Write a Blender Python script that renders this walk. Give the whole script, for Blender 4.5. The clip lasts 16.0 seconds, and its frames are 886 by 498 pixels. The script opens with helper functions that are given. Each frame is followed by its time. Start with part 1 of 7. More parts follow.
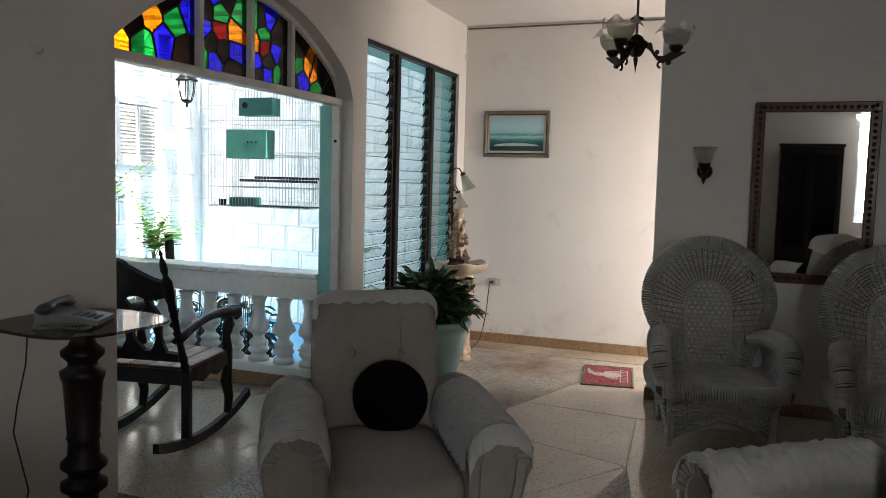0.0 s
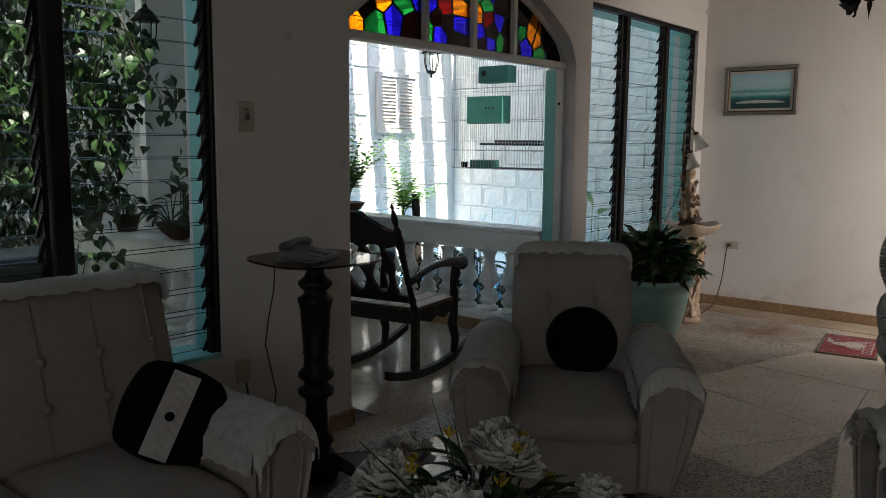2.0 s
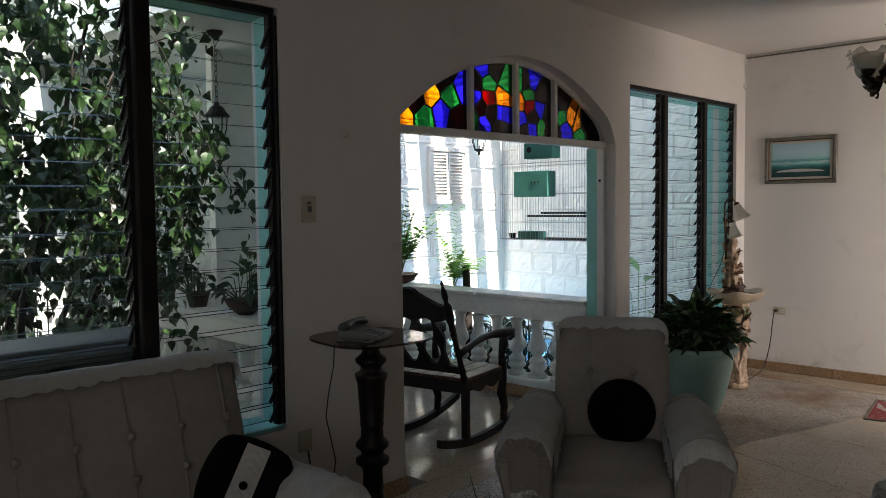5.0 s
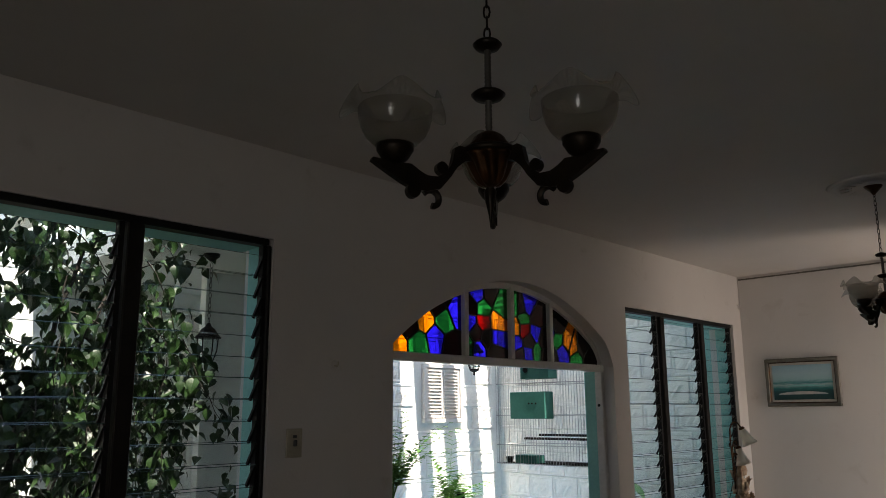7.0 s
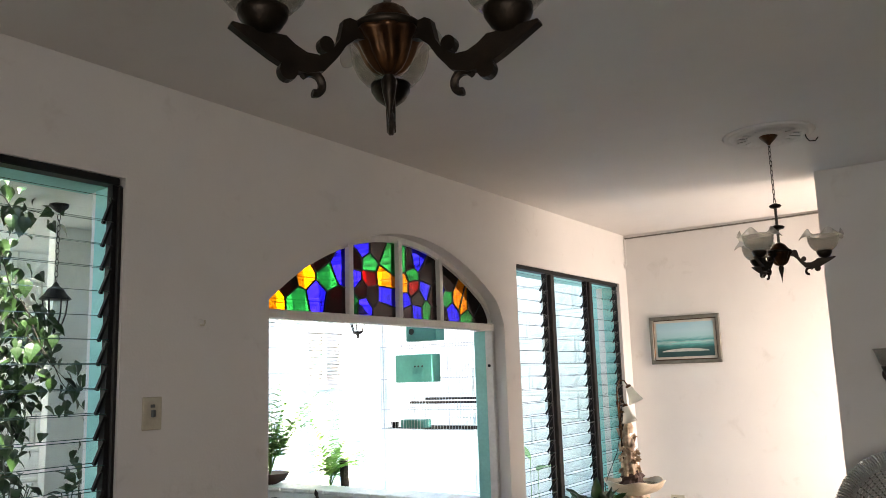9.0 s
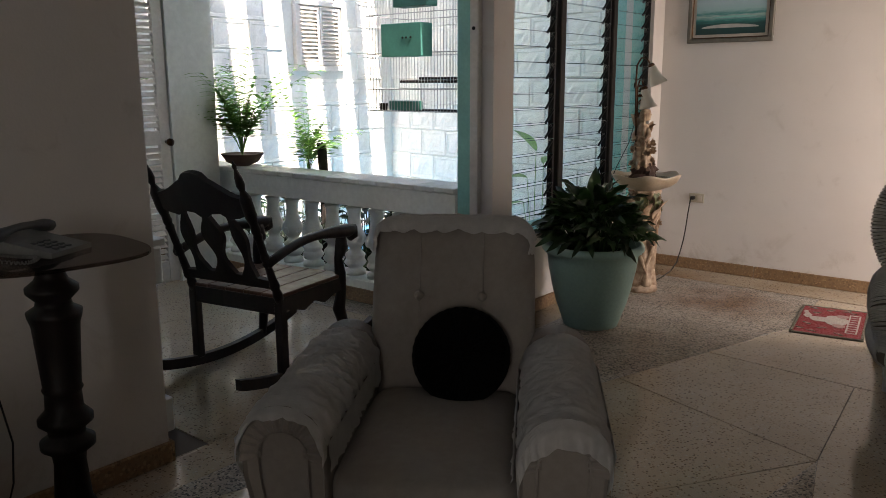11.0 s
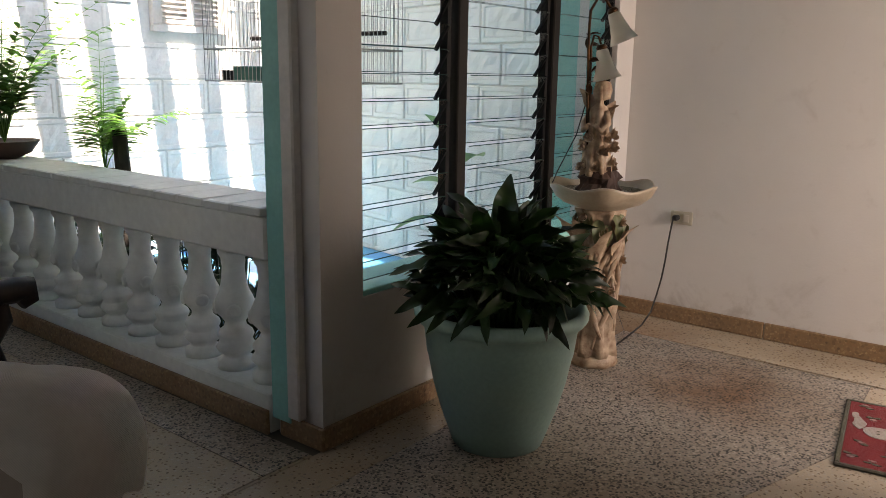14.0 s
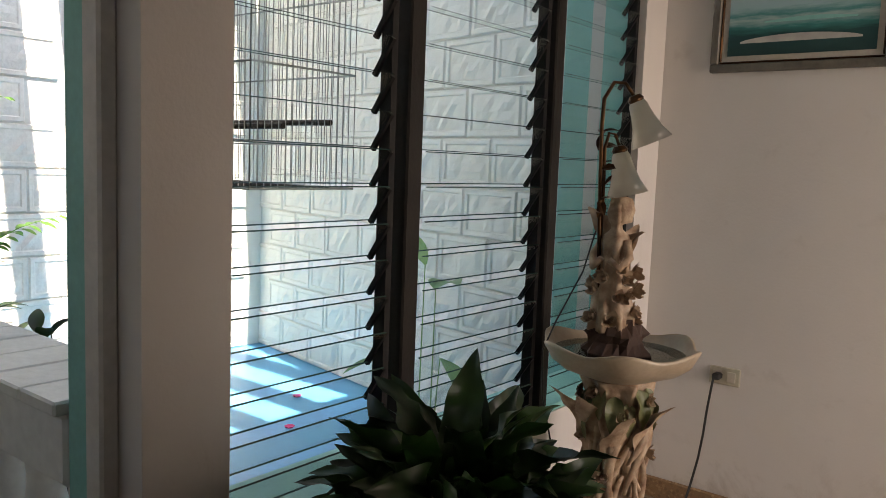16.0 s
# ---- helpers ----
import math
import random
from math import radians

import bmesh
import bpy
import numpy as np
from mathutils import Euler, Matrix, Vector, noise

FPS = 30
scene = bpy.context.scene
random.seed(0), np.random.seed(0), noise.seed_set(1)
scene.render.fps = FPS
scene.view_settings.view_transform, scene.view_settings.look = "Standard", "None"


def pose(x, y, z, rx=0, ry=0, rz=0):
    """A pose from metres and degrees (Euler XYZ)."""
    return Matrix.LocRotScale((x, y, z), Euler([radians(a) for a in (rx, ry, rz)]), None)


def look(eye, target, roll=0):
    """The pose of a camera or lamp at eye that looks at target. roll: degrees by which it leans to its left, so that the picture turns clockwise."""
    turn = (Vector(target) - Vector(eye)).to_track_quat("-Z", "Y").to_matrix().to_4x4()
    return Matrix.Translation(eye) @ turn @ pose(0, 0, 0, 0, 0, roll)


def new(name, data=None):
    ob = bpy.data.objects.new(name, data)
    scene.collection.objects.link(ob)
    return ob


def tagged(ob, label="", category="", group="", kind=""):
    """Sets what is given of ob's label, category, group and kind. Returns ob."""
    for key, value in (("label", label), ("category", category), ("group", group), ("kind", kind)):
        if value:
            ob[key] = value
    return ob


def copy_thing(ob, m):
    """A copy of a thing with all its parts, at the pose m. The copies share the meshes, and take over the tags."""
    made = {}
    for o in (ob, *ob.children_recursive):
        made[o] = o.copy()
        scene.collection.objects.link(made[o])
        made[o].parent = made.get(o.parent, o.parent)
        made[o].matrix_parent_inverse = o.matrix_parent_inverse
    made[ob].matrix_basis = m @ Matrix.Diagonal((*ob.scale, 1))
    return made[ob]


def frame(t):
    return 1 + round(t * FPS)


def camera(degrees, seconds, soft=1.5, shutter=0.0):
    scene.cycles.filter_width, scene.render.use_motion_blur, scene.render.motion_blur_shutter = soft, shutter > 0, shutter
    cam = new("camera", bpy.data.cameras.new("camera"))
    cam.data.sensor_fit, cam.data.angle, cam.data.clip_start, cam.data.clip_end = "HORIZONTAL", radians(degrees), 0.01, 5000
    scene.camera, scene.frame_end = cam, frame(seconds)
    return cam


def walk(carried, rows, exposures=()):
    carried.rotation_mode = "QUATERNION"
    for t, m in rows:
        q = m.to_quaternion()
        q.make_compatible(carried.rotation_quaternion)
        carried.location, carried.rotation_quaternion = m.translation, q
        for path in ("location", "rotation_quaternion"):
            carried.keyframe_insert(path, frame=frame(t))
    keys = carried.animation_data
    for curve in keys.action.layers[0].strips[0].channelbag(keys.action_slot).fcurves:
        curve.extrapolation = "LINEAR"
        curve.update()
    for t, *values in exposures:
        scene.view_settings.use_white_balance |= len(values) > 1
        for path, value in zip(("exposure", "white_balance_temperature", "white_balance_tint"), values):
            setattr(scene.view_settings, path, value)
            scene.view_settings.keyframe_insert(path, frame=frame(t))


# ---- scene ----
cam = camera(58.2, 16.0, soft=0.8)
PATH = [
    (0, (2.399, -6.857, 1.435), (1.698, -4.992, 1.267), 1.5),
    (0.5, (2.521, -6.838, 1.462), (1.582, -5.08, 1.29), -0.7),
    (1, (2.663, -6.824, 1.456), (1.521, -5.193, 1.261), -0.1),
    (1.5, (2.766, -6.859, 1.416), (1.512, -5.317, 1.193), 0.3),
    (2, (2.812, -6.953, 1.404), (1.543, -5.43, 1.142), 0.5),
    (2.5, (2.871, -7.042, 1.421), (1.6, -5.529, 1.111), 0.5),
    (3, (2.928, -7.103, 1.441), (1.678, -5.568, 1.155), -0.6),
    (3.2, (2.957, -7.102, 1.448), (1.698, -5.57, 1.182), -0.7),
    (5.3, (3.029, -7.143, 1.543), (1.622, -5.722, 1.501), -0.7),
    (5.5, (3.021, -7.14, 1.554), (1.615, -5.718, 1.584), -1.1),
    (6, (3.015, -7.127, 1.577), (1.611, -5.708, 1.696), -0.7),
    (6.5, (2.996, -7.1, 1.607), (1.601, -5.689, 1.861), -0.3),
    (7, (2.962, -7.059, 1.637), (1.619, -5.632, 2.04), -0.4),
    (7.5, (2.874, -6.989, 1.671), (1.609, -5.541, 2.219), -1.0),
    (8, (2.791, -6.937, 1.687), (1.615, -5.464, 2.355), -1.9),
    (8.5, (2.724, -6.879, 1.679), (1.602, -5.376, 2.371), -2.5),
    (9, (2.702, -6.792, 1.611), (1.579, -5.168, 1.93), -1.8),
    (9.5, (2.729, -6.572, 1.52), (1.546, -4.96, 1.569), -1.5),
    (10, (2.704, -6.349, 1.437), (1.498, -4.76, 1.297), -0.5),
    (10.2, (2.676, -6.263, 1.443), (1.464, -4.691, 1.201), -0.5),
    (12.3, (2.237, -4.906, 1.259), (1.072, -3.355, 0.771), 1.7),
    (12.5, (2.185, -4.779, 1.257), (1.079, -3.183, 0.781), 1.8),
    (13, (2.054, -4.476, 1.233), (1.037, -2.809, 0.803), 1.5),
    (13.5, (1.92, -4.151, 1.245), (0.754, -2.582, 0.82), 0.9),
    (14, (1.818, -3.901, 1.234), (0.619, -2.357, 0.808), 0.9),
    (14.5, (1.643, -3.651, 1.23), (0.552, -2.03, 0.8), 1.7),
    (15, (1.525, -3.44, 1.237), (0.504, -1.762, 0.856), 2.1),
    (15.5, (1.427, -3.166, 1.271), (0.285, -1.545, 1.01), 2.1),
    (16, (1.3, -2.967, 1.299), (0.065, -1.409, 1.085), 2.2),
]
EXPOSURES = [(0.0, 2.8, 6700, 12), (1.0, 2.2, 6700, 12), (1.5, 2.0, 6700, 12), (2.5, 1.87, 6750, 13), (3.2, 2.22, 6750, 13), (5.5, 1.95, 6900, 15), (7.0, 1.48, 7000, 15), (7.6, 2.0, 7050, 15), (8.2, 3.5, 7100, 16), (8.6, 3.9, 7100, 16),
             (9.0, 3.65, 7050, 16), (9.6, 2.9, 7100, 17), (10.2, 2.2, 7200, 18), (12.5, 2.25, 7450, 20), (14.2, 2.2, 7550, 20), (16.0, 2.0, 7650, 19)]
walk(cam, [(t, look(eye, target, roll)) for t, eye, target, roll in PATH], EXPOSURES)

# ---- light ----
world = bpy.data.worlds.new("sky")
scene.world = world
world.use_nodes = True
wn = world.node_tree.nodes
sky = wn.new("ShaderNodeTexSky")
sky.sky_type = "NISHITA"
sky.sun_disc = False
SUN_TRAVEL = Vector((-0.50, 0.07, -0.86)).normalized()
sky.sun_elevation = math.asin(-SUN_TRAVEL.z)
sky.sun_rotation = math.atan2(-SUN_TRAVEL.x, -SUN_TRAVEL.y)
wn["Background"].inputs["Strength"].default_value = 0.15
world.node_tree.links.new(sky.outputs[0], wn["Background"].inputs["Color"])
sun_data = bpy.data.lights.new("sun", "SUN")
sun_data.energy, sun_data.angle, sun_data.color = 5.0, radians(0.6), (1.0, 0.95, 0.87)
sun = new("sun", sun_data)
sun.matrix_world = look((2, 0, 8), Vector((2, 0, 8)) + SUN_TRAVEL)


def opening_light(name, at, to, width, height, watts, colour=(1.0, 1.0, 1.0)):
    """Daylight that enters by an opening."""
    data = bpy.data.lights.new(name, "AREA")
    data.shape, data.size, data.size_y, data.energy, data.color = "RECTANGLE", width, height, watts, colour
    ob = new(name, data)
    ob.matrix_world = look(at, to)
    return ob


opening_light("entrance_daylight", (3.48, -0.70, 1.20), (1.5, -0.55, 0.0), 0.9, 1.9, 11.0, (1.0, 0.94, 0.88))
opening_light("back_window_daylight", (4.39, -10.16, 1.56), (3.0, -6.6, 0.0), 0.66, 1.7, 7.4, (0.95, 1.0, 1.0))

# ---- materials ----
def material(name, colour, rough=0.7, metal=0.0, spec=0.5):
    m = bpy.data.materials.new(name)
    m.use_nodes = True
    b = m.node_tree.nodes["Principled BSDF"]
    b.inputs["Base Color"].default_value = (*colour, 1)
    b.inputs["Roughness"].default_value = rough
    b.inputs["Metallic"].default_value = metal
    b.inputs["Specular IOR Level"].default_value = spec
    return m


def nd(m, kind, **ins):
    n = m.node_tree.nodes.new(kind)
    for k, v in ins.items():
        n.inputs[k.replace("_", " ")].default_value = v
    return n


def ln(m, a, b):
    m.node_tree.links.new(a, b)


def coords(m, scale=(1, 1, 1)):
    tc = nd(m, "ShaderNodeTexCoord")
    mp = nd(m, "ShaderNodeMapping")
    mp.inputs["Scale"].default_value = scale
    ln(m, tc.outputs["Object"], mp.inputs["Vector"])
    return mp.outputs["Vector"]


def ramp(m, fac, stops):
    r = nd(m, "ShaderNodeValToRGB")
    els = r.color_ramp.elements
    while len(els) < len(stops):
        els.new(0.5)
    for e, (p, c) in zip(els, stops):
        e.position, e.color = p, (*c, 1)
    ln(m, fac, r.inputs["Fac"])
    return r.outputs["Color"]


def mix(m, fac, a, b, mode="MIX"):
    n = nd(m, "ShaderNodeMix")
    n.data_type, n.blend_type = "RGBA", mode
    for sock, v in ((n.inputs[0], fac), (n.inputs[6], a), (n.inputs[7], b)):
        if isinstance(v, bpy.types.NodeSocket):
            ln(m, v, sock)
        elif isinstance(v, (int, float)):
            sock.default_value = v
        else:
            sock.default_value = (*v, 1)
    return n.outputs[2]


def noise_fac(m, vec, scale, detail=4, rough=0.55, dist=0.0):
    n = nd(m, "ShaderNodeTexNoise", Scale=scale, Detail=detail, Roughness=rough, Distortion=dist)
    ln(m, vec, n.inputs["Vector"])
    return n.outputs["Fac"]


def bump(m, height, strength=0.2, distance=0.01):
    n = nd(m, "ShaderNodeBump", Strength=strength, Distance=distance)
    ln(m, height, n.inputs["Height"])
    ln(m, n.outputs["Normal"], m.node_tree.nodes["Principled BSDF"].inputs["Normal"])


def base(m, colour_socket):
    ln(m, colour_socket, m.node_tree.nodes["Principled BSDF"].inputs["Base Color"])


def varied(name, a, b, rough=0.7, scale=3.0, fine=60.0, bump_strength=0.15, distance=0.004, metal=0.0, spec=0.5, per_object=0.0):
    """A surface of two close colours in large patches, with fine grain and relief."""
    m = material(name, a, rough, metal, spec)
    v = coords(m)
    big = noise_fac(m, v, scale, 5)
    small = noise_fac(m, v, fine, 3)
    c = ramp(m, big, [(0.3, a), (0.7, b)])
    dark = ramp(m, small, [(0.25, (0.82, 0.82, 0.82)), (0.75, (1.06, 1.06, 1.06))])
    c = mix(m, 0.6, c, dark, "MULTIPLY")
    if per_object:
        info = nd(m, "ShaderNodeObjectInfo")
        t = ramp(m, info.outputs["Random"], [(0, (1 - per_object,) * 3), (1, (1 + per_object * 0.4,) * 3)])
        c = mix(m, 1.0, c, t, "MULTIPLY")
    base(m, c)
    r = ramp(m, big, [(0.3, (rough * 0.88,) * 3), (0.7, (min(1, rough * 1.1),) * 3)])
    ln(m, r, m.node_tree.nodes["Principled BSDF"].inputs["Roughness"])
    bump(m, small, bump_strength, distance)
    return m


def plaster(name, a, b, stain, low=False):
    """Painted plaster with faint patches, scuffs and a little damp near the floor."""
    m = material(name, a, 0.75, spec=0.25)
    v = coords(m)
    big = noise_fac(m, v, 0.9, 6, 0.6)
    mid = noise_fac(m, v, 5.0, 6, 0.65, 0.6)
    fine = noise_fac(m, v, 90.0, 3)
    c = ramp(m, big, [(0.3, a), (0.72, b)])
    spots = ramp(m, mid, [(0.60, (0, 0, 0)), (0.78, (1, 1, 1))])
    c = mix(m, mix(m, 1.0, spots, (0.40, 0.40, 0.40), "MULTIPLY"), c, stain)
    if low:
        sep = nd(m, "ShaderNodeSeparateXYZ")
        ln(m, v, sep.inputs[0])
        damp = nd(m, "ShaderNodeMapRange")
        damp.inputs[1].default_value, damp.inputs[2].default_value = 0.34, 0.09
        ln(m, sep.outputs["Z"], damp.inputs[0])
        blot = ramp(m, noise_fac(m, v, 5.0, 8, 0.75, 0.3), [(0.50, (0, 0, 0)), (0.64, (0.55, 0.55, 0.55))])
        f = nd(m, "ShaderNodeMath")
        f.operation = "MULTIPLY"
        ln(m, damp.outputs[0], f.inputs[0])
        ln(m, blot, f.inputs[1])
        c = mix(m, f.outputs[0], c, stain)
    base(m, c)
    rel = mix(m, 0.5, mid, fine)
    bump(m, rel, 0.25, 0.006)
    return m


def terrazzo(name, ground, chips, scale, cover, rough, worn=(0.5, 0.42, 0.33)):
    """Polished cement with stone chips of two sizes."""
    m = material(name, ground, rough)
    v = coords(m)
    vo = nd(m, "ShaderNodeTexVoronoi", Scale=scale)
    ln(m, v, vo.inputs["Vector"])
    chip = ramp(m, vo.outputs["Distance"], [(cover, (1, 1, 1)), (cover + 0.06, (0, 0, 0))])
    hue = ramp(m, vo.outputs["Color"], [(i / (len(chips) - 1), c) for i, c in enumerate(chips)])
    big = noise_fac(m, v, 1.4, 6, 0.6)
    dirt = ramp(m, big, [(0.35, (1, 1, 1)), (0.75, (0.72, 0.68, 0.62))])
    c = mix(m, chip, ground, hue)
    fine = noise_fac(m, v, scale * 4, 2)
    c = mix(m, 0.35, c, ramp(m, fine, [(0.3, (0.6, 0.6, 0.6)), (0.7, (1.15, 1.15, 1.15))]), "MULTIPLY")
    c = mix(m, 1.0, c, dirt, "MULTIPLY")
    base(m, c)
    ln(m, ramp(m, noise_fac(m, v, 6.0, 5), [(0.3, (rough * 0.7,) * 3), (0.7, (rough * 1.5,) * 3)]), m.node_tree.nodes["Principled BSDF"].inputs["Roughness"])
    return m, vo


def gloss_share(m):
    """Mirror gloss of a pane: faint face on, strong at grazing."""
    lw = nd(m, "ShaderNodeLayerWeight", Blend=0.5)
    p = nd(m, "ShaderNodeMath")
    p.operation = "POWER"
    ln(m, lw.outputs["Facing"], p.inputs[0])
    p.inputs[1].default_value = 5.0
    r = nd(m, "ShaderNodeMapRange")
    r.inputs[3].default_value, r.inputs[4].default_value = 0.03, 0.7
    ln(m, p.outputs[0], r.inputs[0])
    return r.outputs[0]


def clear_glass(name, tint, gloss_rough=0.02, veil=0.0):
    """A thin pane: clear, with a mirror gloss that grows towards grazing."""
    m = bpy.data.materials.new(name)
    m.use_nodes = True
    nt = m.node_tree
    nt.nodes.remove(nt.nodes["Principled BSDF"])
    out = nt.nodes["Material Output"]
    t = nd(m, "ShaderNodeBsdfTransparent")
    t.inputs[0].default_value = (*tint, 1)
    body = t.outputs[0]
    if veil:
        d = nd(m, "ShaderNodeBsdfTranslucent")
        d.inputs[0].default_value = (0.82, 0.80, 0.76, 1)
        mv = nd(m, "ShaderNodeMixShader")
        mv.inputs[0].default_value = veil
        ln(m, t.outputs[0], mv.inputs[1])
        ln(m, d.outputs[0], mv.inputs[2])
        body = mv.outputs[0]
    g = nd(m, "ShaderNodeBsdfGlossy", Roughness=gloss_rough)
    mx = nd(m, "ShaderNodeMixShader")
    ln(m, gloss_share(m), mx.inputs[0])
    ln(m, body, mx.inputs[1])
    ln(m, g.outputs[0], mx.inputs[2])
    ln(m, mx.outputs[0], out.inputs[0])
    return m


def leafy(name, a, b, rough=0.4, trans=0.25):
    m = material(name, a, rough)
    v = coords(m)
    geo = nd(m, "ShaderNodeNewGeometry")
    c = ramp(m, geo.outputs["Random Per Island"], [(0, a), (1, b)])
    c = mix(m, 0.5, c, ramp(m, noise_fac(m, v, 14, 3), [(0.3, (0.7, 0.7, 0.7)), (0.7, (1.2, 1.2, 1.1))]), "MULTIPLY")
    base(m, c)
    nt = m.node_tree
    t = nd(m, "ShaderNodeBsdfTranslucent")
    ln(m, c, t.inputs[0])
    mx = nd(m, "ShaderNodeMixShader")
    mx.inputs[0].default_value = trans
    ln(m, nt.nodes["Principled BSDF"].outputs[0], mx.inputs[1])
    ln(m, t.outputs[0], mx.inputs[2])
    ln(m, mx.outputs[0], nt.nodes["Material Output"].inputs[0])
    return m


def wood(name, a, b, rough=0.3):
    m = material(name, a, rough, spec=0.3)
    v = coords(m, (14, 14, 2.0))
    g = noise_fac(m, v, 3.0, 6, 0.6, 1.5)
    base(m, ramp(m, g, [(0.3, a), (0.7, b)]))
    ln(m, ramp(m, noise_fac(m, v, 1.0, 4), [(0.3, (rough * 0.8,) * 3), (0.7, (rough * 1.4,) * 3)]), m.node_tree.nodes["Principled BSDF"].inputs["Roughness"])
    bump(m, g, 0.12, 0.003)
    return m


def cloth(name, a, b, scale=420.0, rough=0.9, bump_strength=0.3, sheen=0.15):
    m = material(name, a, rough, spec=0.15)
    m.node_tree.nodes["Principled BSDF"].inputs["Sheen Weight"].default_value = sheen
    v = coords(m)
    w1 = nd(m, "ShaderNodeTexWave", Scale=scale, Distortion=2.0)
    w1.wave_type, w1.bands_direction = "BANDS", "DIAGONAL"
    ln(m, v, w1.inputs["Vector"])
    big = noise_fac(m, v, 6.0, 5, 0.6)
    c = ramp(m, big, [(0.3, a), (0.7, b)])
    c = mix(m, 0.10, c, w1.outputs["Color"], "MULTIPLY")
    c = mix(m, 0.5, c, ramp(m, noise_fac(m, v, 38.0, 5, 0.65), [(0.3, (0.80, 0.79, 0.78)), (0.7, (1.05, 1.05, 1.05))]), "MULTIPLY")
    base(m, c)
    bump(m, mix(m, 0.75, w1.outputs["Fac"], noise_fac(m, v, 45, 6, 0.7)), bump_strength, 0.006)
    return m


M_WALL = plaster("white_plaster", (0.68, 0.65, 0.62), (0.61, 0.58, 0.555), (0.42, 0.37, 0.33), low=True)
M_CEIL = plaster("ceiling_plaster", (0.64, 0.61, 0.58), (0.58, 0.55, 0.525), (0.55, 0.51, 0.47))
M_BEIGE, _ = terrazzo("beige_terrazzo", (0.50, 0.42, 0.325), [(0.10, 0.08, 0.06), (0.30, 0.22, 0.15), (0.55, 0.50, 0.42), (0.14, 0.10, 0.075)], 78.0, 0.33, 0.13)
M_GREY, _ = terrazzo("grey_chip_terrazzo", (0.40, 0.345, 0.29), [(0.02, 0.02, 0.02), (0.05, 0.045, 0.04), (0.58, 0.52, 0.45), (0.03, 0.028, 0.026), (0.30, 0.26, 0.22)], 105.0, 0.50, 0.42)


def stain_at(m, centre, radius, tint):
    """One old water stain with a ragged edge on a floor."""
    v = coords(m)
    d = nd(m, "ShaderNodeVectorMath")
    d.operation = "DISTANCE"
    ln(m, v, d.inputs[0])
    d.inputs[1].default_value = centre
    a = nd(m, "ShaderNodeMath")
    a.operation = "MULTIPLY_ADD"
    ln(m, noise_fac(m, v, 5.0, 7, 0.7, 0.4), a.inputs[0])
    a.inputs[1].default_value = radius * 1.3
    ln(m, d.outputs["Value"], a.inputs[2])
    f = ramp(m, a.outputs[0], [(radius * 0.75, (1, 1, 1)), (min(1.0, radius * 1.75), (0, 0, 0))])
    sock = m.node_tree.nodes["Principled BSDF"].inputs["Base Color"]
    old = sock.links[0].from_socket
    base(m, mix(m, f, old, mix(m, 1.0, old, tint, "MULTIPLY")))


stain_at(M_GREY, (0.85, -0.80, 0.0), 0.42, (0.66, 0.46, 0.34))
stain_at(M_BEIGE, (0.30, -0.45, 0.0), 0.40, (0.72, 0.54, 0.42))
M_SKIRT, _ = terrazzo("tan_terrazzo", (0.30, 0.185, 0.10), [(0.12, 0.07, 0.04), (0.44, 0.30, 0.17), (0.22, 0.135, 0.075), (0.34, 0.22, 0.13)], 75.0, 0.5, 0.5)
M_JOINT = material("brass_joint", (0.10, 0.08, 0.06), 0.6)
M_WHITE = varied("white_gloss_paint", (0.72, 0.69, 0.66), (0.62, 0.59, 0.55), 0.45, 4, 40, 0.1)
M_OUT = varied("outdoor_white_paint", (0.78, 0.80, 0.77), (0.68, 0.71, 0.68), 0.6, 2.5, 30, 0.3, 0.006)
M_BLOCK = varied("embossed_white_paint", (0.86, 0.85, 0.81), (0.79, 0.79, 0.75), 0.55, 1.6, 45, 0.5, 0.006, per_object=0.06)
M_TURQ = varied("turquoise_paint", (0.26, 0.62, 0.57), (0.21, 0.53, 0.49), 0.5, 4, 50, 0.15)
M_BLUE = varied("blue_floor_paint", (0.07, 0.34, 0.64), (0.10, 0.40, 0.68), 0.35, 2.2, 25, 0.2)
M_BLACK = varied("black_metal", (0.006, 0.006, 0.007), (0.014, 0.013, 0.012), 0.5, 12, 90, 0.2, 0.002, 0.0, 0.25)
M_POST = varied("dark_brown_post", (0.010, 0.008, 0.007), (0.022, 0.018, 0.015), 0.5, 8, 80, 0.2, 0.004, 0.0, 0.25)
M_IRON = varied("bronze_iron", (0.012, 0.009, 0.007), (0.028, 0.019, 0.012), 0.45, 12, 70, 0.3, 0.003, 0.8)
M_BRASS = varied("aged_brass", (0.12, 0.055, 0.022), (0.02, 0.011, 0.007), 0.34, 14, 80, 0.35, 0.003, 0.9)
M_WOODK = wood("black_stained_wood", (0.004, 0.0025, 0.002), (0.012, 0.006, 0.0045), 0.46)
M_WOODR = wood("dark_red_wood", (0.05, 0.018, 0.012), (0.11, 0.045, 0.028), 0.35)
M_SLAT = wood("pale_worn_wood", (0.30, 0.27, 0.24), (0.42, 0.39, 0.36), 0.5)
M_SOFA = cloth("grey_beige_upholstery", (0.39, 0.35, 0.315), (0.33, 0.295, 0.265))
M_LACE = cloth("white_lace_cotton", (0.80, 0.78, 0.75), (0.70, 0.68, 0.65), 240, 0.9, 0.9)
M_BLKC = cloth("black_fabric", (0.0025, 0.0025, 0.003), (0.005, 0.005, 0.005), 200, 0.95, 0.5, 0.0)
M_WHTC = cloth("white_ruched_fabric", (0.62, 0.60, 0.58), (0.50, 0.48, 0.46), 160, 0.9, 0.6)
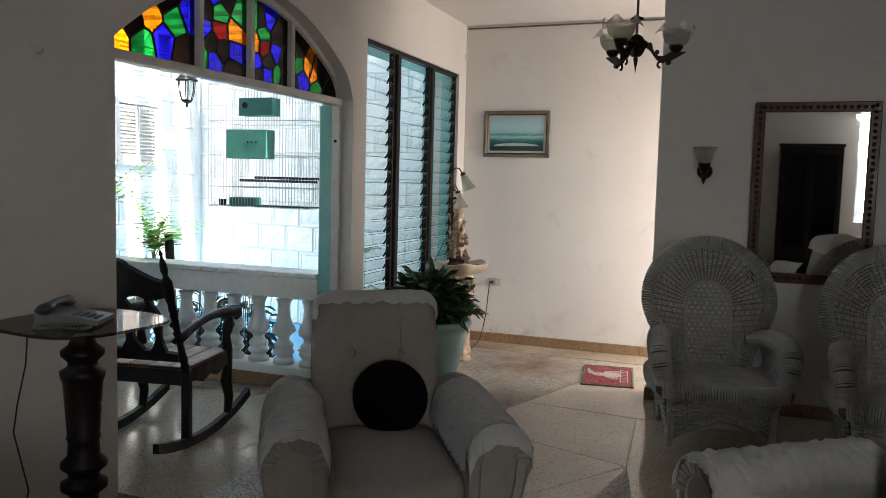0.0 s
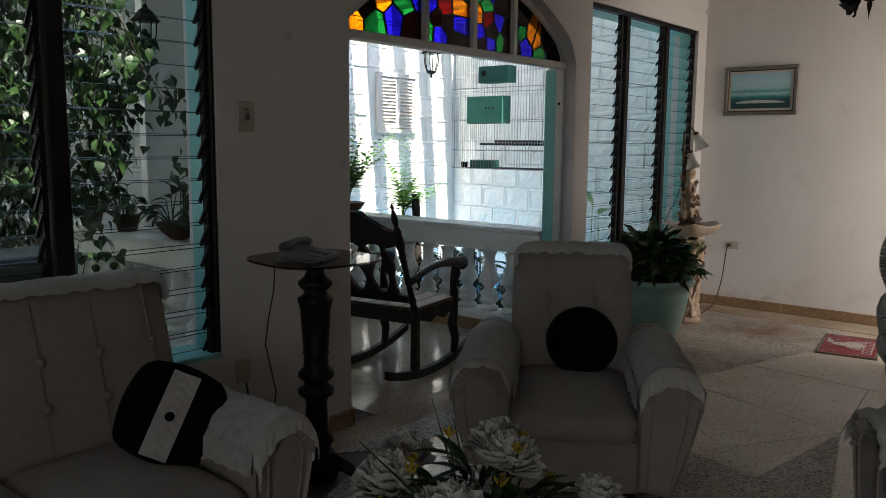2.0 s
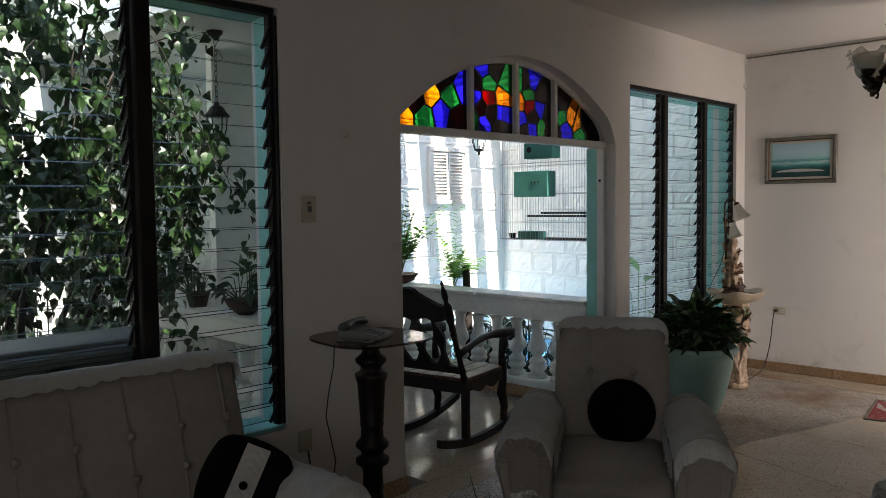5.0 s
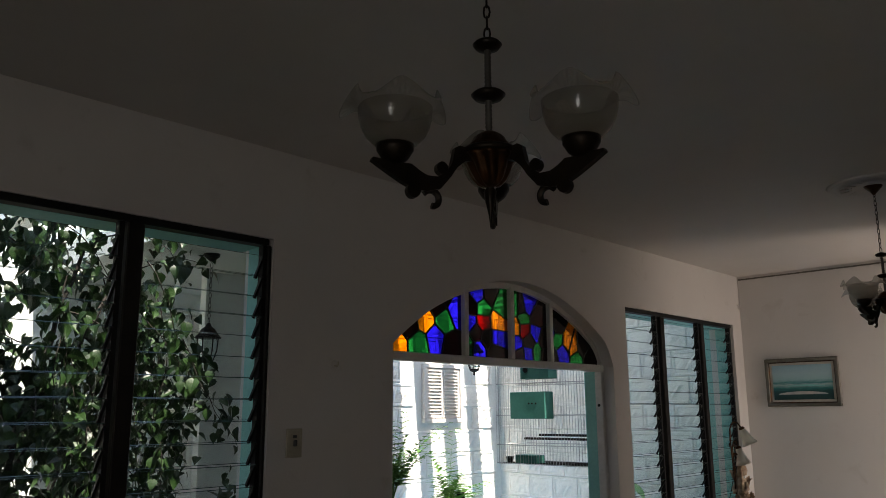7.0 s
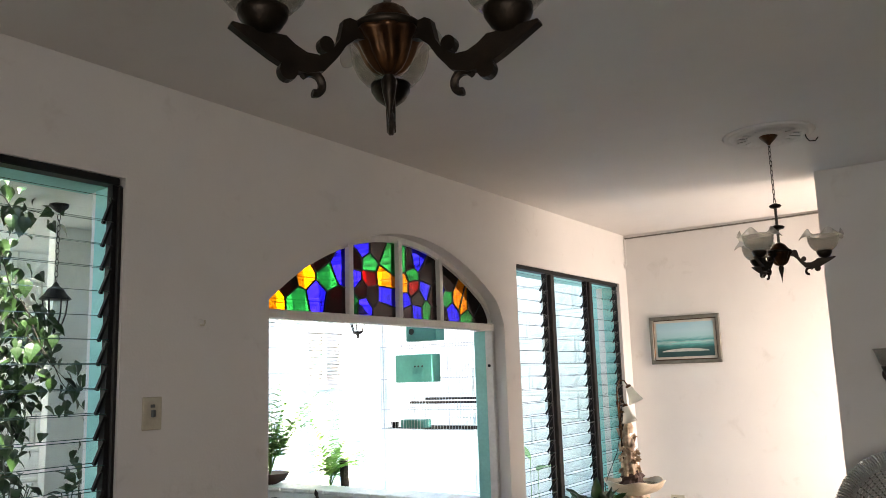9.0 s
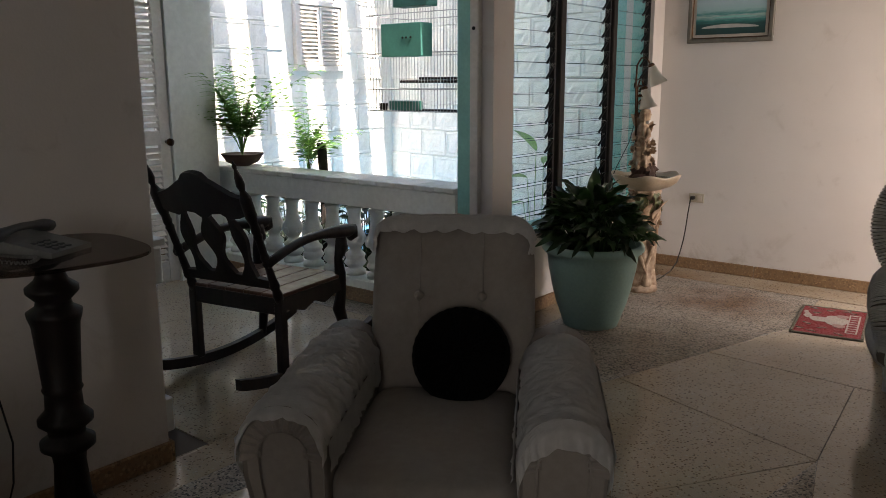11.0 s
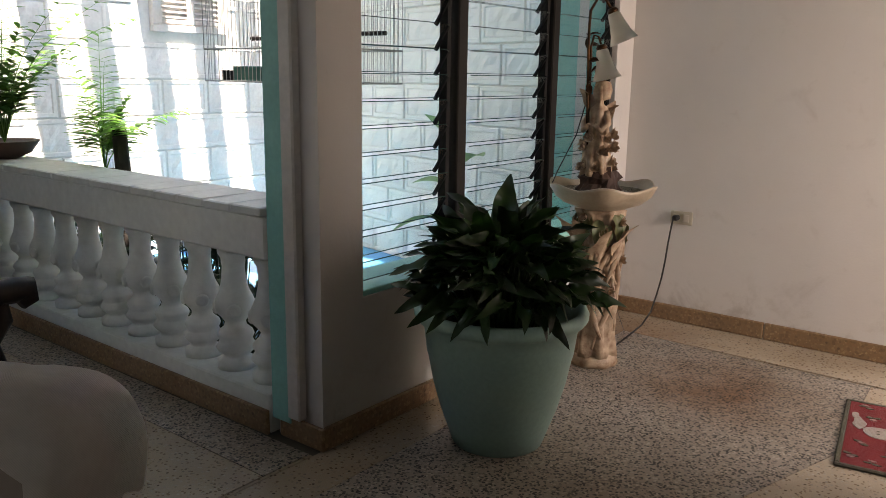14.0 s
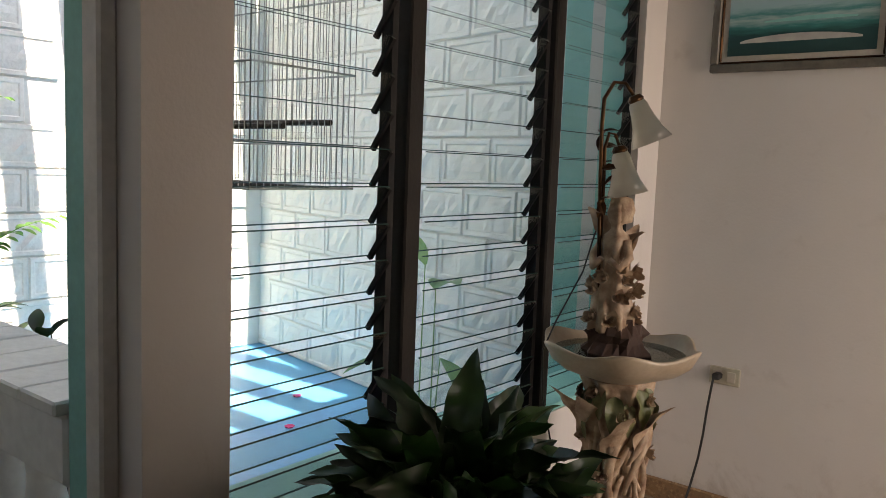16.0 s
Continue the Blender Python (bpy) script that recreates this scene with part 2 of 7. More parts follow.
M_WICK = varied("grey_painted_wicker", (0.44, 0.425, 0.40), (0.32, 0.31, 0.29), 0.55, 9, 120, 0.4, 0.002)
# Darker than the wicker: the shade inside the weave is put into this colour.
M_CORE = varied("gap_shade_cane", (0.10, 0.085, 0.065), (0.06, 0.05, 0.04), 0.7, 9, 120, 0.4, 0.002)
M_GLASS = clear_glass("window_glass", (0.95, 0.98, 0.965))
M_TABGL = clear_glass("smoked_table_glass", (0.42, 0.36, 0.33), 0.03)
M_FROST = clear_glass("frosted_shade_glass", (0.80, 0.79, 0.76), 0.16, 0.24)
M_RUFFLE = clear_glass("ribbed_clear_glass", (0.86, 0.86, 0.84), 0.05, 0.42)
M_BELL = clear_glass("milky_bell_glass", (0.60, 0.62, 0.58), 0.2, 0.75)
M_WIRE = varied("pale_cage_wire", (0.50, 0.51, 0.50), (0.34, 0.35, 0.34), 0.5, 9, 60, 0.2, 0.001)
M_LEAF = leafy("dark_glossy_leaf", (0.005, 0.017, 0.004), (0.022, 0.066, 0.012), 0.38, 0.12)
M_VINE = leafy("vine_leaf", (0.009, 0.026, 0.008), (0.030, 0.070, 0.018), 0.4, 0.16)
M_FERN = leafy("fern_leaf", (0.10, 0.26, 0.05), (0.20, 0.42, 0.09), 0.5, 0.5)
M_PALE = leafy("variegated_leaf", (0.16, 0.34, 0.12), (0.30, 0.46, 0.22), 0.4, 0.4)
M_BARK = varied("vine_bark", (0.014, 0.011, 0.009), (0.035, 0.027, 0.021), 0.9, 6, 40, 0.8, 0.01)
M_SOIL = varied("potting_soil", (0.02, 0.014, 0.01), (0.05, 0.035, 0.025), 1.0, 8, 60, 1.0, 0.02)
M_POT = varied("mint_plastic", (0.30, 0.46, 0.41), (0.26, 0.41, 0.365), 0.5, 3, 60, 0.15, 0.003)
M_TERRA = varied("dark_clay", (0.05, 0.027, 0.02), (0.085, 0.045, 0.032), 0.8, 6, 50, 0.4)
M_RESIN = varied("cream_resin", (0.56, 0.42, 0.29), (0.24, 0.14, 0.085), 0.5, 30, 60, 0.5, 0.006)
M_RESINB = varied("ivory_bowl_resin", (0.50, 0.41, 0.30), (0.38, 0.29, 0.20), 0.35, 6, 60, 0.2, 0.004)
M_LEAFP = varied("faded_green_paint", (0.10, 0.13, 0.045), (0.20, 0.17, 0.08), 0.5, 20, 70, 0.3, 0.003)
M_WATER = clear_glass("fountain_water", (0.75, 0.78, 0.76), 0.01)
M_PHONE = varied("grey_plastic", (0.22, 0.22, 0.21), (0.17, 0.17, 0.165), 0.45, 5, 70, 0.1, 0.001)
M_DPHONE = material("dark_plastic", (0.06, 0.065, 0.065), 0.4)
M_CABLE = material("black_rubber", (0.012, 0.012, 0.012), 0.55)
M_BUFF = varied("buff_plastic", (0.50, 0.46, 0.36), (0.44, 0.40, 0.31), 0.45, 6, 60, 0.1, 0.001)
M_RED = cloth("red_rug_pile", (0.26, 0.014, 0.018), (0.20, 0.011, 0.014), 150, 0.95, 0.8)
M_RUGW = cloth("white_rug_pile", (0.48, 0.43, 0.38), (0.40, 0.35, 0.31), 150, 0.95, 0.8)
M_RUGB = cloth("olive_rug_binding", (0.10, 0.10, 0.07), (0.14, 0.13, 0.09), 150, 0.95, 0.8)
M_RUGP = cloth("pink_grey_rug_pile", (0.40, 0.24, 0.22), (0.34, 0.22, 0.2), 150, 0.95, 0.8)
M_GREENBOX = varied("green_painted_box", (0.04, 0.20, 0.16), (0.035, 0.16, 0.13), 0.5, 6, 50, 0.2)
M_MIRROR = material("mirror_silver", (0.86, 0.88, 0.87), 0.015, 1.0)
M_FRAMEG = varied("grey_gilt_frame", (0.13, 0.12, 0.10), (0.20, 0.18, 0.15), 0.45, 20, 90, 0.4, 0.003, 0.3)
M_MAT = varied("cream_mount", (0.55, 0.50, 0.43), (0.50, 0.45, 0.38), 0.8, 5, 80, 0.1)
M_PETAL = leafy("white_petal", (0.50, 0.49, 0.48), (0.62, 0.61, 0.59), 0.7, 0.2)
M_YELLOW = leafy("yellow_petal", (0.36, 0.26, 0.03), (0.50, 0.38, 0.06), 0.6, 0.3)
M_EARTH = varied("garden_earth", (0.06, 0.045, 0.03), (0.12, 0.09, 0.06), 1.0, 3, 30, 1.0, 0.02)
M_PEBBLE = varied("white_pebble", (0.55, 0.56, 0.54), (0.42, 0.44, 0.42), 0.6, 6, 50, 0.3)
M_ACW = varied("grey_metal_case", (0.20, 0.21, 0.20), (0.14, 0.15, 0.14), 0.5, 4, 60, 0.1)
M_EDGE = material("glass_edge", (0.05, 0.09, 0.08), 0.2)
M_STEEL = varied("ribbed_steel", (0.16, 0.15, 0.13), (0.09, 0.085, 0.075), 0.35, 12, 80, 0.2, 0.002, 0.8)
M_PINK = material("pink_blossom", (0.75, 0.05, 0.2), 0.6)


def stained(name, colour):
    m = bpy.data.materials.new(name)
    m.use_nodes = True
    nt = m.node_tree
    nt.nodes.remove(nt.nodes["Principled BSDF"])
    v = coords(m)
    n = noise_fac(m, v, 22, 4, 0.6, 1.0)
    c = ramp(m, n, [(0.3, tuple(k * 0.75 for k in colour)), (0.7, tuple(min(1, k * 1.15) for k in colour))])
    t = nd(m, "ShaderNodeBsdfTransparent")
    ln(m, c, t.inputs[0])
    g = nd(m, "ShaderNodeBsdfGlossy", Roughness=0.08)
    mx = nd(m, "ShaderNodeMixShader")
    ln(m, gloss_share(m), mx.inputs[0])
    ln(m, t.outputs[0], mx.inputs[1])
    ln(m, g.outputs[0], mx.inputs[2])
    ln(m, mx.outputs[0], nt.nodes["Material Output"].inputs[0])
    return m


S_BLUE = stained("blue_glass", (0.10, 0.075, 0.72))
S_RED = stained("red_glass", (0.48, 0.018, 0.016))
S_WINE = stained("wine_glass", (0.050, 0.008, 0.012))
S_GREEN = stained("green_glass", (0.05, 0.42, 0.16))
S_AMBER = stained("amber_glass", (0.88, 0.42, 0.05))

# ---- building helpers ----
def mesh_of(name, verts, faces, mat, smooth=False):
    me = bpy.data.meshes.new(name)
    me.from_pydata([tuple(v) for v in verts], [], faces)
    me.update()
    me.materials.append(mat)
    if smooth:
        me.shade_smooth()
    return me


class Shape:
    """Gathers vertices and faces of one part."""

    def __init__(self):
        self.v, self.f = [], []

    def add(self, verts, faces):
        n = len(self.v)
        self.v.extend(tuple(p) for p in verts)
        self.f.extend(tuple(i + n for i in f) for f in faces)
        return self

    def box(self, x0, y0, z0, x1, y1, z1, m=None):
        p = [(x0, y0, z0), (x1, y0, z0), (x1, y1, z0), (x0, y1, z0), (x0, y0, z1), (x1, y0, z1), (x1, y1, z1), (x0, y1, z1)]
        if m is not None:
            p = [m @ Vector(q) for q in p]
        return self.add(p, [(3, 2, 1, 0), (4, 5, 6, 7), (0, 1, 5, 4), (1, 2, 6, 5), (2, 3, 7, 6), (3, 0, 4, 7)])

    def bbox(self, x0, y0, z0, x1, y1, z1, b=0.01, m=None, seg=1):
        """A box with bevelled edges."""
        bm = bmesh.new()
        bmesh.ops.create_cube(bm, size=1)
        for q in bm.verts:
            q.co = Vector(((x0 + x1) / 2 + q.co.x * (x1 - x0), (y0 + y1) / 2 + q.co.y * (y1 - y0), (z0 + z1) / 2 + q.co.z * (z1 - z0)))
        bmesh.ops.bevel(bm, geom=bm.edges[:], offset=b, segments=seg, affect="EDGES", profile=0.5)
        bm.verts.index_update()
        p = [m @ q.co if m is not None else q.co.copy() for q in bm.verts]
        self.add(p, [tuple(q.index for q in f.verts) for f in bm.faces])
        bm.free()
        return self

    def lathe(self, profile, seg=20, m=None, wave=None):
        """Turns (radius, height) pairs round z. wave(angle, row) changes radius and height."""
        n = len(profile)
        vs = []
        for i, (r, z) in enumerate(profile):
            for k in range(seg):
                a = 2 * math.pi * k / seg
                dr, dz = wave(a, i) if wave else (0, 0)
                p = Vector(((r + dr) * math.cos(a), (r + dr) * math.sin(a), z + dz))
                vs.append(m @ p if m is not None else p)
        fs = [(i * seg + k, i * seg + (k + 1) % seg, (i + 1) * seg + (k + 1) % seg, (i + 1) * seg + k) for i in range(n - 1) for k in range(seg)]
        if profile[0][0] > 1e-4:
            fs.append(tuple(range(seg))[::-1])
        if profile[-1][0] > 1e-4:
            fs.append(tuple((n - 1) * seg + k for k in range(seg)))
        return self.add(vs, fs)

    def tube(self, pts, radius, seg=6, caps=True):
        pts = [Vector(p) for p in pts]
        n = len(pts)
        rad = radius if isinstance(radius, (list, tuple)) else [radius] * n
        vs, up = [], None
        for i, p in enumerate(pts):
            t = (pts[min(i + 1, n - 1)] - pts[max(i - 1, 0)]).normalized()
            if up is None:
                up = Vector((0, 0, 1)) if abs(t.z) < 0.9 else Vector((1, 0, 0))
            s = t.cross(up).normalized()
            up = s.cross(t).normalized()
            for k in range(seg):
                a = 2 * math.pi * k / seg
                vs.append(p + rad[i] * (math.cos(a) * s + math.sin(a) * up))
        fs = [(i * seg + k, i * seg + (k + 1) % seg, (i + 1) * seg + (k + 1) % seg, (i + 1) * seg + k) for i in range(n - 1) for k in range(seg)]
        if caps:
            fs += [tuple(range(seg))[::-1], tuple((n - 1) * seg + k for k in range(seg))]
        return self.add(vs, fs)

    def prism(self, poly, lo, hi, axis="z", m=None):
        """A flat outline given a thickness along an axis."""
        def put(a, b, c):
            p = Vector({"z": (a, b, c), "x": (c, a, b), "y": (a, c, b)}[axis])
            return m @ p if m is not None else p
        n = len(poly)
        vs = [put(a, b, lo) for a, b in poly] + [put(a, b, hi) for a, b in poly]
        fs = [tuple(range(n))[::-1], tuple(range(n, 2 * n))] + [(i, (i + 1) % n, n + (i + 1) % n, n + i) for i in range(n)]
        return self.add(vs, fs)

    def grid(self, fn, nu, nv, close_u=False):
        vs = [fn(i / (nu if close_u else nu - 1), j / (nv - 1)) for j in range(nv) for i in range(nu)]
        fs = []
        for j in range(nv - 1):
            for i in range(nu if close_u else nu - 1):
                k = (i + 1) % nu
                fs.append((j * nu + i, j * nu + k, (j + 1) * nu + k, (j + 1) * nu + i))
        return self.add(vs, fs)

    def mesh(self, name, mat, smooth=False):
        me = mesh_of(name, self.v, self.f, mat, smooth)
        bm = bmesh.new()
        bm.from_mesh(me)
        bmesh.ops.recalc_face_normals(bm, faces=bm.faces[:])
        bm.to_mesh(me)
        bm.free()
        return me


def part(name, shape, mat, parent, label="", smooth=False, at=None):
    ob = new(name, shape if isinstance(shape, bpy.types.Mesh) else shape.mesh(name, mat, smooth))
    ob.parent = parent
    if at is not None:
        ob.matrix_basis = at
    if label:
        ob["label"] = label
    return ob


def thing(name, m, label, category, group=""):
    ob = new(name)
    ob.empty_display_size = 0.1
    ob.matrix_basis = m
    return tagged(ob, label, category, group)


def structure(name, shape, mat, label="", smooth=False):
    ob = new(name, shape if isinstance(shape, bpy.types.Mesh) else shape.mesh(name, mat, smooth))
    return tagged(ob, label, kind="structure")


def soft_box(x0, y0, z0, x1, y1, z1, b, m=None, puff=0.0, cuts=5):
    """A cushion: a box with generous rounding and swollen faces."""
    bm = bmesh.new()
    bmesh.ops.create_cube(bm, size=2)
    bmesh.ops.subdivide_edges(bm, edges=bm.edges[:], cuts=cuts, use_grid_fill=True)
    c = Vector(((x0 + x1) / 2, (y0 + y1) / 2, (z0 + z1) / 2))
    h = Vector(((x1 - x0) / 2, (y1 - y0) / 2, (z1 - z0) / 2))
    for q in bm.verts:
        u = q.co.copy()
        p = Vector((u.x * h.x, u.y * h.y, u.z * h.z))
        inner = Vector((max(-h.x + b, min(h.x - b, p.x)), max(-h.y + b, min(h.y - b, p.y)), max(-h.z + b, min(h.z - b, p.z))))
        d = p - inner
        if d.length > 1e-6:
            p = inner + d.normalized() * min(b, d.length)
        w = [1 - u.x ** 2, 1 - u.y ** 2, 1 - u.z ** 2]
        p += Vector((u.x * w[1] * w[2], u.y * w[0] * w[2], u.z * w[0] * w[1])) * puff
        p += c
        q.co = m @ p if m is not None else p
    bm.verts.index_update()
    s = Shape()
    s.add([q.co.copy() for q in bm.verts], [tuple(q.index for q in f.verts) for f in bm.faces])
    bm.free()
    return s


def clip_poly(poly, a, b, c):
    """Keeps the side a*x + b*y <= c of a convex outline."""
    out = []
    for i, p in enumerate(poly):
        q = poly[(i + 1) % len(poly)]
        dp, dq = a * p[0] + b * p[1] - c, a * q[0] + b * q[1] - c
        if dp <= 0:
            out.append(p)
        if dp * dq < 0:
            t = dp / (dp - dq)
            out.append((p[0] + t * (q[0] - p[0]), p[1] + t * (q[1] - p[1])))
    return out


# ---- the shell of the room ----
CEIL, THICK = 2.83, 0.22
ARCH_Y0, ARCH_Y1 = -4.285, -2.195
ARCH_YC, ARCH_A = (ARCH_Y0 + ARCH_Y1) / 2, (ARCH_Y1 - ARCH_Y0) / 2
W1 = (-6.26, -5.025, 0.50, 2.41)
W2 = (-2.00, -0.18, 0.49, 2.38)


def arch_z(y):
    y = max(ARCH_Y0, min(ARCH_Y1, y))
    z = 2.42 - 0.372 * (y + 3.205) ** 2
    return z - 0.10 * (max(0.0, y + 2.31) / 0.115) ** 2


wall = Shape()
wall.box(-THICK, -10.2, 0, 0, W1[0], CEIL)
wall.box(-THICK, W1[0], 0, 0, W1[1], W1[2]).box(-THICK, W1[0], W1[3], 0, W1[1], CEIL)
wall.box(-THICK, W1[1], 0, 0, ARCH_Y0, CEIL)
wall.box(-THICK, ARCH_Y1, 0, 0, W2[0], CEIL)
wall.box(-THICK, W2[0], 0, 0, W2[1], W2[2]).box(-THICK, W2[0], W2[3], 0, W2[1], CEIL)
wall.box(-THICK, W2[1], 0, 0, 0.2, CEIL)
NA = 40
ys = [ARCH_YC - ARCH_A * math.cos(math.pi * i / NA) for i in range(NA + 1)]
for a, b in zip(ys, ys[1:]):
    wall.add([(x, y, z) for x in (-THICK, 0) for y, z in ((a, arch_z(a)), (b, arch_z(b)), (b, CEIL), (a, CEIL))],
             [(0, 1, 2, 3), (7, 6, 5, 4), (0, 4, 5, 1)])
structure("wall_west", wall, M_WALL, "white plastered wall with an arched opening and louvre windows")
structure("wall_north", Shape().box(0, 0, 0, 3.7, 0.2, CEIL), M_WALL, "white plastered wall with damp scuffs above the skirting")
structure("wall_mirror_side", Shape().box(1.848, -1.39, 0, 4.8, -1.20, CEIL), M_WALL, "white plastered wall end in shade")
structure("wall_alcove_east", Shape().box(3.5, -1.2, 0, 3.7, -1.15, CEIL).box(3.5, -0.22, 0, 3.7, 0, CEIL).box(3.5, -1.15, 2.15, 3.7, -0.22, CEIL), M_WALL, "white plastered wall with the entrance opening")
structure("wall_east", Shape().box(4.8, -10.2, 0, 5.0, -1.2, CEIL), M_WALL, "white plastered wall")
W3 = (4.03, 4.76, 0.67, 2.45)
south = Shape().box(0, -10.2, 0, W3[0], -10.0, CEIL).box(W3[1], -10.2, 0, 4.8, -10.0, CEIL)
south.box(W3[0], -10.2, 0, W3[1], -10.0, W3[2]).box(W3[0], -10.2, W3[3], W3[1], -10.0, CEIL)
structure("wall_south", south, M_WALL, "white plastered wall with a louvre window")
structure("ceiling", Shape().box(-THICK, -10.2, CEIL, 5.0, 0.2, CEIL + 0.18), M_CEIL, "plain white plastered ceiling")

# ---- floor of terrazzo fields with dark joints ----
floor_ob = structure("floor", Shape().box(-0.0, -10.0, -0.12, 4.8, 0.0, -0.006), M_JOINT, "terrazzo floor in beige and grey fields")
GREY_A = [(0.20, -4.6), (0.32, -4.45), (1.343, -1.12), (1.318, -0.355), (0.20, -0.33)]
STAR = [(1.905, -2.78), (1.768, -3.605), (1.44, -3.494), (1.38, -3.95), (0.45, -4.75), (0.75, -5.5), (1.2, -6.3), (2.2, -6.2), (2.5, -5.0), (2.06, -3.6)]


def field(name, poly, mat, z=0.0):
    part(name, Shape().prism(poly, -0.006, z, "z"), mat, floor_ob)


J = 0.0022


def inset(poly, d=J):
    """Draws a convex outline in by d."""
    out = poly
    n = len(poly)
    area = sum(poly[i][0] * poly[(i + 1) % n][1] - poly[(i + 1) % n][0] * poly[i][1] for i in range(n))
    for i in range(n):
        (x0, y0), (x1, y1) = poly[i], poly[(i + 1) % n]
        ex, ey = x1 - x0, y1 - y0
        L = math.hypot(ex, ey)
        nx, ny = (ey / L, -ex / L) if area > 0 else (-ey / L, ex / L)
        out = clip_poly(out, nx, ny, nx * x0 + ny * y0 - d)
    return out


field("grey_panel", inset([(0.20, -4.6), (0.32, -4.45), (1.128, -1.81), (0.20, -1.81)], 0.0), M_GREY)
field("grey_panel", inset([(0.20, -1.81), (1.128, -1.81), (1.343, -1.12), (1.318, -0.355), (0.20, -0.33)], 0.0), M_GREY)
field("beige_panel", inset([(0.0, -10.0), (0.0, 0.0), (0.2, -0.33), (0.2, -4.6), (0.2, -10.0)][1:4] + [(0.0, -4.6)]), M_BEIGE)
field("beige_panel", inset([(0.0, 0.0), (4.8, 0.0), (4.8, -0.36), (1.318, -0.355), (0.2, -0.33)][:2] + [(4.8, -0.35), (0.2, -0.331)]), M_BEIGE)
field("beige_panel", inset([(1.318, -0.352), (1.343, -1.12), (1.128, -1.81), (1.95, -1.92), (4.8, -1.95), (4.8, -0.352)][:1] + [(1.343, -1.12), (4.8, -1.3), (4.8, -0.352)]), M_BEIGE)
field("beige_panel", inset([(1.343, -1.12), (1.128, -1.815), (1.847, -1.888), (4.8, -1.95), (4.8, -1.305)]), M_BEIGE)
field("beige_panel", inset([(1.126, -1.82), (0.32, -4.45), (1.44, -3.494), (1.905, -2.78), (1.847, -1.893)][:1] + [(0.93, -2.45), (1.905, -2.78), (1.847, -1.893)]), M_BEIGE)
field("beige_panel", inset([(0.928, -2.455), (0.60, -3.56), (1.44, -3.494), (1.905, -2.78)]), M_BEIGE)
field("beige_panel", [(1.905, -2.786), (1.442, -3.492), (1.768, -3.601)], M_BEIGE)
field("beige_panel", inset([(0.60, -3.565), (0.32, -4.45), (0.45, -4.75), (1.38, -3.95), (1.44, -3.50)]), M_BEIGE)
field("grey_panel", STAR[:1] + STAR[1:2] + [(1.9, -4.2), (2.06, -3.6)], M_GREY)
field("grey_panel", [(1.768, -3.605), (1.44, -3.494), (1.38, -3.95), (1.9, -4.2)], M_GREY)
field("grey_panel", [(1.38, -3.953), (0.45, -4.75), (0.75, -5.5), (1.2, -6.3), (2.2, -6.2), (2.5, -5.0), (2.06, -3.6), (1.9, -4.2)], M_GREY)
field("beige_panel", inset([(1.847, -1.893), (1.905, -2.78), (2.06, -3.6), (4.8, -3.6), (4.8, -1.955)]), M_BEIGE)
field("beige_panel", inset([(2.06, -3.605), (2.5, -5.0), (4.8, -5.0), (4.8, -3.605)]), M_BEIGE)
field("beige_panel", inset([(2.5, -5.005), (2.2, -6.2), (2.2, -10.0), (4.8, -10.0), (4.8, -5.005)]), M_BEIGE)
field("beige_panel", inset([(2.195, -6.205), (1.2, -6.305), (1.2, -10.0), (2.195, -10.0)]), M_BEIGE)
field("beige_panel", inset([(0.0, -4.605), (0.2, -4.605), (0.32, -4.455), (0.45, -4.75), (0.75, -5.5), (1.2, -6.305), (1.195, -10.0), (0.0, -10.0)][:1] + [(0.40, -4.755), (0.745, -5.5), (1.195, -6.305), (1.195, -10.0), (0.0, -10.0)]), M_BEIGE)

# ---- skirting ----
def skirting(x0, y0, x1, y1):
    structure("baseboard", Shape().bbox(x0, y0, 0.0, x1, y1, 0.084, 0.005), M_SKIRT, "tan terrazzo skirting")


skirting(0.0, -0.95, 0.016, -0.016)
skirting(0.0, -2.198, 0.016, -0.953)
skirting(0.0, -9.98, 0.016, -4.282)
for a, b in ((0.0, 0.78), (0.783, 1.62), (1.623, 2.5), (2.503, 3.5)):
    skirting(a, -0.016, b, 0.0)
skirting(1.831, -1.41, 4.8, -1.39)
skirting(1.829, -1.39, 1.848, -1.20)
skirting(-0.20, -2.212, 0.016, -2.198)
skirting(-0.20, -4.282, 0.016, -4.268)


# ---- arch: timber frame and stained glass ----
fan = tagged(new("window_1"), "arched fanlight of coloured glass in a white timber frame", kind="structure")
FX0, FX1 = -0.135, -0.085
TR_Z = 1.955
part("transom", Shape().bbox(FX0 - 0.01, ARCH_Y0, TR_Z - 0.045, FX1 + 0.01, ARCH_Y1, TR_Z, 0.006), M_WHITE, fan)
rim = Shape()
for a, b in zip(ys, ys[1:]):
    za, zb = arch_z(a), arch_z(b)
    if min(za, zb) < TR_Z:
        continue
    rim.add([(x, y, z) for x in (FX0, FX1) for y, z in ((a, max(za - 0.035, TR_Z)), (b, max(zb - 0.035, TR_Z)), (b, zb), (a, za))],
            [(3, 2, 1, 0), (4, 5, 6, 7), (0, 1, 5, 4)])
part("frame", rim, M_WHITE, fan)
MULL = [-3.63, -3.205, -2.80]
for y in MULL:
    part("mullion", Shape().bbox(FX0 - 0.004, y - 0.018, TR_Z, FX1 + 0.008, y + 0.018, arch_z(y) - 0.02, 0.004), M_WHITE, fan)
rng = random.Random(29)
GLASS = {"B": S_BLUE, "W": S_WINE, "G": S_GREEN, "A": S_AMBER, "R": S_RED}
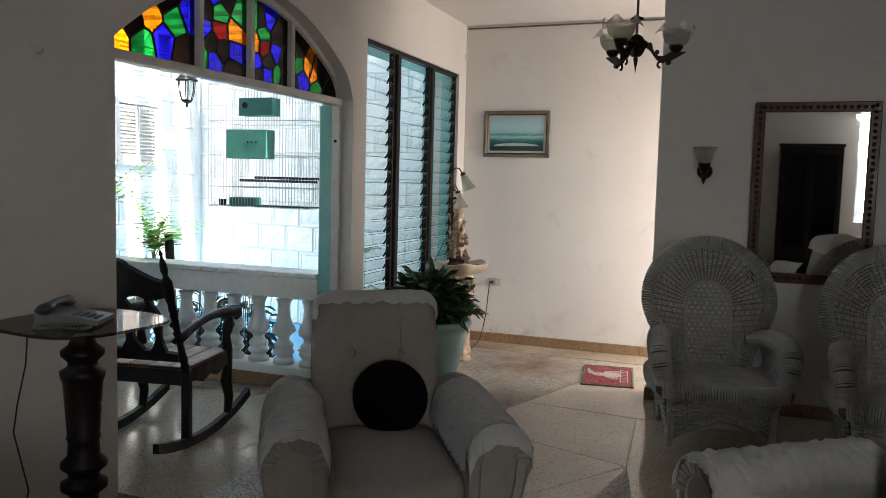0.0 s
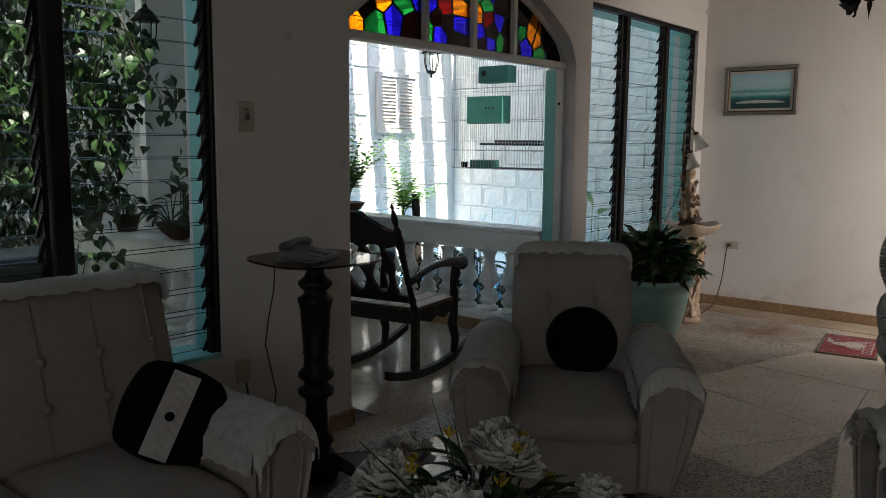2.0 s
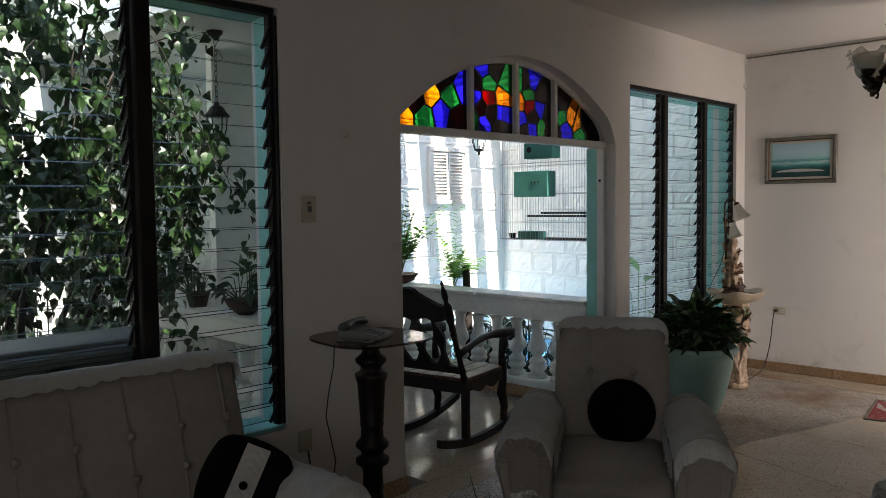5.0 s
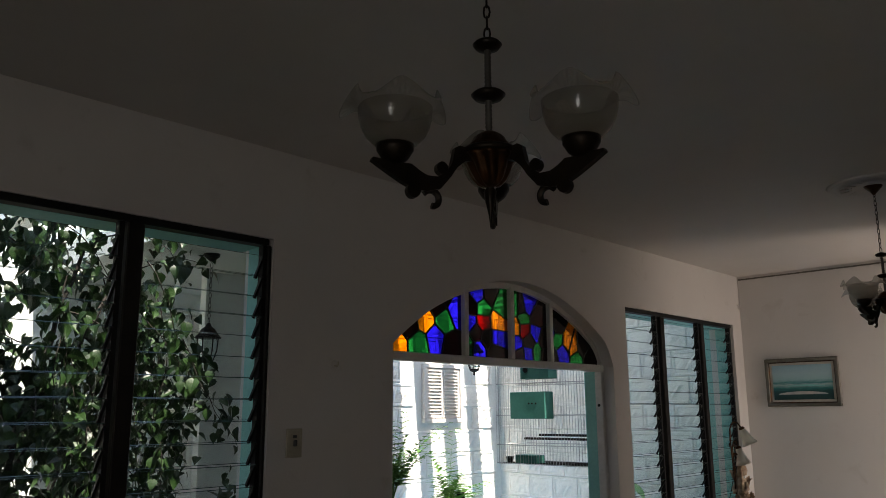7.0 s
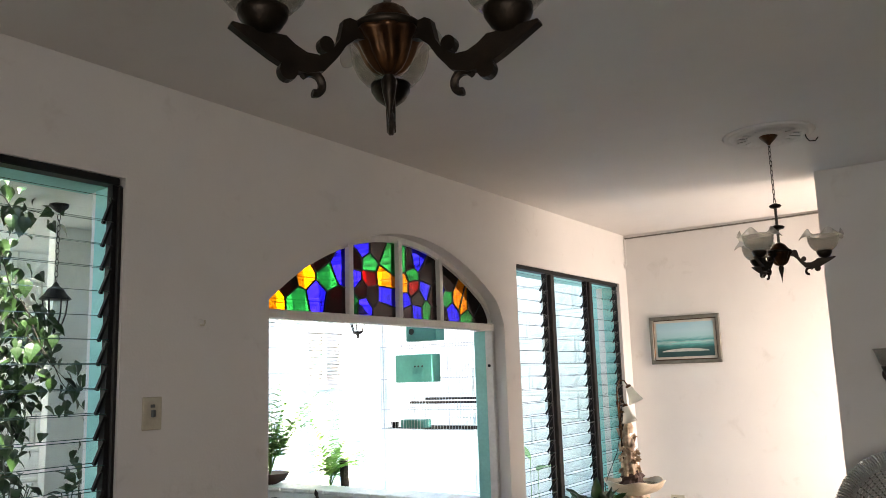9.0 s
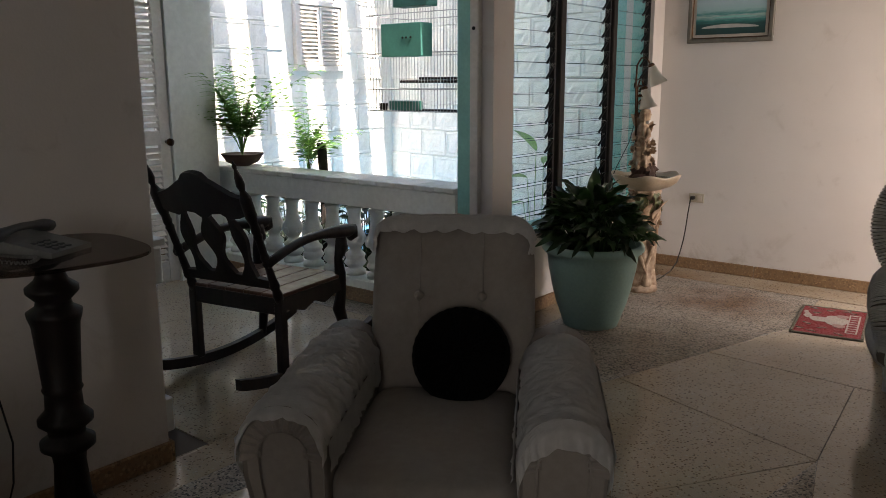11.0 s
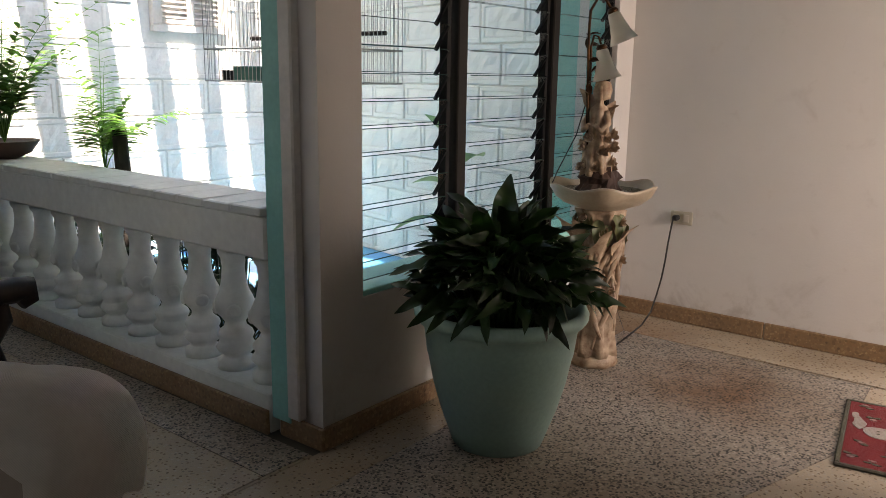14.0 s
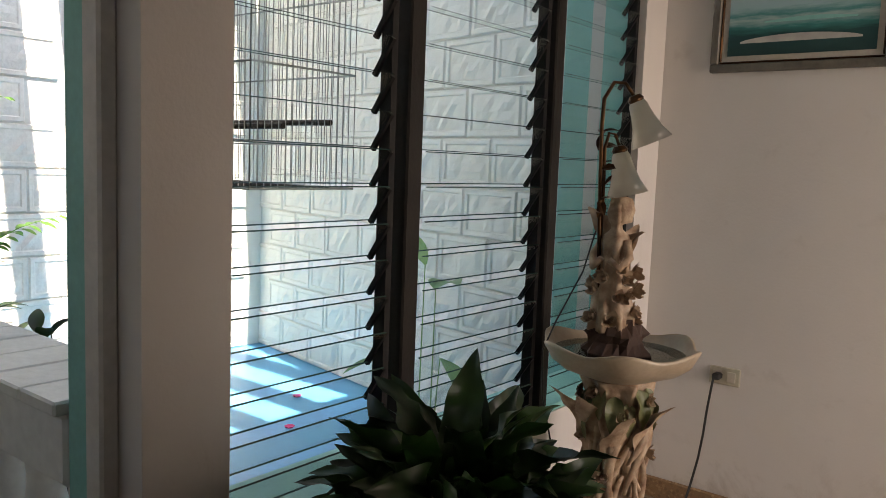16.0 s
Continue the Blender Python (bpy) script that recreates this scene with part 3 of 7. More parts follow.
# colour, share of the panel's width, height over the transom
PANELS = [
    [("A", .14, .045), ("W", .31, .15), ("G", .43, .05), ("A", .50, .185), ("B", .64, .085), ("W", .68, .28), ("G", .77, .195), ("B", .93, .25), ("W", .87, .055), ("W", .74, .33)],
    [("B", .10, .20), ("W", .12, .29), ("G", .06, .06), ("B", .30, .05), ("W", .25, .135), ("R", .43, .21), ("G", .43, .29), ("B", .30, .38), ("W", .58, .38), ("G", .85, .32), ("A", .75, .22), ("B", .74, .12), ("W", .70, .035), ("W", .48, .12)],
    [("G", .10, .33), ("W", .30, .33), ("B", .47, .345), ("G", .35, .26), ("A", .12, .20), ("R", .38, .19), ("W", .72, .27), ("B", .68, .18), ("B", .13, .10), ("W", .50, .12), ("W", .20, .025), ("B", .48, .04), ("G", .72, .05), ("W", .93, .14), ("W", .94, .03)],
    [("B", .03, .20), ("G", .16, .15), ("W", .16, .23), ("A", .37, .145), ("B", .25, .06), ("W", .03, .03), ("G", .56, .04), ("W", .82, .03), ("A", .50, .11), ("W", .66, .11)],
]
edges = [ARCH_Y0 + 0.02] + MULL + [ARCH_Y1 - 0.02]
for pi, (pa, pb) in enumerate(zip(edges, edges[1:])):
    pa, pb = pa + 0.018, pb - 0.018
    hull = [(pa, TR_Z), (pb, TR_Z), (pb, 2.5), (pa, 2.5)]
    for k in range(13):
        y = pa - 0.05 + (pb - pa + 0.1) * k / 12
        y = max(ARCH_Y0 + 0.01, min(ARCH_Y1 - 0.12, y))
        e = 0.002
        sl = (arch_z(y + e) - arch_z(y - e)) / (2 * e)
        hull = clip_poly(hull, -sl, 1.0, arch_z(y) - 0.03 - sl * y)
        if not hull:
            break
    seeds = [(pa + (pb - pa) * q[1], TR_Z + q[2]) for q in PANELS[pi]]
    for i, s0 in enumerate(seeds):
        cell = hull
        for j, s1 in enumerate(seeds):
            if i != j:
                dx, dz = s1[0] - s0[0], s1[1] - s0[1]
                L = math.hypot(dx, dz)
                cell = clip_poly(cell, dx / L, dz / L, (dx * (s0[0] + s1[0]) + dz * (s0[1] + s1[1])) / (2 * L) - 0.0022)
        if len(cell) < 3:
            continue
        part("glass_piece", Shape().prism(cell, -0.113, -0.108, "x"), GLASS[PANELS[pi][i][0]], fan)
    lead = Shape()
    for i, s0 in enumerate(seeds):
        for j in range(i):
            s1 = seeds[j]
            dx, dz = s1[0] - s0[0], s1[1] - s0[1]
            L = math.hypot(dx, dz)
            cell = hull
            for k, s2 in enumerate(seeds):
                if k != i and cell:
                    ex, ez = s2[0] - s0[0], s2[1] - s0[1]
                    E = math.hypot(ex, ez)
                    cell = clip_poly(cell, ex / E, ez / E, (ex * (s0[0] + s2[0]) + ez * (s0[1] + s2[1])) / (2 * E))
            on = [p for p in cell if abs(dx * p[0] + dz * p[1] - (dx * (s0[0] + s1[0]) + dz * (s0[1] + s1[1])) / 2) < 1e-5]
            if len(on) >= 2:
                a, b = on[0], on[1]
                L2 = math.hypot(b[0] - a[0], b[1] - a[1])
                if L2 > 1e-3:
                    nx, nz = -(b[1] - a[1]) / L2 * 0.003, (b[0] - a[0]) / L2 * 0.003
                    lead.prism([(a[0] + nx, a[1] + nz), (b[0] + nx, b[1] + nz), (b[0] - nx, b[1] - nz), (a[0] - nx, a[1] - nz)], -0.1155, -0.1055, "x")
    if lead.v:
        part("leading", lead, M_BLACK, fan)
frame_posts = tagged(new("door_frame"), "white timber post with turquoise edge in the arched opening", kind="structure")
part("post", Shape().bbox(-0.135, ARCH_Y1 - 0.038, 0.09, -0.075, ARCH_Y1, TR_Z - 0.045, 0.006), M_WHITE, frame_posts)
part("turquoise_edge", Shape().bbox(-0.232, ARCH_Y1 - 0.022, 0.06, -0.138, ARCH_Y1, TR_Z - 0.045, 0.004), M_TURQ, frame_posts)
part("post", Shape().bbox(-0.135, ARCH_Y0, 0.09, -0.075, ARCH_Y0 + 0.03, TR_Z - 0.045, 0.006), M_WHITE, frame_posts)
part("bolt", Shape().lathe([(0.010, 0), (0.010, 0.006), (0.005, 0.010), (0.0, 0.010)], 10, pose(-0.105, ARCH_Y1 - 0.038, 1.68, 90)), M_BLACK, frame_posts)


# ---- louvre windows ----
def louvre(name, bays, posts, z0, z1, label, tilt=34, pitch=0.09):
    w = tagged(new(name), label, kind="structure")
    ya, yb = bays[0][0], bays[-1][1]
    part("sill", Shape().bbox(-0.225, ya - 0.0, z0, -0.005, yb, z0 + 0.022, 0.004), M_TURQ, w, "turquoise painted sill")
    part("reveal", Shape().box(-0.155, yb - 0.012, z0 + 0.022, -0.064, yb - 0.0005, z1 - 0.03), M_TURQ, w)
    part("head", Shape().box(-0.235, ya, z1 - 0.03, -0.076, yb, z1 - 0.001), M_TURQ, w)
    part("top_rail", Shape().bbox(-0.075, ya, z1 - 0.03, -0.012, yb, z1, 0.004), M_BLACK, w)
    n = int((z1 - z0 - 0.06) / pitch)
    for y0, y1, left, right in posts:
        part("post", Shape().bbox(-0.062, y0, z0 + 0.022, -0.010, y1, z1 - 0.03, 0.005), M_POST, w, "dark brown metal post")
    for y0, y1 in bays:
        for side, yy in ((1, y1),):
            yi = yy + 0.004 if side == 0 else yy - 0.024
            ch = Shape().box(-0.058, yi, z0 + 0.022, -0.022, yi + 0.020, z1 - 0.03)
            part("channel", ch, M_BLACK, w)
        clip = Shape()
        for side in (1,):
            yc = y0 + 0.026 if side == 0 else y1 - 0.030
            for k in range(n):
                m = pose(-0.040, yc, z0 + 0.075 + k * pitch, 0, tilt, 0)
                clip.box(-0.007, -0.004, -0.060, 0.005, 0.008, 0.045, m)
        part("blade_clip", clip, M_BLACK, w)["kind"] = "stuff"
        blade = Shape().box(-0.0025, y0 + 0.004, -0.051, 0.0025, y1 - 0.030, 0.051).mesh("blade", M_GLASS)
        blade.materials.append(M_EDGE)
        for f in blade.polygons:
            f.material_index = 1 if abs(f.normal.z) > 0.9 else 0
        for k in range(n):
            part("blade", blade, None, w, at=pose(-0.040, 0, z0 + 0.075 + k * pitch, 0, tilt + rng.uniform(-1.5, 1.5), rng.uniform(-0.15, 0.15)))
    return w


louvre("window_2", [(-2.0, -1.50), (-1.40, -0.80), (-0.72, -0.19)], [(-1.47, -1.41, 0, 0), (-0.785, -0.73, 0, 0)], W2[2], W2[3], "clear glass louvre window with black clips, slats tilted open")
louvre("window_3", [(-6.25, -5.70), (-5.62, -5.04)], [(-6.26, -6.235, 0, 0), (-5.695, -5.625, 0, 0), (-5.045, -5.025, 0, 0)], W1[2], W1[3], "tall clear glass louvre window onto the garden", tilt=34)
louvre("window_4", [(-4.75, -4.04)], [], W3[2], W3[3], "louvre window in the back of the room").matrix_basis = pose(0, -10.02, 0, 0, 0, 90) @ Matrix.Diagonal((1, -1, 1, 1))


# ---- porch, patio and garden ----
PATIO_Z = -0.15
porch = structure("porch_floor", Shape().box(-3.6, -4.33, -0.2, -0.0, -1.99, -0.006), M_JOINT, "polished beige terrazzo porch floor with a grey border")
part("beige_panel", Shape().box(-1.6, -4.1, -0.006, -0.018, -2.44, 0.0), M_BEIGE, porch)
part("beige_panel", Shape().box(-3.6, -4.1, -0.006, -1.604, -2.44, 0.0), M_BEIGE, porch)
part("grey_panel", Shape().box(-3.6, -2.436, -0.006, -0.018, -2.245, 0.0), M_GREY, porch)
part("beige_panel", Shape().box(-0.014, -4.345, -0.0055, -0.0, -2.245, 0.0), M_BEIGE, porch)
structure("porch_roof", Shape().box(-3.6, -4.78, 2.70, -THICK, -2.10, 2.86), M_OUT, "white porch roof slab")
structure("patio_floor", Shape().box(-3.6, -1.99, PATIO_Z - 0.1, -THICK, 1.0, PATIO_Z), M_BLUE, "patio floor painted sky blue")
structure("ground", Shape().box(-300, -300, -0.5, 300, 300, -0.26), M_EARTH, "bare garden earth")
structure("garden_bed", Shape().box(-3.6, -9.5, -0.3, -THICK, -4.33, -0.1), M_EARTH, "earth garden bed")


def block_mesh(seed, w, h):
    """A cast wall block: raised rim, sunken rough field."""
    r = random.Random(seed)
    s = Shape()
    rim_w, d = 0.030, 0.014
    o = [(-w / 2, -h / 2), (w / 2, -h / 2), (w / 2, h / 2), (-w / 2, h / 2)]
    i1 = [(x * (1 - 2 * 0.008 / w), z * (1 - 2 * 0.008 / h)) for x, z in o]
    i2 = [(x * (1 - 2 * rim_w / w), z * (1 - 2 * rim_w / h)) for x, z in o]
    rows = [[(x, 0.0, z) for x, z in o], [(x, -d, z) for x, z in i1], [(x, -d, z) for x, z in i2]]
    i3 = [(x * (1 - 2 * (rim_w + 0.007) / w), z * (1 - 2 * (rim_w + 0.007) / h)) for x, z in o]
    rows.append([(x, -0.006, z) for x, z in i3])
    for a, b in zip(rows, rows[1:]):
        s.add(a + b, [(k, (k + 1) % 4, 4 + (k + 1) % 4, 4 + k) for k in range(4)])
    gx, gz = 9, 5
    x0, z0 = i3[0]

    def f(u, v):
        edge = u in (0, 1) or v in (0, 1)
        return (x0 + u * -2 * x0, -0.006 - (0 if edge else r.choice((0, 0.004, 0.009, 0.013))), z0 + v * -2 * z0)
    s.grid(f, gx, gz)
    return s.mesh("wall_block", M_BLOCK)


BW, BH = 0.40, 0.265
BLOCKS = [block_mesh(i, BW - 0.006, BH - 0.006) for i in range(6)]


def block_wall(name, start, end, z0, z1, label, holes=()):
    a, b = Vector((*start, 0)), Vector((*end, 0))
    L = (b - a).length
    ang = math.degrees(math.atan2(b.y - a.y, b.x - a.x))
    w = structure(name, Shape().box(0, 0, 0, L, 0.2, z1 - z0), M_OUT, label)
    w.matrix_basis = pose(a.x, a.y, z0, 0, 0, ang)
    return w, L


def face_blocks(w, L, h, holes=()):
    rows = int(h / BH)
    k = 0
    for j in range(rows):
        x = (BW / 2 if j % 2 else 0) + 0.0
        while x + BW <= L + 0.01:
            cx, cz = x + BW / 2, j * BH + BH / 2
            if not any(x0 < cx + BW * 0.45 and cx - BW * 0.45 < x1 and z0 < cz + BH / 2 and cz - BH / 2 < z1 for x0, z0, x1, z1 in holes):
                part("wall_block", BLOCKS[(k * 7 + j * 3) % 6], None, w, at=pose(cx, -0.001, cz))
            k += 1
            x += BW


bw_n, len_n = block_wall("wall_patio_north", (-3.65, 0.96), (-0.22, 0.27), PATIO_Z, 3.1, "white patio wall of embossed cast blocks")
bw_w, len_w = block_wall("wall_patio_west", (-3.6, -9.5), (-3.6, 0.98), PATIO_Z, 3.3, "white boundary wall of embossed cast blocks in striped sun")
structure("wall_garden_south", Shape().box(-3.6, -9.7, -0.2, -THICK, -9.5, 3.3), M_OUT, "white garden wall")
column = structure("wall_turquoise_end", Shape().box(-0.34, -0.17, PATIO_Z, -THICK, 0.4, 2.9), M_TURQ, "turquoise painted end of the house wall")

# ---- wall added behind the house to cut sky light at the back window ----
structure("wall_sky_blocker", Shape().box(1.5, -11.6, -0.2, 7.0, -11.4, 3.6), M_OUT, "plain white wall added outside the back window to cut sky light")


# ---- balustrades ----
CAP = 0.80
BAL = [(0.084, 0.0), (0.084, 0.030), (0.060, 0.044), (0.056, 0.052), (0.078, 0.070), (0.088, 0.084), (0.074, 0.104), (0.070, 0.112), (0.080, 0.130), (0.074, 0.144), (0.050, 0.162), (0.044, 0.180), (0.056, 0.196),
       (0.080, 0.220), (0.088, 0.244), (0.082, 0.270), (0.062, 0.305), (0.052, 0.345), (0.048, 0.390), (0.052, 0.425), (0.064, 0.442), (0.066, 0.455), (0.040, 0.460), (0.036, 0.482)]
BAL_SHAPE = Shape().lathe([(r * 0.86, z) for r, z in BAL], 20)
for k in range(4):
    BAL_SHAPE.lathe([(0.0, 0.012), (0.012, 0.011), (0.020, 0.013), (0.026, 0.006), (0.027, -0.01)], 14, pose(0, 0, 0, 0, 0, 90 * k) @ pose(0, -0.066, 0.238, 90))
BAL_MESH = BAL_SHAPE.mesh("baluster", M_OUT, True)


def balustrade(name, x0, x1, y0, y1, first, step, label):
    b = thing(name, Matrix.Identity(4), label, "balustrade")
    part("plinth", Shape().bbox(x0, y0 + 0.02, 0.0, x1, y1 - 0.02, 0.145, 0.006), M_OUT, b)
    part("skirting", Shape().bbox(x0, y0 + 0.002, 0.0, x1, y0 + 0.019, 0.09, 0.004), M_SKIRT, b, "tan terrazzo skirting")
    part("beam", Shape().bbox(x0, y0 + 0.02, 0.62, x1, y1 - 0.02, CAP - 0.03, 0.008), M_OUT, b)
    n = round((x1 - x0) / 0.155)
    for i in range(n):
        w = (x1 - x0) / n
        part("cap_slab", Shape().bbox(x0 + i * w + 0.002, y0, CAP - 0.03, x0 + (i + 1) * w - 0.002, y1, CAP + (i * 37 % 5) * 0.0004, 0.005), M_OUT, b)
    x = first
    while x > x0 + 0.05:
        part("baluster", BAL_MESH, None, b, at=pose(x, (y0 + y1) / 2, 0.142, 0, 0, x * 400))
        x -= step
    return b


balustrade("balustrade", -3.60, -0.232, -2.245, -1.985, -0.345, 0.206, "white painted concrete balustrade with turned balusters beside the patio")
balustrade("balustrade", -3.60, -0.232, -4.33, -4.09, -0.42, 0.206, "white painted concrete balustrade with turned balusters beside the garden")

# ---- patio roof slats that stripe the sun ----
for i in range(8):
    y = -1.95 + i * 0.43
    s = Shape().bbox(-3.58, y, 2.93, -0.25, y + 0.20, 3.02, 0.006)
    tagged(new("roof_slat", s.mesh("roof_slat", M_OUT)), "white concrete slat over the patio", "roof slat", "slats over the patio")
for i in range(9):
    y = -9.2 + i * 0.56
    s = Shape().bbox(-3.58, y, 2.93, -0.25, y + 0.21, 3.02, 0.006)
    tagged(new("roof_slat", s.mesh("roof_slat", M_OUT)), "white concrete slat over the garden", "roof slat", "slats over the garden")

# ---- shuttered window in the boundary wall ----
sh = tagged(new("window_5"), "small white window with louvred shutters in the boundary wall", kind="structure")
part("frame", Shape().bbox(-3.60, -0.47, 1.52, -3.545, 0.20, 1.57, 0.005).bbox(-3.60, -0.47, 2.15, -3.545, 0.20, 2.20, 0.005).bbox(-3.60, -0.47, 1.57, -3.545, -0.42, 2.15, 0.005).bbox(-3.60, 0.15, 1.57, -3.545, 0.20, 2.15, 0.005), M_WHITE, sh)
part("pane", Shape().box(-3.595, -0.42, 1.57, -3.59, 0.15, 2.15), M_BLOCK, sh)
for k, (a, b) in enumerate(((-0.415, -0.14), (-0.135, 0.145))):
    lv = part("shutter", Shape().bbox(-3.585, a, 1.58, -3.56, a + 0.03, 2.14, 0.003).bbox(-3.585, b - 0.03, 1.58, -3.56, b, 2.14, 0.003).bbox(-3.585, a + 0.03, 1.58, -3.56, b - 0.03, 1.61, 0.003).bbox(-3.585, a + 0.03, 2.11, -3.56, b - 0.03, 2.14, 0.003), M_WHITE, sh)
    for i in range(13):
        part("slat", Shape().box(-0.016, a + 0.03, -0.002, 0.016, b - 0.03, 0.002, pose(0, 0, 0, 0, 40, 0)), M_WHITE, lv, at=pose(-3.572, 0, 1.63 + i * 0.038))

# ---- louvred door at the end of the porch ----
dr = tagged(new("door_1"), "white louvred door at the shaded end of the porch", kind="structure")
structure("wall_porch_end", Shape().box(-2.5, -3.95, 0, -2.42, -3.2, 2.7).box(-2.5, -2.62, 0, -2.42, -2.25, 2.7).box(-2.5, -3.2, 2.05, -2.42, -2.62, 2.7), M_OUT, "white painted wall at the end of the porch")
part("stile", Shape().bbox(-2.48, -3.195, 0.01, -2.44, -3.11, 2.04, 0.004).bbox(-2.48, -2.705, 0.01, -2.44, -2.625, 2.04, 0.004).bbox(-2.48, -3.11, 0.01, -2.44, -2.705, 0.16, 0.004).bbox(-2.48, -3.11, 1.94, -2.44, -2.705, 2.04, 0.004).bbox(-2.48, -3.11, 0.98, -2.44, -2.705, 1.08, 0.004), M_WHITE, dr)
for i in range(44):
    z = 0.19 + i * 0.042
    if not 0.95 < z < 1.1 and z < 1.93:
        part("slat", Shape().box(-0.02, -3.11, -0.003, 0.02, -2.705, 0.003, pose(0, 0, 0, 0, 40, 0)), M_WHITE, dr, at=pose(-2.46, 0, z))
part("door_handle", Shape().lathe([(0.012, 0), (0.012, 0.03), (0.026, 0.04), (0.026, 0.06), (0, 0.068)], 12, pose(-2.44, -2.66, 1.0, 0, 90, 0)), M_BRASS, dr, smooth=True)


# ---- hanging lanterns ----
def lantern(at, chain):
    L = thing("hanging_lantern", Matrix.Translation(at), "black metal lantern with clear glass hanging on a chain", "lantern", "porch lanterns")
    part("roof", Shape().lathe([(0.085, 0.20), (0.088, 0.205), (0.06, 0.235), (0.045, 0.262), (0.02, 0.28), (0.012, 0.30), (0, 0.305)], 12), M_BLACK, L)
    part("glass", Shape().lathe([(0.038, 0.06), (0.058, 0.12), (0.062, 0.195)], 12), M_GLASS, L)
    for k in range(6):
        a = k * math.pi / 3
        c, s = math.cos(a), math.sin(a)
        part("rib", Shape().tube([(0.066 * c, 0.066 * s, 0.20), (0.060 * c, 0.060 * s, 0.12), (0.040 * c, 0.040 * s, 0.055)], 0.004, 5), M_BLACK, L)
    part("base", Shape().lathe([(0.0, 0.0), (0.010, 0.012), (0.008, 0.03), (0.04, 0.045), (0.042, 0.06), (0.0, 0.06)], 12), M_BLACK, L)
    ch = Shape()
    n = max(1, int(chain / 0.034))
    for i in range(n):
        z = 0.318 + i * 0.034
        pts = []
        for k in range(9):
            a = 2 * math.pi * k / 8
            p = Vector((0.010 * math.cos(a), 0, 0.020 * math.sin(a)))
            if i % 2:
                p = Vector((0, p.x, p.z))
            pts.append(p + Vector((0, 0, z)))
        ch.tube(pts, 0.0024, 4, False)
    part("chain", ch, M_BLACK, L)
    part("canopy", Shape().lathe([(0.012, chain + 0.30), (0.05, chain + 0.33), (0.055, chain + 0.35), (0, chain + 0.35)], 14), M_BLACK, L)
    return L


lantern((-1.60, -1.83, 1.945), 0.635)
lantern((-1.80, -4.28, 1.93), 0.42)


# ---- bird cage ----
cage = thing("bird_cage", Matrix.Translation((-1.325, -1.06, 1.19)), "large wire bird cage with green nest boxes over the patio", "bird cage")
CX, CY, CZ = 0.475, 0.24, 1.30
wires = Shape()
for i in range(33):
    x = -CX + 2 * CX * i / 32
    for y in (-CY, CY):
        wires.box(x - 0.0012, y - 0.0012, 0.0, x + 0.0012, y + 0.0012, CZ)
for i in range(17):
    y = -CY + 2 * CY * i / 16
    for x in (-CX, CX):
        wires.box(x - 0.0012, y - 0.0012, 0.0, x + 0.0012, y + 0.0012, CZ)
part("wire", wires, M_WIRE, cage)["kind"] = "stuff"
for z in (0.0, 0.16, 0.42, 0.70, 1.0, CZ):
    part("hoop", Shape().tube([(-CX, -CY, z), (CX, -CY, z), (CX, CY, z), (-CX, CY, z), (-CX, -CY, z)], 0.004, 5, False), M_WIRE, cage)
fl = Shape()
for i in range(20):
    y = -CY + 2 * CY * i / 19
    fl.box(-CX, y - 0.002, -0.004, CX, y + 0.002, 0.0)
part("floor_grid", fl, M_BLACK, cage)
for z, y in ((0.215, -0.10), (0.24, 0.12)):
    part("perch", Shape().tube([(-CX * 0.55, y, z), (CX, y, z)], 0.011, 8), M_WOODK, cage)
nb = part("nest_box", Shape().bbox(-0.21, -CY - 0.13, 0.39, 0.17, -CY - 0.006, 0.62, 0.004), M_GREENBOX, cage, "green painted wooden nest box")
nb2 = part("nest_box", Shape().bbox(-0.09, -CY - 0.13, 0.73, 0.22, -CY - 0.006, 0.87, 0.004), M_GREENBOX, cage, "small green nest box with a round hole")
part("hole", Shape().lathe([(0.026, 0.0), (0.026, 0.004), (0, 0.004)], 16, pose(-0.03, -CY - 0.131, 0.81, 90)), M_BLACK, nb2)
for hx in (0.0, 0.035, 0.075):
    part("hole", Shape().lathe([(0.008, 0.0), (0.008, 0.004), (0, 0.004)], 8, pose(hx, -CY - 0.131, 0.52, 90)), M_BLACK, nb)
part("feeder", Shape().bbox(-0.30, -0.20, 0.004, -0.06, -0.08, 0.075, 0.006), M_GREENBOX, cage, "pale green plastic seed tray")
part("cup", Shape().lathe([(0.03, 0.0), (0.035, 0.05), (0.031, 0.05), (0.027, 0.006), (0, 0.006)], 12, pose(-0.40, -0.15, 0.004)), M_BLACK, cage)
for hx in (-0.3, 0.3):
    part("hanger", Shape().tube([(hx, 0.135, CZ), (hx, 0.135, 2.932 - 1.19)], 0.004, 5), M_BLACK, cage)


# ---- plants ----
def leaf_blade(length, width, droop=0.3, fold=0.25, n=6, tip=1.0):
    """One leaf along +x: a keeled, drooping lens."""
    vs, fs = [], []
    for i in range(n + 1):
        t = i / n
        w = width * (math.sin(math.pi * min(1, t * 0.94 + 0.03)) ** 0.8) * (1 - 0.25 * t) * 0.5
        x, z = length * t * (1 - 0.1 * droop * t), -droop * length * t * t
        vs += [(x, -w, z + fold * w), (x, 0, z), (x, w, z + fold * w)]
    for i in range(n):
        a = 3 * i
        fs += [(a, a + 3, a + 4, a + 1), (a + 1, a + 4, a + 5, a + 2)]
    return vs, fs


def scatter(shape, leaf, mats):
    vs, fs = leaf
    P = np.array([(*v, 1.0) for v in vs]).T
    for m in mats:
        shape.add((np.array(m) @ P)[:3].T.tolist(), fs)


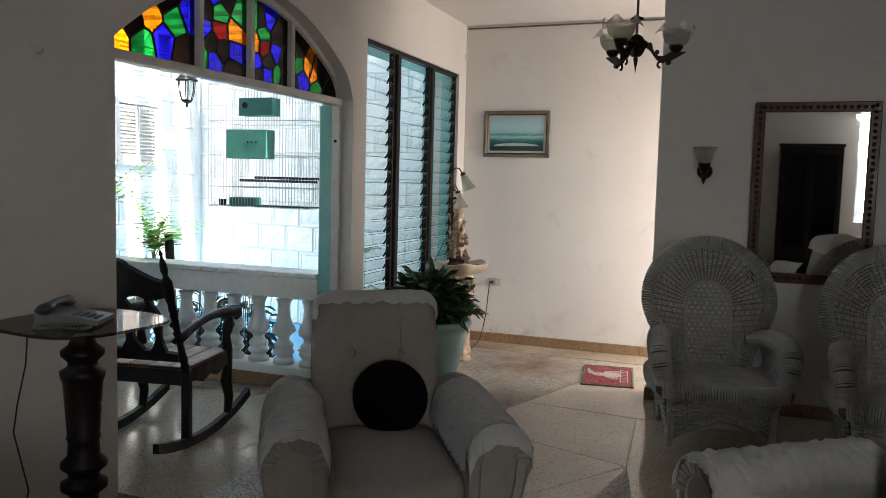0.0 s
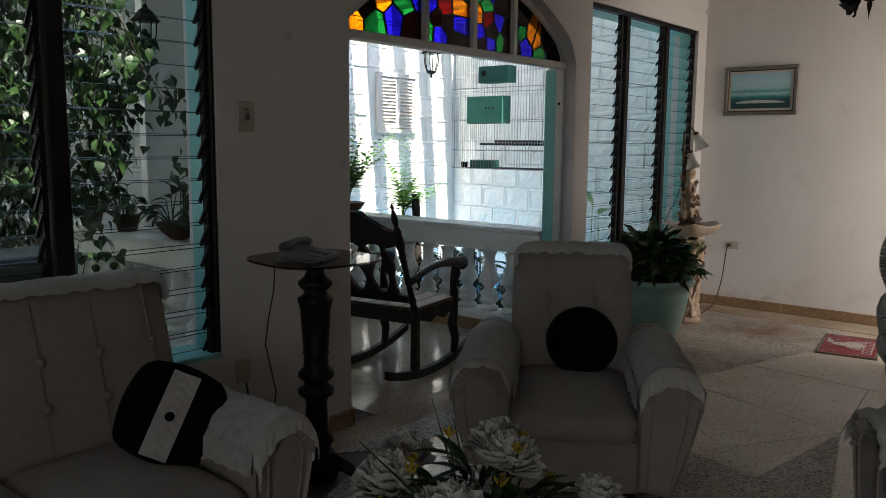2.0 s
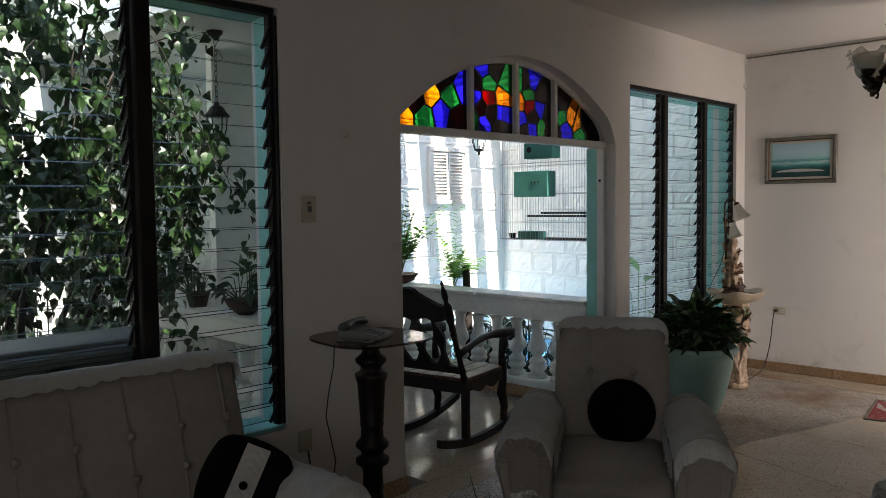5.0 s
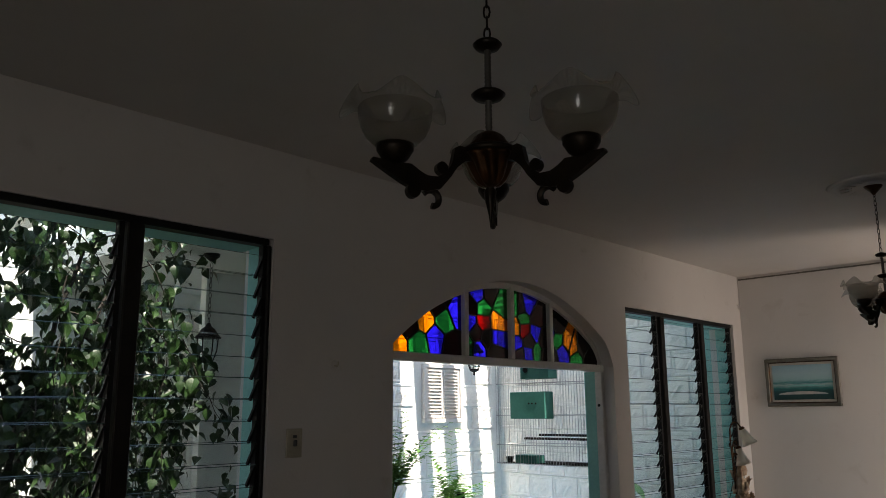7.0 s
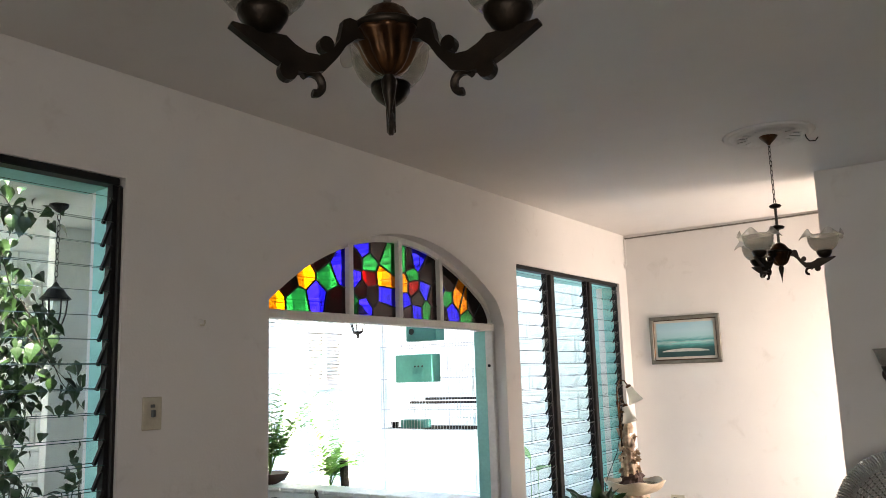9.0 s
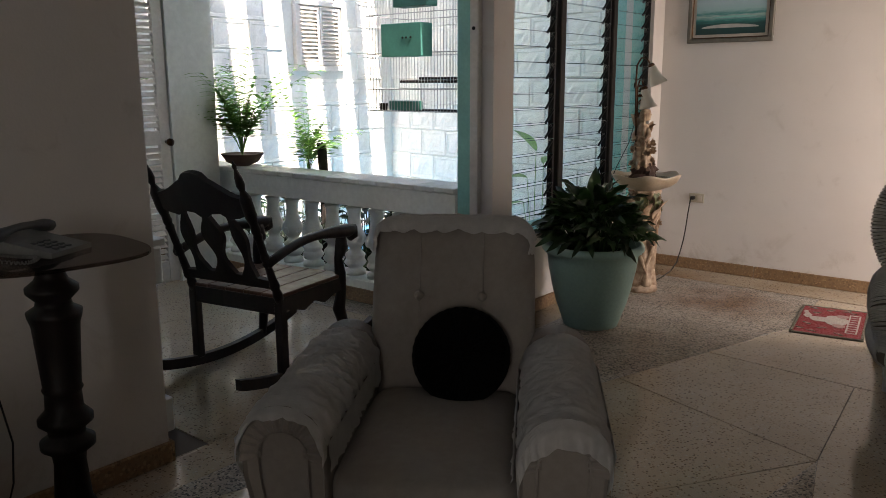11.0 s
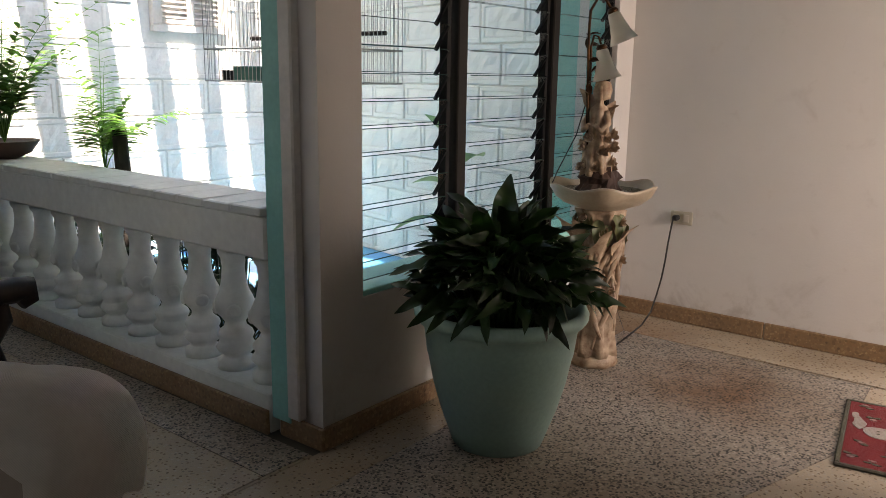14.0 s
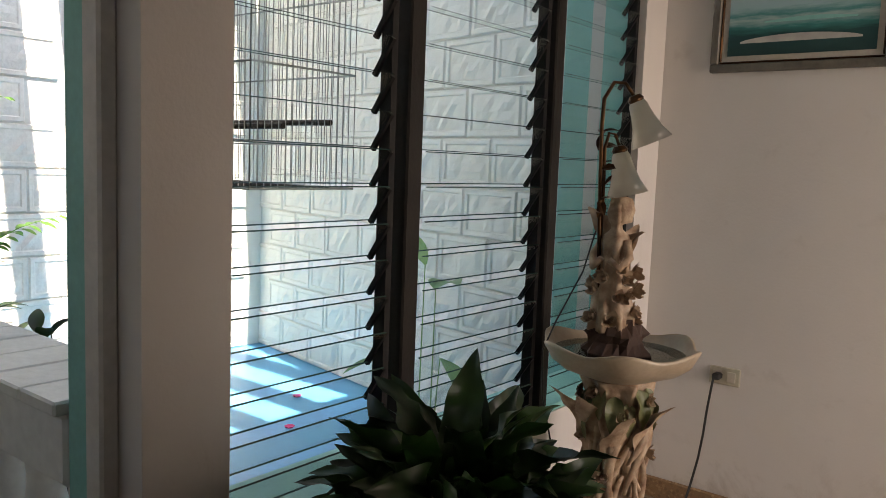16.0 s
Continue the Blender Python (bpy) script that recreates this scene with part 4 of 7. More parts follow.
def fern(at, seed, fronds, length, label, bowl=0.155, group=""):
    r = random.Random(seed)
    f = thing("potted_fern", Matrix.Translation(at), label, "fern", group)
    part("bowl", Shape().lathe([(0.05, 0.0), (bowl * 0.75, 0.03), (bowl, 0.085), (bowl * 1.02, 0.09), (bowl * 0.92, 0.085), (0, 0.07)], 18), M_TERRA, f, smooth=True)
    lf = leaf_blade(0.175, 0.052, 0.25, 0.2, 5)
    stalks, leaves = Shape(), Shape()
    for i in range(fronds):
        az = r.uniform(0, 2 * math.pi)
        lean = r.uniform(0.12, 1.0)
        L = length * r.uniform(0.6, 1.1)
        pts = []
        for k in range(8):
            t = k / 7
            out = L * lean * t * (0.35 + 0.65 * t)
            up = L * (t - 0.42 * lean * t * t)
            pts.append(Vector((math.cos(az) * out, math.sin(az) * out, 0.08 + up)))
        stalks.tube(pts, [0.004 * (1 - 0.8 * k / 7) for k in range(8)], 4)
        mats = []
        for k in range(4, 17):
            t = k / 16.01
            j = min(6, int(t * 7))
            p = pts[j].lerp(pts[j + 1], t * 7 - j)
            d = (pts[j + 1] - pts[j]).normalized()
            for sgn in (-1, 1):
                side = d.cross(Vector((0, 0, 1)))
                side = side.normalized() if side.length > 0.05 else Vector((1, 0, 0))
                dirn = (side * sgn + d * 0.55 + Vector((0, 0, r.uniform(-0.15, 0.1)))).normalized()
                mats.append(Matrix.Translation(p) @ dirn.to_track_quat("X", "Z").to_matrix().to_4x4() @ Matrix.Scale(r.uniform(0.7, 1.15) * (1.15 - 0.6 * t), 4))
        scatter(leaves, lf, mats)
    part("stalk", stalks, M_FERN, f)["kind"] = "stuff"
    part("frond", leaves, M_FERN, f)["kind"] = "stuff"
    return f


fern((-2.31, -2.12, CAP), 5, 24, 0.82, "light green fern in a dark clay bowl on the balustrade")


def broadleaf(name, at, seed, n, length, width, spread, height, mat, label, category, pot=None, droop=0.5, potmat=None):
    r = random.Random(seed)
    f = thing(name, Matrix.Translation(at), label, category)
    base_z = 0.0
    if pot:
        part("pot", Shape().lathe(pot, 24), potmat or M_TERRA, f, smooth=True)
        base_z = pot[-1][1]
    stalks, leaves = Shape(), Shape()
    lf = leaf_blade(1.0, width / length, droop, 0.35, 8)
    for i in range(n):
        az, k = r.uniform(0, 2 * math.pi), math.sqrt(r.random())
        root = Vector((math.cos(az) * 0.05, math.sin(az) * 0.05, base_z - 0.02))
        tip = Vector((math.cos(az) * spread * k, math.sin(az) * spread * k, base_z + height * (1.0 - 0.75 * k * k) * r.uniform(0.7, 1.05)))
        mid = root.lerp(tip, 0.5) + Vector((0, 0, 0.06 * height))
        stalks.tube([root, mid, tip], [0.005, 0.004, 0.003], 4)
        d = Vector((math.cos(az) * (0.3 + k), math.sin(az) * (0.3 + k), 0.75 - 1.0 * k + r.uniform(-0.2, 0.2))).normalized()
        m = Matrix.Translation(tip) @ d.to_track_quat("X", "Z").to_matrix().to_4x4() @ Matrix.Rotation(r.uniform(-0.5, 0.5), 4, "X") @ Matrix.Scale(length * r.uniform(0.7, 1.2), 4)
        scatter(leaves, lf, [m])
    part("stalk", stalks, mat, f)["kind"] = "stuff"
    part("leaf", leaves, mat, f, smooth=True)["kind"] = "stuff"
    return f


SMALL_POT = [(0.06, 0.0), (0.085, 0.10), (0.09, 0.11), (0.08, 0.105), (0, 0.095)]
WIDE_BOWL = [(0.05, 0.0), (0.11, 0.05), (0.14, 0.10), (0.145, 0.105), (0.13, 0.10), (0, 0.085)]
broadleaf("potted_plant", (-2.75, -4.21, CAP), 21, 34, 0.11, 0.07, 0.22, 0.28, M_VINE, "bushy green plant in a small clay pot on the balustrade", "plant", SMALL_POT)
broadleaf("potted_plant", (-2.25, -4.21, CAP), 22, 26, 0.10, 0.065, 0.20, 0.22, M_VINE, "low green plant in a small clay pot on the balustrade", "plant", SMALL_POT)
broadleaf("potted_plant", (-1.62, -4.21, CAP), 23, 22, 0.11, 0.06, 0.17, 0.24, M_VINE, "green plant in a dark clay bowl on the balustrade", "plant", WIDE_BOWL)
broadleaf("potted_plant", (-1.25, -4.19, CAP), 24, 16, 0.15, 0.05, 0.12, 0.48, M_VINE, "upright dark green plant in a dark clay bowl on the balustrade", "plant", WIDE_BOWL)
broadleaf("dumb_cane", (-0.85, -0.33, PATIO_Z), 33, 5, 0.24, 0.12, 0.16, 1.15, M_PALE, "tall plant with pale variegated leaves outside the louvres", "plant", droop=0.25)
for k, (x, y, h) in enumerate(((-3.15, -1.6, 0.75), (-2.7, -1.7, 0.85), (-2.35, -1.62, 0.8), (-1.95, -1.62, 0.70), (-3.0, -1.3, 0.6), (-1.50, -1.70, 0.78), (-1.18, -1.66, 0.74))):
    broadleaf("bed_plant", (x, y, PATIO_Z), 40 + k, 46 if k < 5 else 120, 0.12, 0.065, 0.30, h, M_VINE, "dense green shrub behind the balustrade", "shrub")
stump = thing("tree_stump", Matrix.Translation((-1.76, -1.84, PATIO_Z)), "short cut brown branch standing among the shrubs", "stump")
part("trunk", Shape().tube([(0, 0, 0), (0.02, 0.01, 0.4), (0.0, 0.02, 0.8), (-0.02, 0.02, 1.12)], [0.05, 0.042, 0.036, 0.034], 10), M_BARK, stump)
fern((-1.93, -1.82, 0.66), 9, 10, 0.64, "arching fern with yellow-green fronds behind the balustrade", 0.08)


def heart_leaf(length, width):
    """A pointed heart-shaped leaf, cupped along its midrib."""
    vs, fs = [], []
    for t, k in ((0.0, 0.30), (0.12, 0.82), (0.30, 1.0), (0.55, 0.74), (0.80, 0.30), (1.0, 0.0)):
        w, z = width * 0.5 * k, -0.35 * length * t * t
        back = -0.10 * length if t == 0.0 else 0.0
        vs += [(length * t + back, -w, z + 0.3 * w), (length * t, 0, z), (length * t + back, w, z + 0.3 * w)]
    for i in range(5):
        a = 3 * i
        fs += [(a, a + 3, a + 4, a + 1), (a + 1, a + 4, a + 5, a + 2)]
    return vs, fs


def vine():
    """A climbing plant with thin stems and hanging runners of many heart-shaped leaves."""
    r = random.Random(77)
    v = thing("climbing_vine", Matrix.Translation((-1.35, -5.6, -0.1)), "leafy climbing vine with pale trunks in the garden", "vine")
    leafm = heart_leaf(0.068, 0.060)
    stems, leaves = Shape(), Shape()
    def run(p, d, n, step, rad, density, sag):
        pts = [p.copy()]
        for i in range(n):
            d = (d + Vector((r.uniform(-0.35, 0.35), r.uniform(-0.35, 0.35), r.uniform(-0.25, 0.25) - sag))).normalized()
            p = p + d * step
            pts.append(p.copy())
            mats = []
            for _ in range(density):
                o = Vector((r.gauss(0, 0.06), r.gauss(0, 0.06), r.gauss(0, 0.05)))
                q = Euler((r.uniform(-0.9, 0.9), r.uniform(0.1, 1.4), r.uniform(0, 6.28))).to_matrix().to_4x4()
                mats.append(Matrix.Translation(p + o) @ q @ Matrix.Scale(r.uniform(0.6, 1.25), 4))
            scatter(leaves, leafm, mats)
        stems.tube(pts, [rad * (1 - 0.7 * i / n) for i in range(n + 1)], 5)
        return pts
    for k in range(5):
        x, y = r.uniform(-0.5, 0.4), r.uniform(-0.9, 0.35)
        trunk = run(Vector((x, y, 0)), Vector((r.uniform(-0.1, 0.1), r.uniform(-0.05, 0.15), 1)), 16, 0.17, 0.032, 3, -0.10)
        for j in range(4, 17, 2):
            p = trunk[j]
            run(p.copy(), Vector((r.uniform(-0.6, 0.6), r.uniform(-0.6, 0.9), r.uniform(-0.2, 0.6))), 9, 0.085, 0.006, 5, 0.13)
    for k in range(24):
        p = Vector((r.uniform(-0.55, 0.35), r.uniform(-0.9, 0.75), r.uniform(1.9, 2.75)))
        run(p, Vector((r.uniform(-0.4, 0.4), r.uniform(-0.2, 0.8), -0.4)), 14, 0.085, 0.004, 5, 0.10)
    for k in range(10):
        p = Vector((r.uniform(-0.4, 0.3), r.uniform(0.2, 0.85), r.uniform(1.6, 2.7)))
        run(p, Vector((0, 0.3, -0.8)), 12, 0.09, 0.003, 4, 0.12)
    for k in range(3):
        x, y = r.uniform(-1.7, -0.9), -0.40 + 0.45 * k
        trunk = run(Vector((x, y, 0)), Vector((r.uniform(-0.1, 0.1), r.uniform(-0.1, 0.1), 1)), 15, 0.17, 0.030, 4, -0.10)
        for j in range(2, 16, 2):
            run(trunk[j].copy(), Vector((r.uniform(-0.7, 0.7), r.uniform(-0.8, 0.8), r.uniform(-0.2, 0.7))), 9, 0.085, 0.006, 5, 0.11)
    for k in range(22):
        p = Vector((r.uniform(-1.0, 0.3), r.uniform(-1.0, 0.35), r.uniform(2.35, 2.9)))
        run(p, Vector((r.uniform(-0.7, 0.7), r.uniform(-0.7, 0.7), 0.1)), 11, 0.085, 0.005, 5, 0.06)
    part("stem", stems, M_BARK, v)["kind"] = "stuff"
    part("foliage", leaves, M_VINE, v)["kind"] = "stuff"


vine()
r0 = random.Random(5)
for k in range(10):
    broadleaf("bed_plant", (-2.9 + 0.2 * r0.random() + 0.6 * (k % 3), -7.6 + 0.33 * k, -0.1), 60 + k, 60, 0.12, 0.07, 0.35, 0.9 + 0.5 * r0.random(), M_VINE, "dense green shrub in the garden bed", "shrub")

# ---- air conditioner outside the garden window ----
ac = thing("air_conditioner", pose(-0.62, -5.80, 0.36), "grey outdoor air conditioner unit below the garden window", "air conditioner")
part("case", Shape().bbox(-0.16, -0.36, 0.0, 0.16, 0.40, 0.56, 0.012), M_ACW, ac)
part("fan_guard", Shape().lathe([(0.20, 0.0), (0.21, 0.006), (0.20, 0.012), (0.17, 0.012), (0.17, 0.0)], 28, pose(0.161, -0.06, 0.28, 0, 90, 0)), M_BLACK, ac)
for i in range(22):
    part("grille_bar", Shape().box(0.161, -0.30, 0.05 + i * 0.022, 0.170, 0.34, 0.056 + i * 0.022), M_DPHONE, ac)
part("leg", Shape().box(-0.12, -0.30, -0.46, 0.12, -0.24, 0.0), M_ACW, ac)
part("leg", Shape().box(-0.12, 0.28, -0.46, 0.12, 0.34, 0.0), M_ACW, ac)
part("top_cover", Shape().bbox(-0.17, -0.37, 0.561, 0.17, 0.41, 0.585, 0.006), M_ACW, ac)

# ---- white pebbles by the garden balustrade ----
pb = Shape()
rp = random.Random(3)
for k in range(140):
    bm = bmesh.new()
    bmesh.ops.create_icosphere(bm, subdivisions=1, radius=1)
    s = rp.uniform(0.04, 0.10)
    m = Matrix.Translation((rp.uniform(-2.6, -0.4), rp.uniform(-4.9, -4.36), -0.07 + rp.random() * 0.12)) @ Euler((rp.random() * 6, rp.random() * 6, rp.random() * 6)).to_matrix().to_4x4() @ Matrix.Diagonal((s, s * 0.8, s * 0.6, 1))
    pb.add([m @ q.co for q in bm.verts], [tuple(q.index for q in f.verts) for f in bm.faces])
    bm.free()
tagged(new("pebbles", pb.mesh("pebbles", M_PEBBLE, True)), "heap of white painted stones beside the balustrade", "stones", kind="stuff")
for k, (x, y) in enumerate(((-1.9, -0.2), (-1.35, -0.55), (-2.3, 0.2))):
    tagged(new("petal", Shape().lathe([(0.0, 0.0), (0.022, 0.004), (0.03, 0.012), (0.02, 0.010), (0, 0.006)], 7, pose(x, y, PATIO_Z + 0.001)).mesh("petal", M_PINK)), "fallen pink blossom on the blue floor", "blossom", "fallen blossoms")


# ---- upholstered suite ----
ARM_R, ARM_Z = 0.112, 0.478


def arm_outline(n=14):
    """Cross-section of an arm, inner side at x = 0: straight inside, round top, outside drawn in towards the floor."""
    pts = [(0.0, 0.10)]
    for k in range(n + 1):
        a = math.pi - math.pi * k / n
        pts.append((ARM_R + ARM_R * math.cos(a), ARM_Z + ARM_R * math.sin(a)))
    pts += [(0.220, 0.40), (0.203, 0.32), (0.174, 0.22), (0.140, 0.12), (0.122, 0.085)]
    return pts


def arm_shape(sign, x, y0, y1):
    s = Shape()
    o = arm_outline()
    rows = []
    for y, shrink in ((y0 + 0.014, 0.90), (y0, 0.965), (y0 + 0.02, 1.0), (0.5 * (y0 + y1), 1.0), (y1, 1.0)):
        rows.append([(sign * (x + ARM_R + (a - ARM_R) * shrink), y, 0.30 + (z - 0.30) * shrink) for a, z in o])
    n = len(o)
    last = (len(rows) - 1) * n
    faces = [(k * n + i, k * n + (i + 1) % n, (k + 1) * n + (i + 1) % n, (k + 1) * n + i) for k in range(len(rows) - 1) for i in range(n)]
    s.add([p for row in rows for p in row], faces + [tuple(range(n)), tuple(last + i for i in range(n))[::-1]])
    return s


def crease(u, v, seed):
    return noise.noise(Vector((u * 5, v * 7, seed))) * 0.009 + noise.noise(Vector((u * 13 + v * 4, v * 15, seed + 5))) * 0.006


def arm_panel_cover(sign, x, y0, y1, seed, gather):
    """The cotton top of an arm cover, crumpled; gather draws it into cross folds."""
    s = Shape()

    def f(u, v):
        a = math.radians(172 - 164 * u)
        w = crease(u * 2, v * 3, seed)
        w += gather * math.sin(v * 78 + 5 * noise.noise(Vector((u * 3, v * 6, seed + 2))) + u * 3) * (0.5 + 0.5 * noise.noise(Vector((u * 4, v * 9, seed))))
        r = ARM_R + 0.007 + max(-0.005, w) * min(1.0, 0.25 + v * 9)
        return (sign * (x + ARM_R + r * math.cos(a)), y0 - 0.003 + (y1 - y0) * v, ARM_Z + r * math.sin(a))
    s.grid(f, 34, 110)
    return s


def frill(sign, x, y0, y1, seed):
    """Rippled lace with a scalloped hem, hanging down both sides of an arm."""
    s = Shape()
    n = int((y1 - y0) * 260)
    for side in (0, 1):
        x0 = (x - 0.008) if side == 0 else (x + 2 * ARM_R + 0.008)
        out = -1 if side == 0 else 1

        def f(u, v):
            y = y0 - 0.004 + (y1 - y0) * u
            drop = (0.072 if side == 0 else 0.088) + 0.010 * abs(math.sin(y * 46 + seed)) + 0.018 * noise.noise(Vector((y * 6, side, seed)))
            rip = (0.0065 * math.sin(y * 118 + 3 * noise.noise(Vector((y * 14, v * 2, seed)))) + 0.010 * noise.noise(Vector((y * 17, v * 3, seed + side)))) * v
            return (sign * (x0 + out * (0.004 + abs(rip) + (0.0 if side == 0 else -0.02 * v))), y, ARM_Z + 0.026 - drop * v)
        s.grid(f, n, 12)
    return s


def front_frill(sign, x, y0, seed, drop0):
    """The same lace over the rounded front of the arm."""
    s = Shape()

    def f(u, v):
        a = math.radians(186 - 192 * u)
        r = ARM_R + 0.007
        drop = drop0 * (0.75 + 0.45 * (1 - u)) + 0.010 * abs(math.sin(u * 15 + seed)) + 0.014 * noise.noise(Vector((u * 5, 0, seed)))
        rip = 0.008 * math.sin(u * 34 + 2 * noise.noise(Vector((u * 6, v, seed)))) * v
        return (sign * (x + ARM_R + r * math.cos(a) * (1 - 0.06 * v)), y0 - 0.003 - 0.018 * min(1, v * 3) - abs(rip), ARM_Z + r * math.sin(a) - drop * v)
    s.grid(f, 72, 11)
    return s


def arm_gather(sign, x, y0):
    """Upholstery gathered like a fan round the front of an arm."""
    s = Shape()

    def f(u, v):
        a = math.pi * 1.06 - math.pi * 1.12 * u
        r = ARM_R * 0.97 - 0.052 * v
        pleat = 0.0065 * math.sin(u * 84) * (1 - 0.4 * v)
        return (sign * (x + ARM_R + r * math.cos(a)), y0 - 0.010 - pleat * 0.8 + 0.010 * v, ARM_Z - 0.012 + r * math.sin(a))
    s.grid(f, 150, 6)
    return s


def back_cover(w, tilt, top, seed, side=0.05):
    """A lace strip over the top of a back, rounding its corners, with a scalloped hem in front."""
    s = Shape()
    cr = 0.062
    path = []
    for k in range(8):
        path.append((-w / 2, top - cr - side + side * k / 8, -1.0, 0.0))
    for k in range(9):
        a = math.pi - 0.5 * math.pi * k / 8
        path.append((-w / 2 + cr + cr * math.cos(a), top - cr + cr * math.sin(a), math.cos(a), math.sin(a)))
    n = max(24, int(w * 90))
    for k in range(1, n):
        path.append((-w / 2 + cr + (w - 2 * cr) * k / n, top, 0.0, 1.0))
    path += [(-p[0], p[1], -p[2], p[3]) for p in path[:17][::-1]]
    arc = [0.0]
    for p, q in zip(path, path[1:]):
        arc.append(arc[-1] + math.hypot(p[0] - q[0], p[1] - q[1]))
    prof = [(-0.107, 0.044), (-0.105, 0.034), (-0.103, 0.023), (-0.100, 0.011), (-0.088, -0.004), (-0.066, -0.012), (-0.030, -0.016), (0.0, -0.017), (0.040, -0.015), (0.074, -0.008), (0.098, 0.010), (0.102, 0.04), (0.102, 0.09)]

    def f(u, v):
        i = round(u * (len(path) - 1))
        j = round(v * (len(prof) - 1))
        x, z, nx, nz = path[i]
        y, d = prof[j]
        if d > 0:
            d *= 0.22 + 0.78 * nz
        else:
            d *= 0.40 + 0.60 * nz
        swell = 0.010 * max(0.0, 1 - (2 * x / w) ** 2)
        e = arc[i]
        hem = max(0.0, 1 - j / 4)
        d += hem * (0.009 * abs(math.sin(e * 42)) + 0.010 * noise.noise(Vector((e * 7, 0, seed))))
        y -= swell * (1 if j < 6 else -0.4) + hem * 0.004 * math.sin(e * 130 + 2 * math.sin(e * 31))
        wr = crease(e * 3, j * 0.3, seed)
        loose = (1 - nz) * (0.002 + 0.008 * abs(noise.noise(Vector((z * 22, j * 0.5, seed + 3)))))
        d -= loose
        return tilt @ Vector((x - nx * d, y - abs(wr) * 0.5, z - nz * d + wr * 0.6 + swell * 0.6 * nz))
    s.grid(f, len(path), len(prof))
    return s


def seat_unit(name, m, width, seats, label, category, cover_label):
    t = thing(name, m, label, category)
    half = width / 2
    ax = half - 2 * ARM_R
    bw = 0.53 if seats == 1 else width - 0.05
    part("base", Shape().bbox(-ax - 0.03, -0.44, 0.07, ax + 0.03, 0.34, 0.30, 0.02), M_SOFA, t)
    part("front_panel", soft_box(-ax, -0.47, 0.08, ax, -0.42, 0.29, 0.02, puff=0.006), M_SOFA, t, smooth=True)
    sw = 2 * ax / seats
    for i in range(seats):
        x = -ax + sw * i
        part("seat_cushion", soft_box(x + 0.004, -0.485, 0.27, x + sw - 0.004, 0.20, 0.405, 0.05, puff=0.022, cuts=8), M_SOFA, t, smooth=True)
        part("piping", Shape().tube([(x + 0.03, -0.478, 0.300), (x + sw - 0.03, -0.478, 0.300)], 0.006, 6), M_SOFA, t)
    tilt = pose(0, 0.24, 0.285, -14)
    bk = soft_box(-bw / 2, -0.085, 0.0, bw / 2, 0.085, 0.655, 0.06, tilt, 0.014, 9)
    part("backrest", bk, M_SOFA, t, smooth=True)
    cols = 2 if seats == 1 else seats * 3
    for c in range(cols):
        bx = (-bw / 2 + bw * (c + 0.5) / cols) if seats > 1 else (-0.105 + 0.21 * c)
        seam = [tilt @ Vector((bx, -0.0890 - 0.0125 * math.sin(math.pi * min(1, max(0, (0.10 + 0.52 * k / 8) / 0.655))), 0.10 + 0.52 * k / 8)) for k in range(9)]
        part("tuft_seam", Shape().tube(seam, 0.0028, 5), M_SOFA, t)
        for z in (0.25, 0.40):
            part("button", Shape().lathe([(0.0, -0.004), (0.013, -0.002), (0.016, 0.004), (0.011, 0.011), (0.0, 0.014)], 12, tilt @ pose(bx, -0.108, z, 90)), M_SOFA, t, smooth=True)
    for sign in (-1, 1):
        part("arm", arm_shape(sign, ax, -0.485, 0.30), M_SOFA, t, smooth=False)
        part("gathered_front", arm_gather(sign, ax, -0.485), M_SOFA, t, smooth=True)
        seed = 1.7 * sign + width
        cov = part("arm_cover", arm_panel_cover(sign, ax, -0.485, 0.19, seed, 0.0095 if seats == 1 and sign < 0 else 0.003), M_LACE, t, cover_label, smooth=True)
        part("frill", frill(sign, ax, -0.485, 0.17, seed), M_LACE, cov, "rippled lace frill", smooth=True)
        part("frill", front_frill(sign, ax, -0.485, seed, 0.014 if seats == 1 and sign < 0 else 0.062), M_LACE, cov, "rippled lace frill", smooth=True)
        part("arm_panel", Shape().tube([(sign * (ax + 0.040), -0.484, 0.12), (sign * (ax + 0.046), -0.489, 0.43)] + [(sign * (ax + ARM_R - 0.066 * math.cos(math.pi * k / 8)), -0.489, 0.462 + 0.062 * math.sin(math.pi * k / 8)) for k in range(9)] + [(sign * (ax + 0.172), -0.487, 0.38), (sign * (ax + 0.125), -0.483, 0.12)], 0.004, 5), M_SOFA, t)
    part("back_cover", back_cover(bw, tilt, 0.655, width), M_LACE, t, cover_label, smooth=True)
    for sx in (-1, 1):
        for y in (-0.40, 0.28):
            part("leg", Shape().lathe([(0.018, 0.0), (0.026, 0.07), (0.028, 0.075)], 12, pose(sx * (ax - 0.02), y, 0)), M_WOODK, t)
    return t


COV = "white cotton cover with a scalloped lace hem"
seat_unit("armchair", pose(1.085, -3.998, 0, 0, 0, 32), 0.935, 1, "grey upholstered armchair with white lace arm and back covers", "armchair", COV)
seat_unit("armchair", pose(2.917, -4.245, 0, 0, 0, -52), 0.935, 1, "grey upholstered armchair with white lace covers near the wicker chairs", "armchair", COV)
seat_unit("sofa", pose(0.485, -6.27, 0, 0, 0, 90), 1.80, 3, "long grey tufted sofa with white lace covers under the garden window", "sofa", COV)


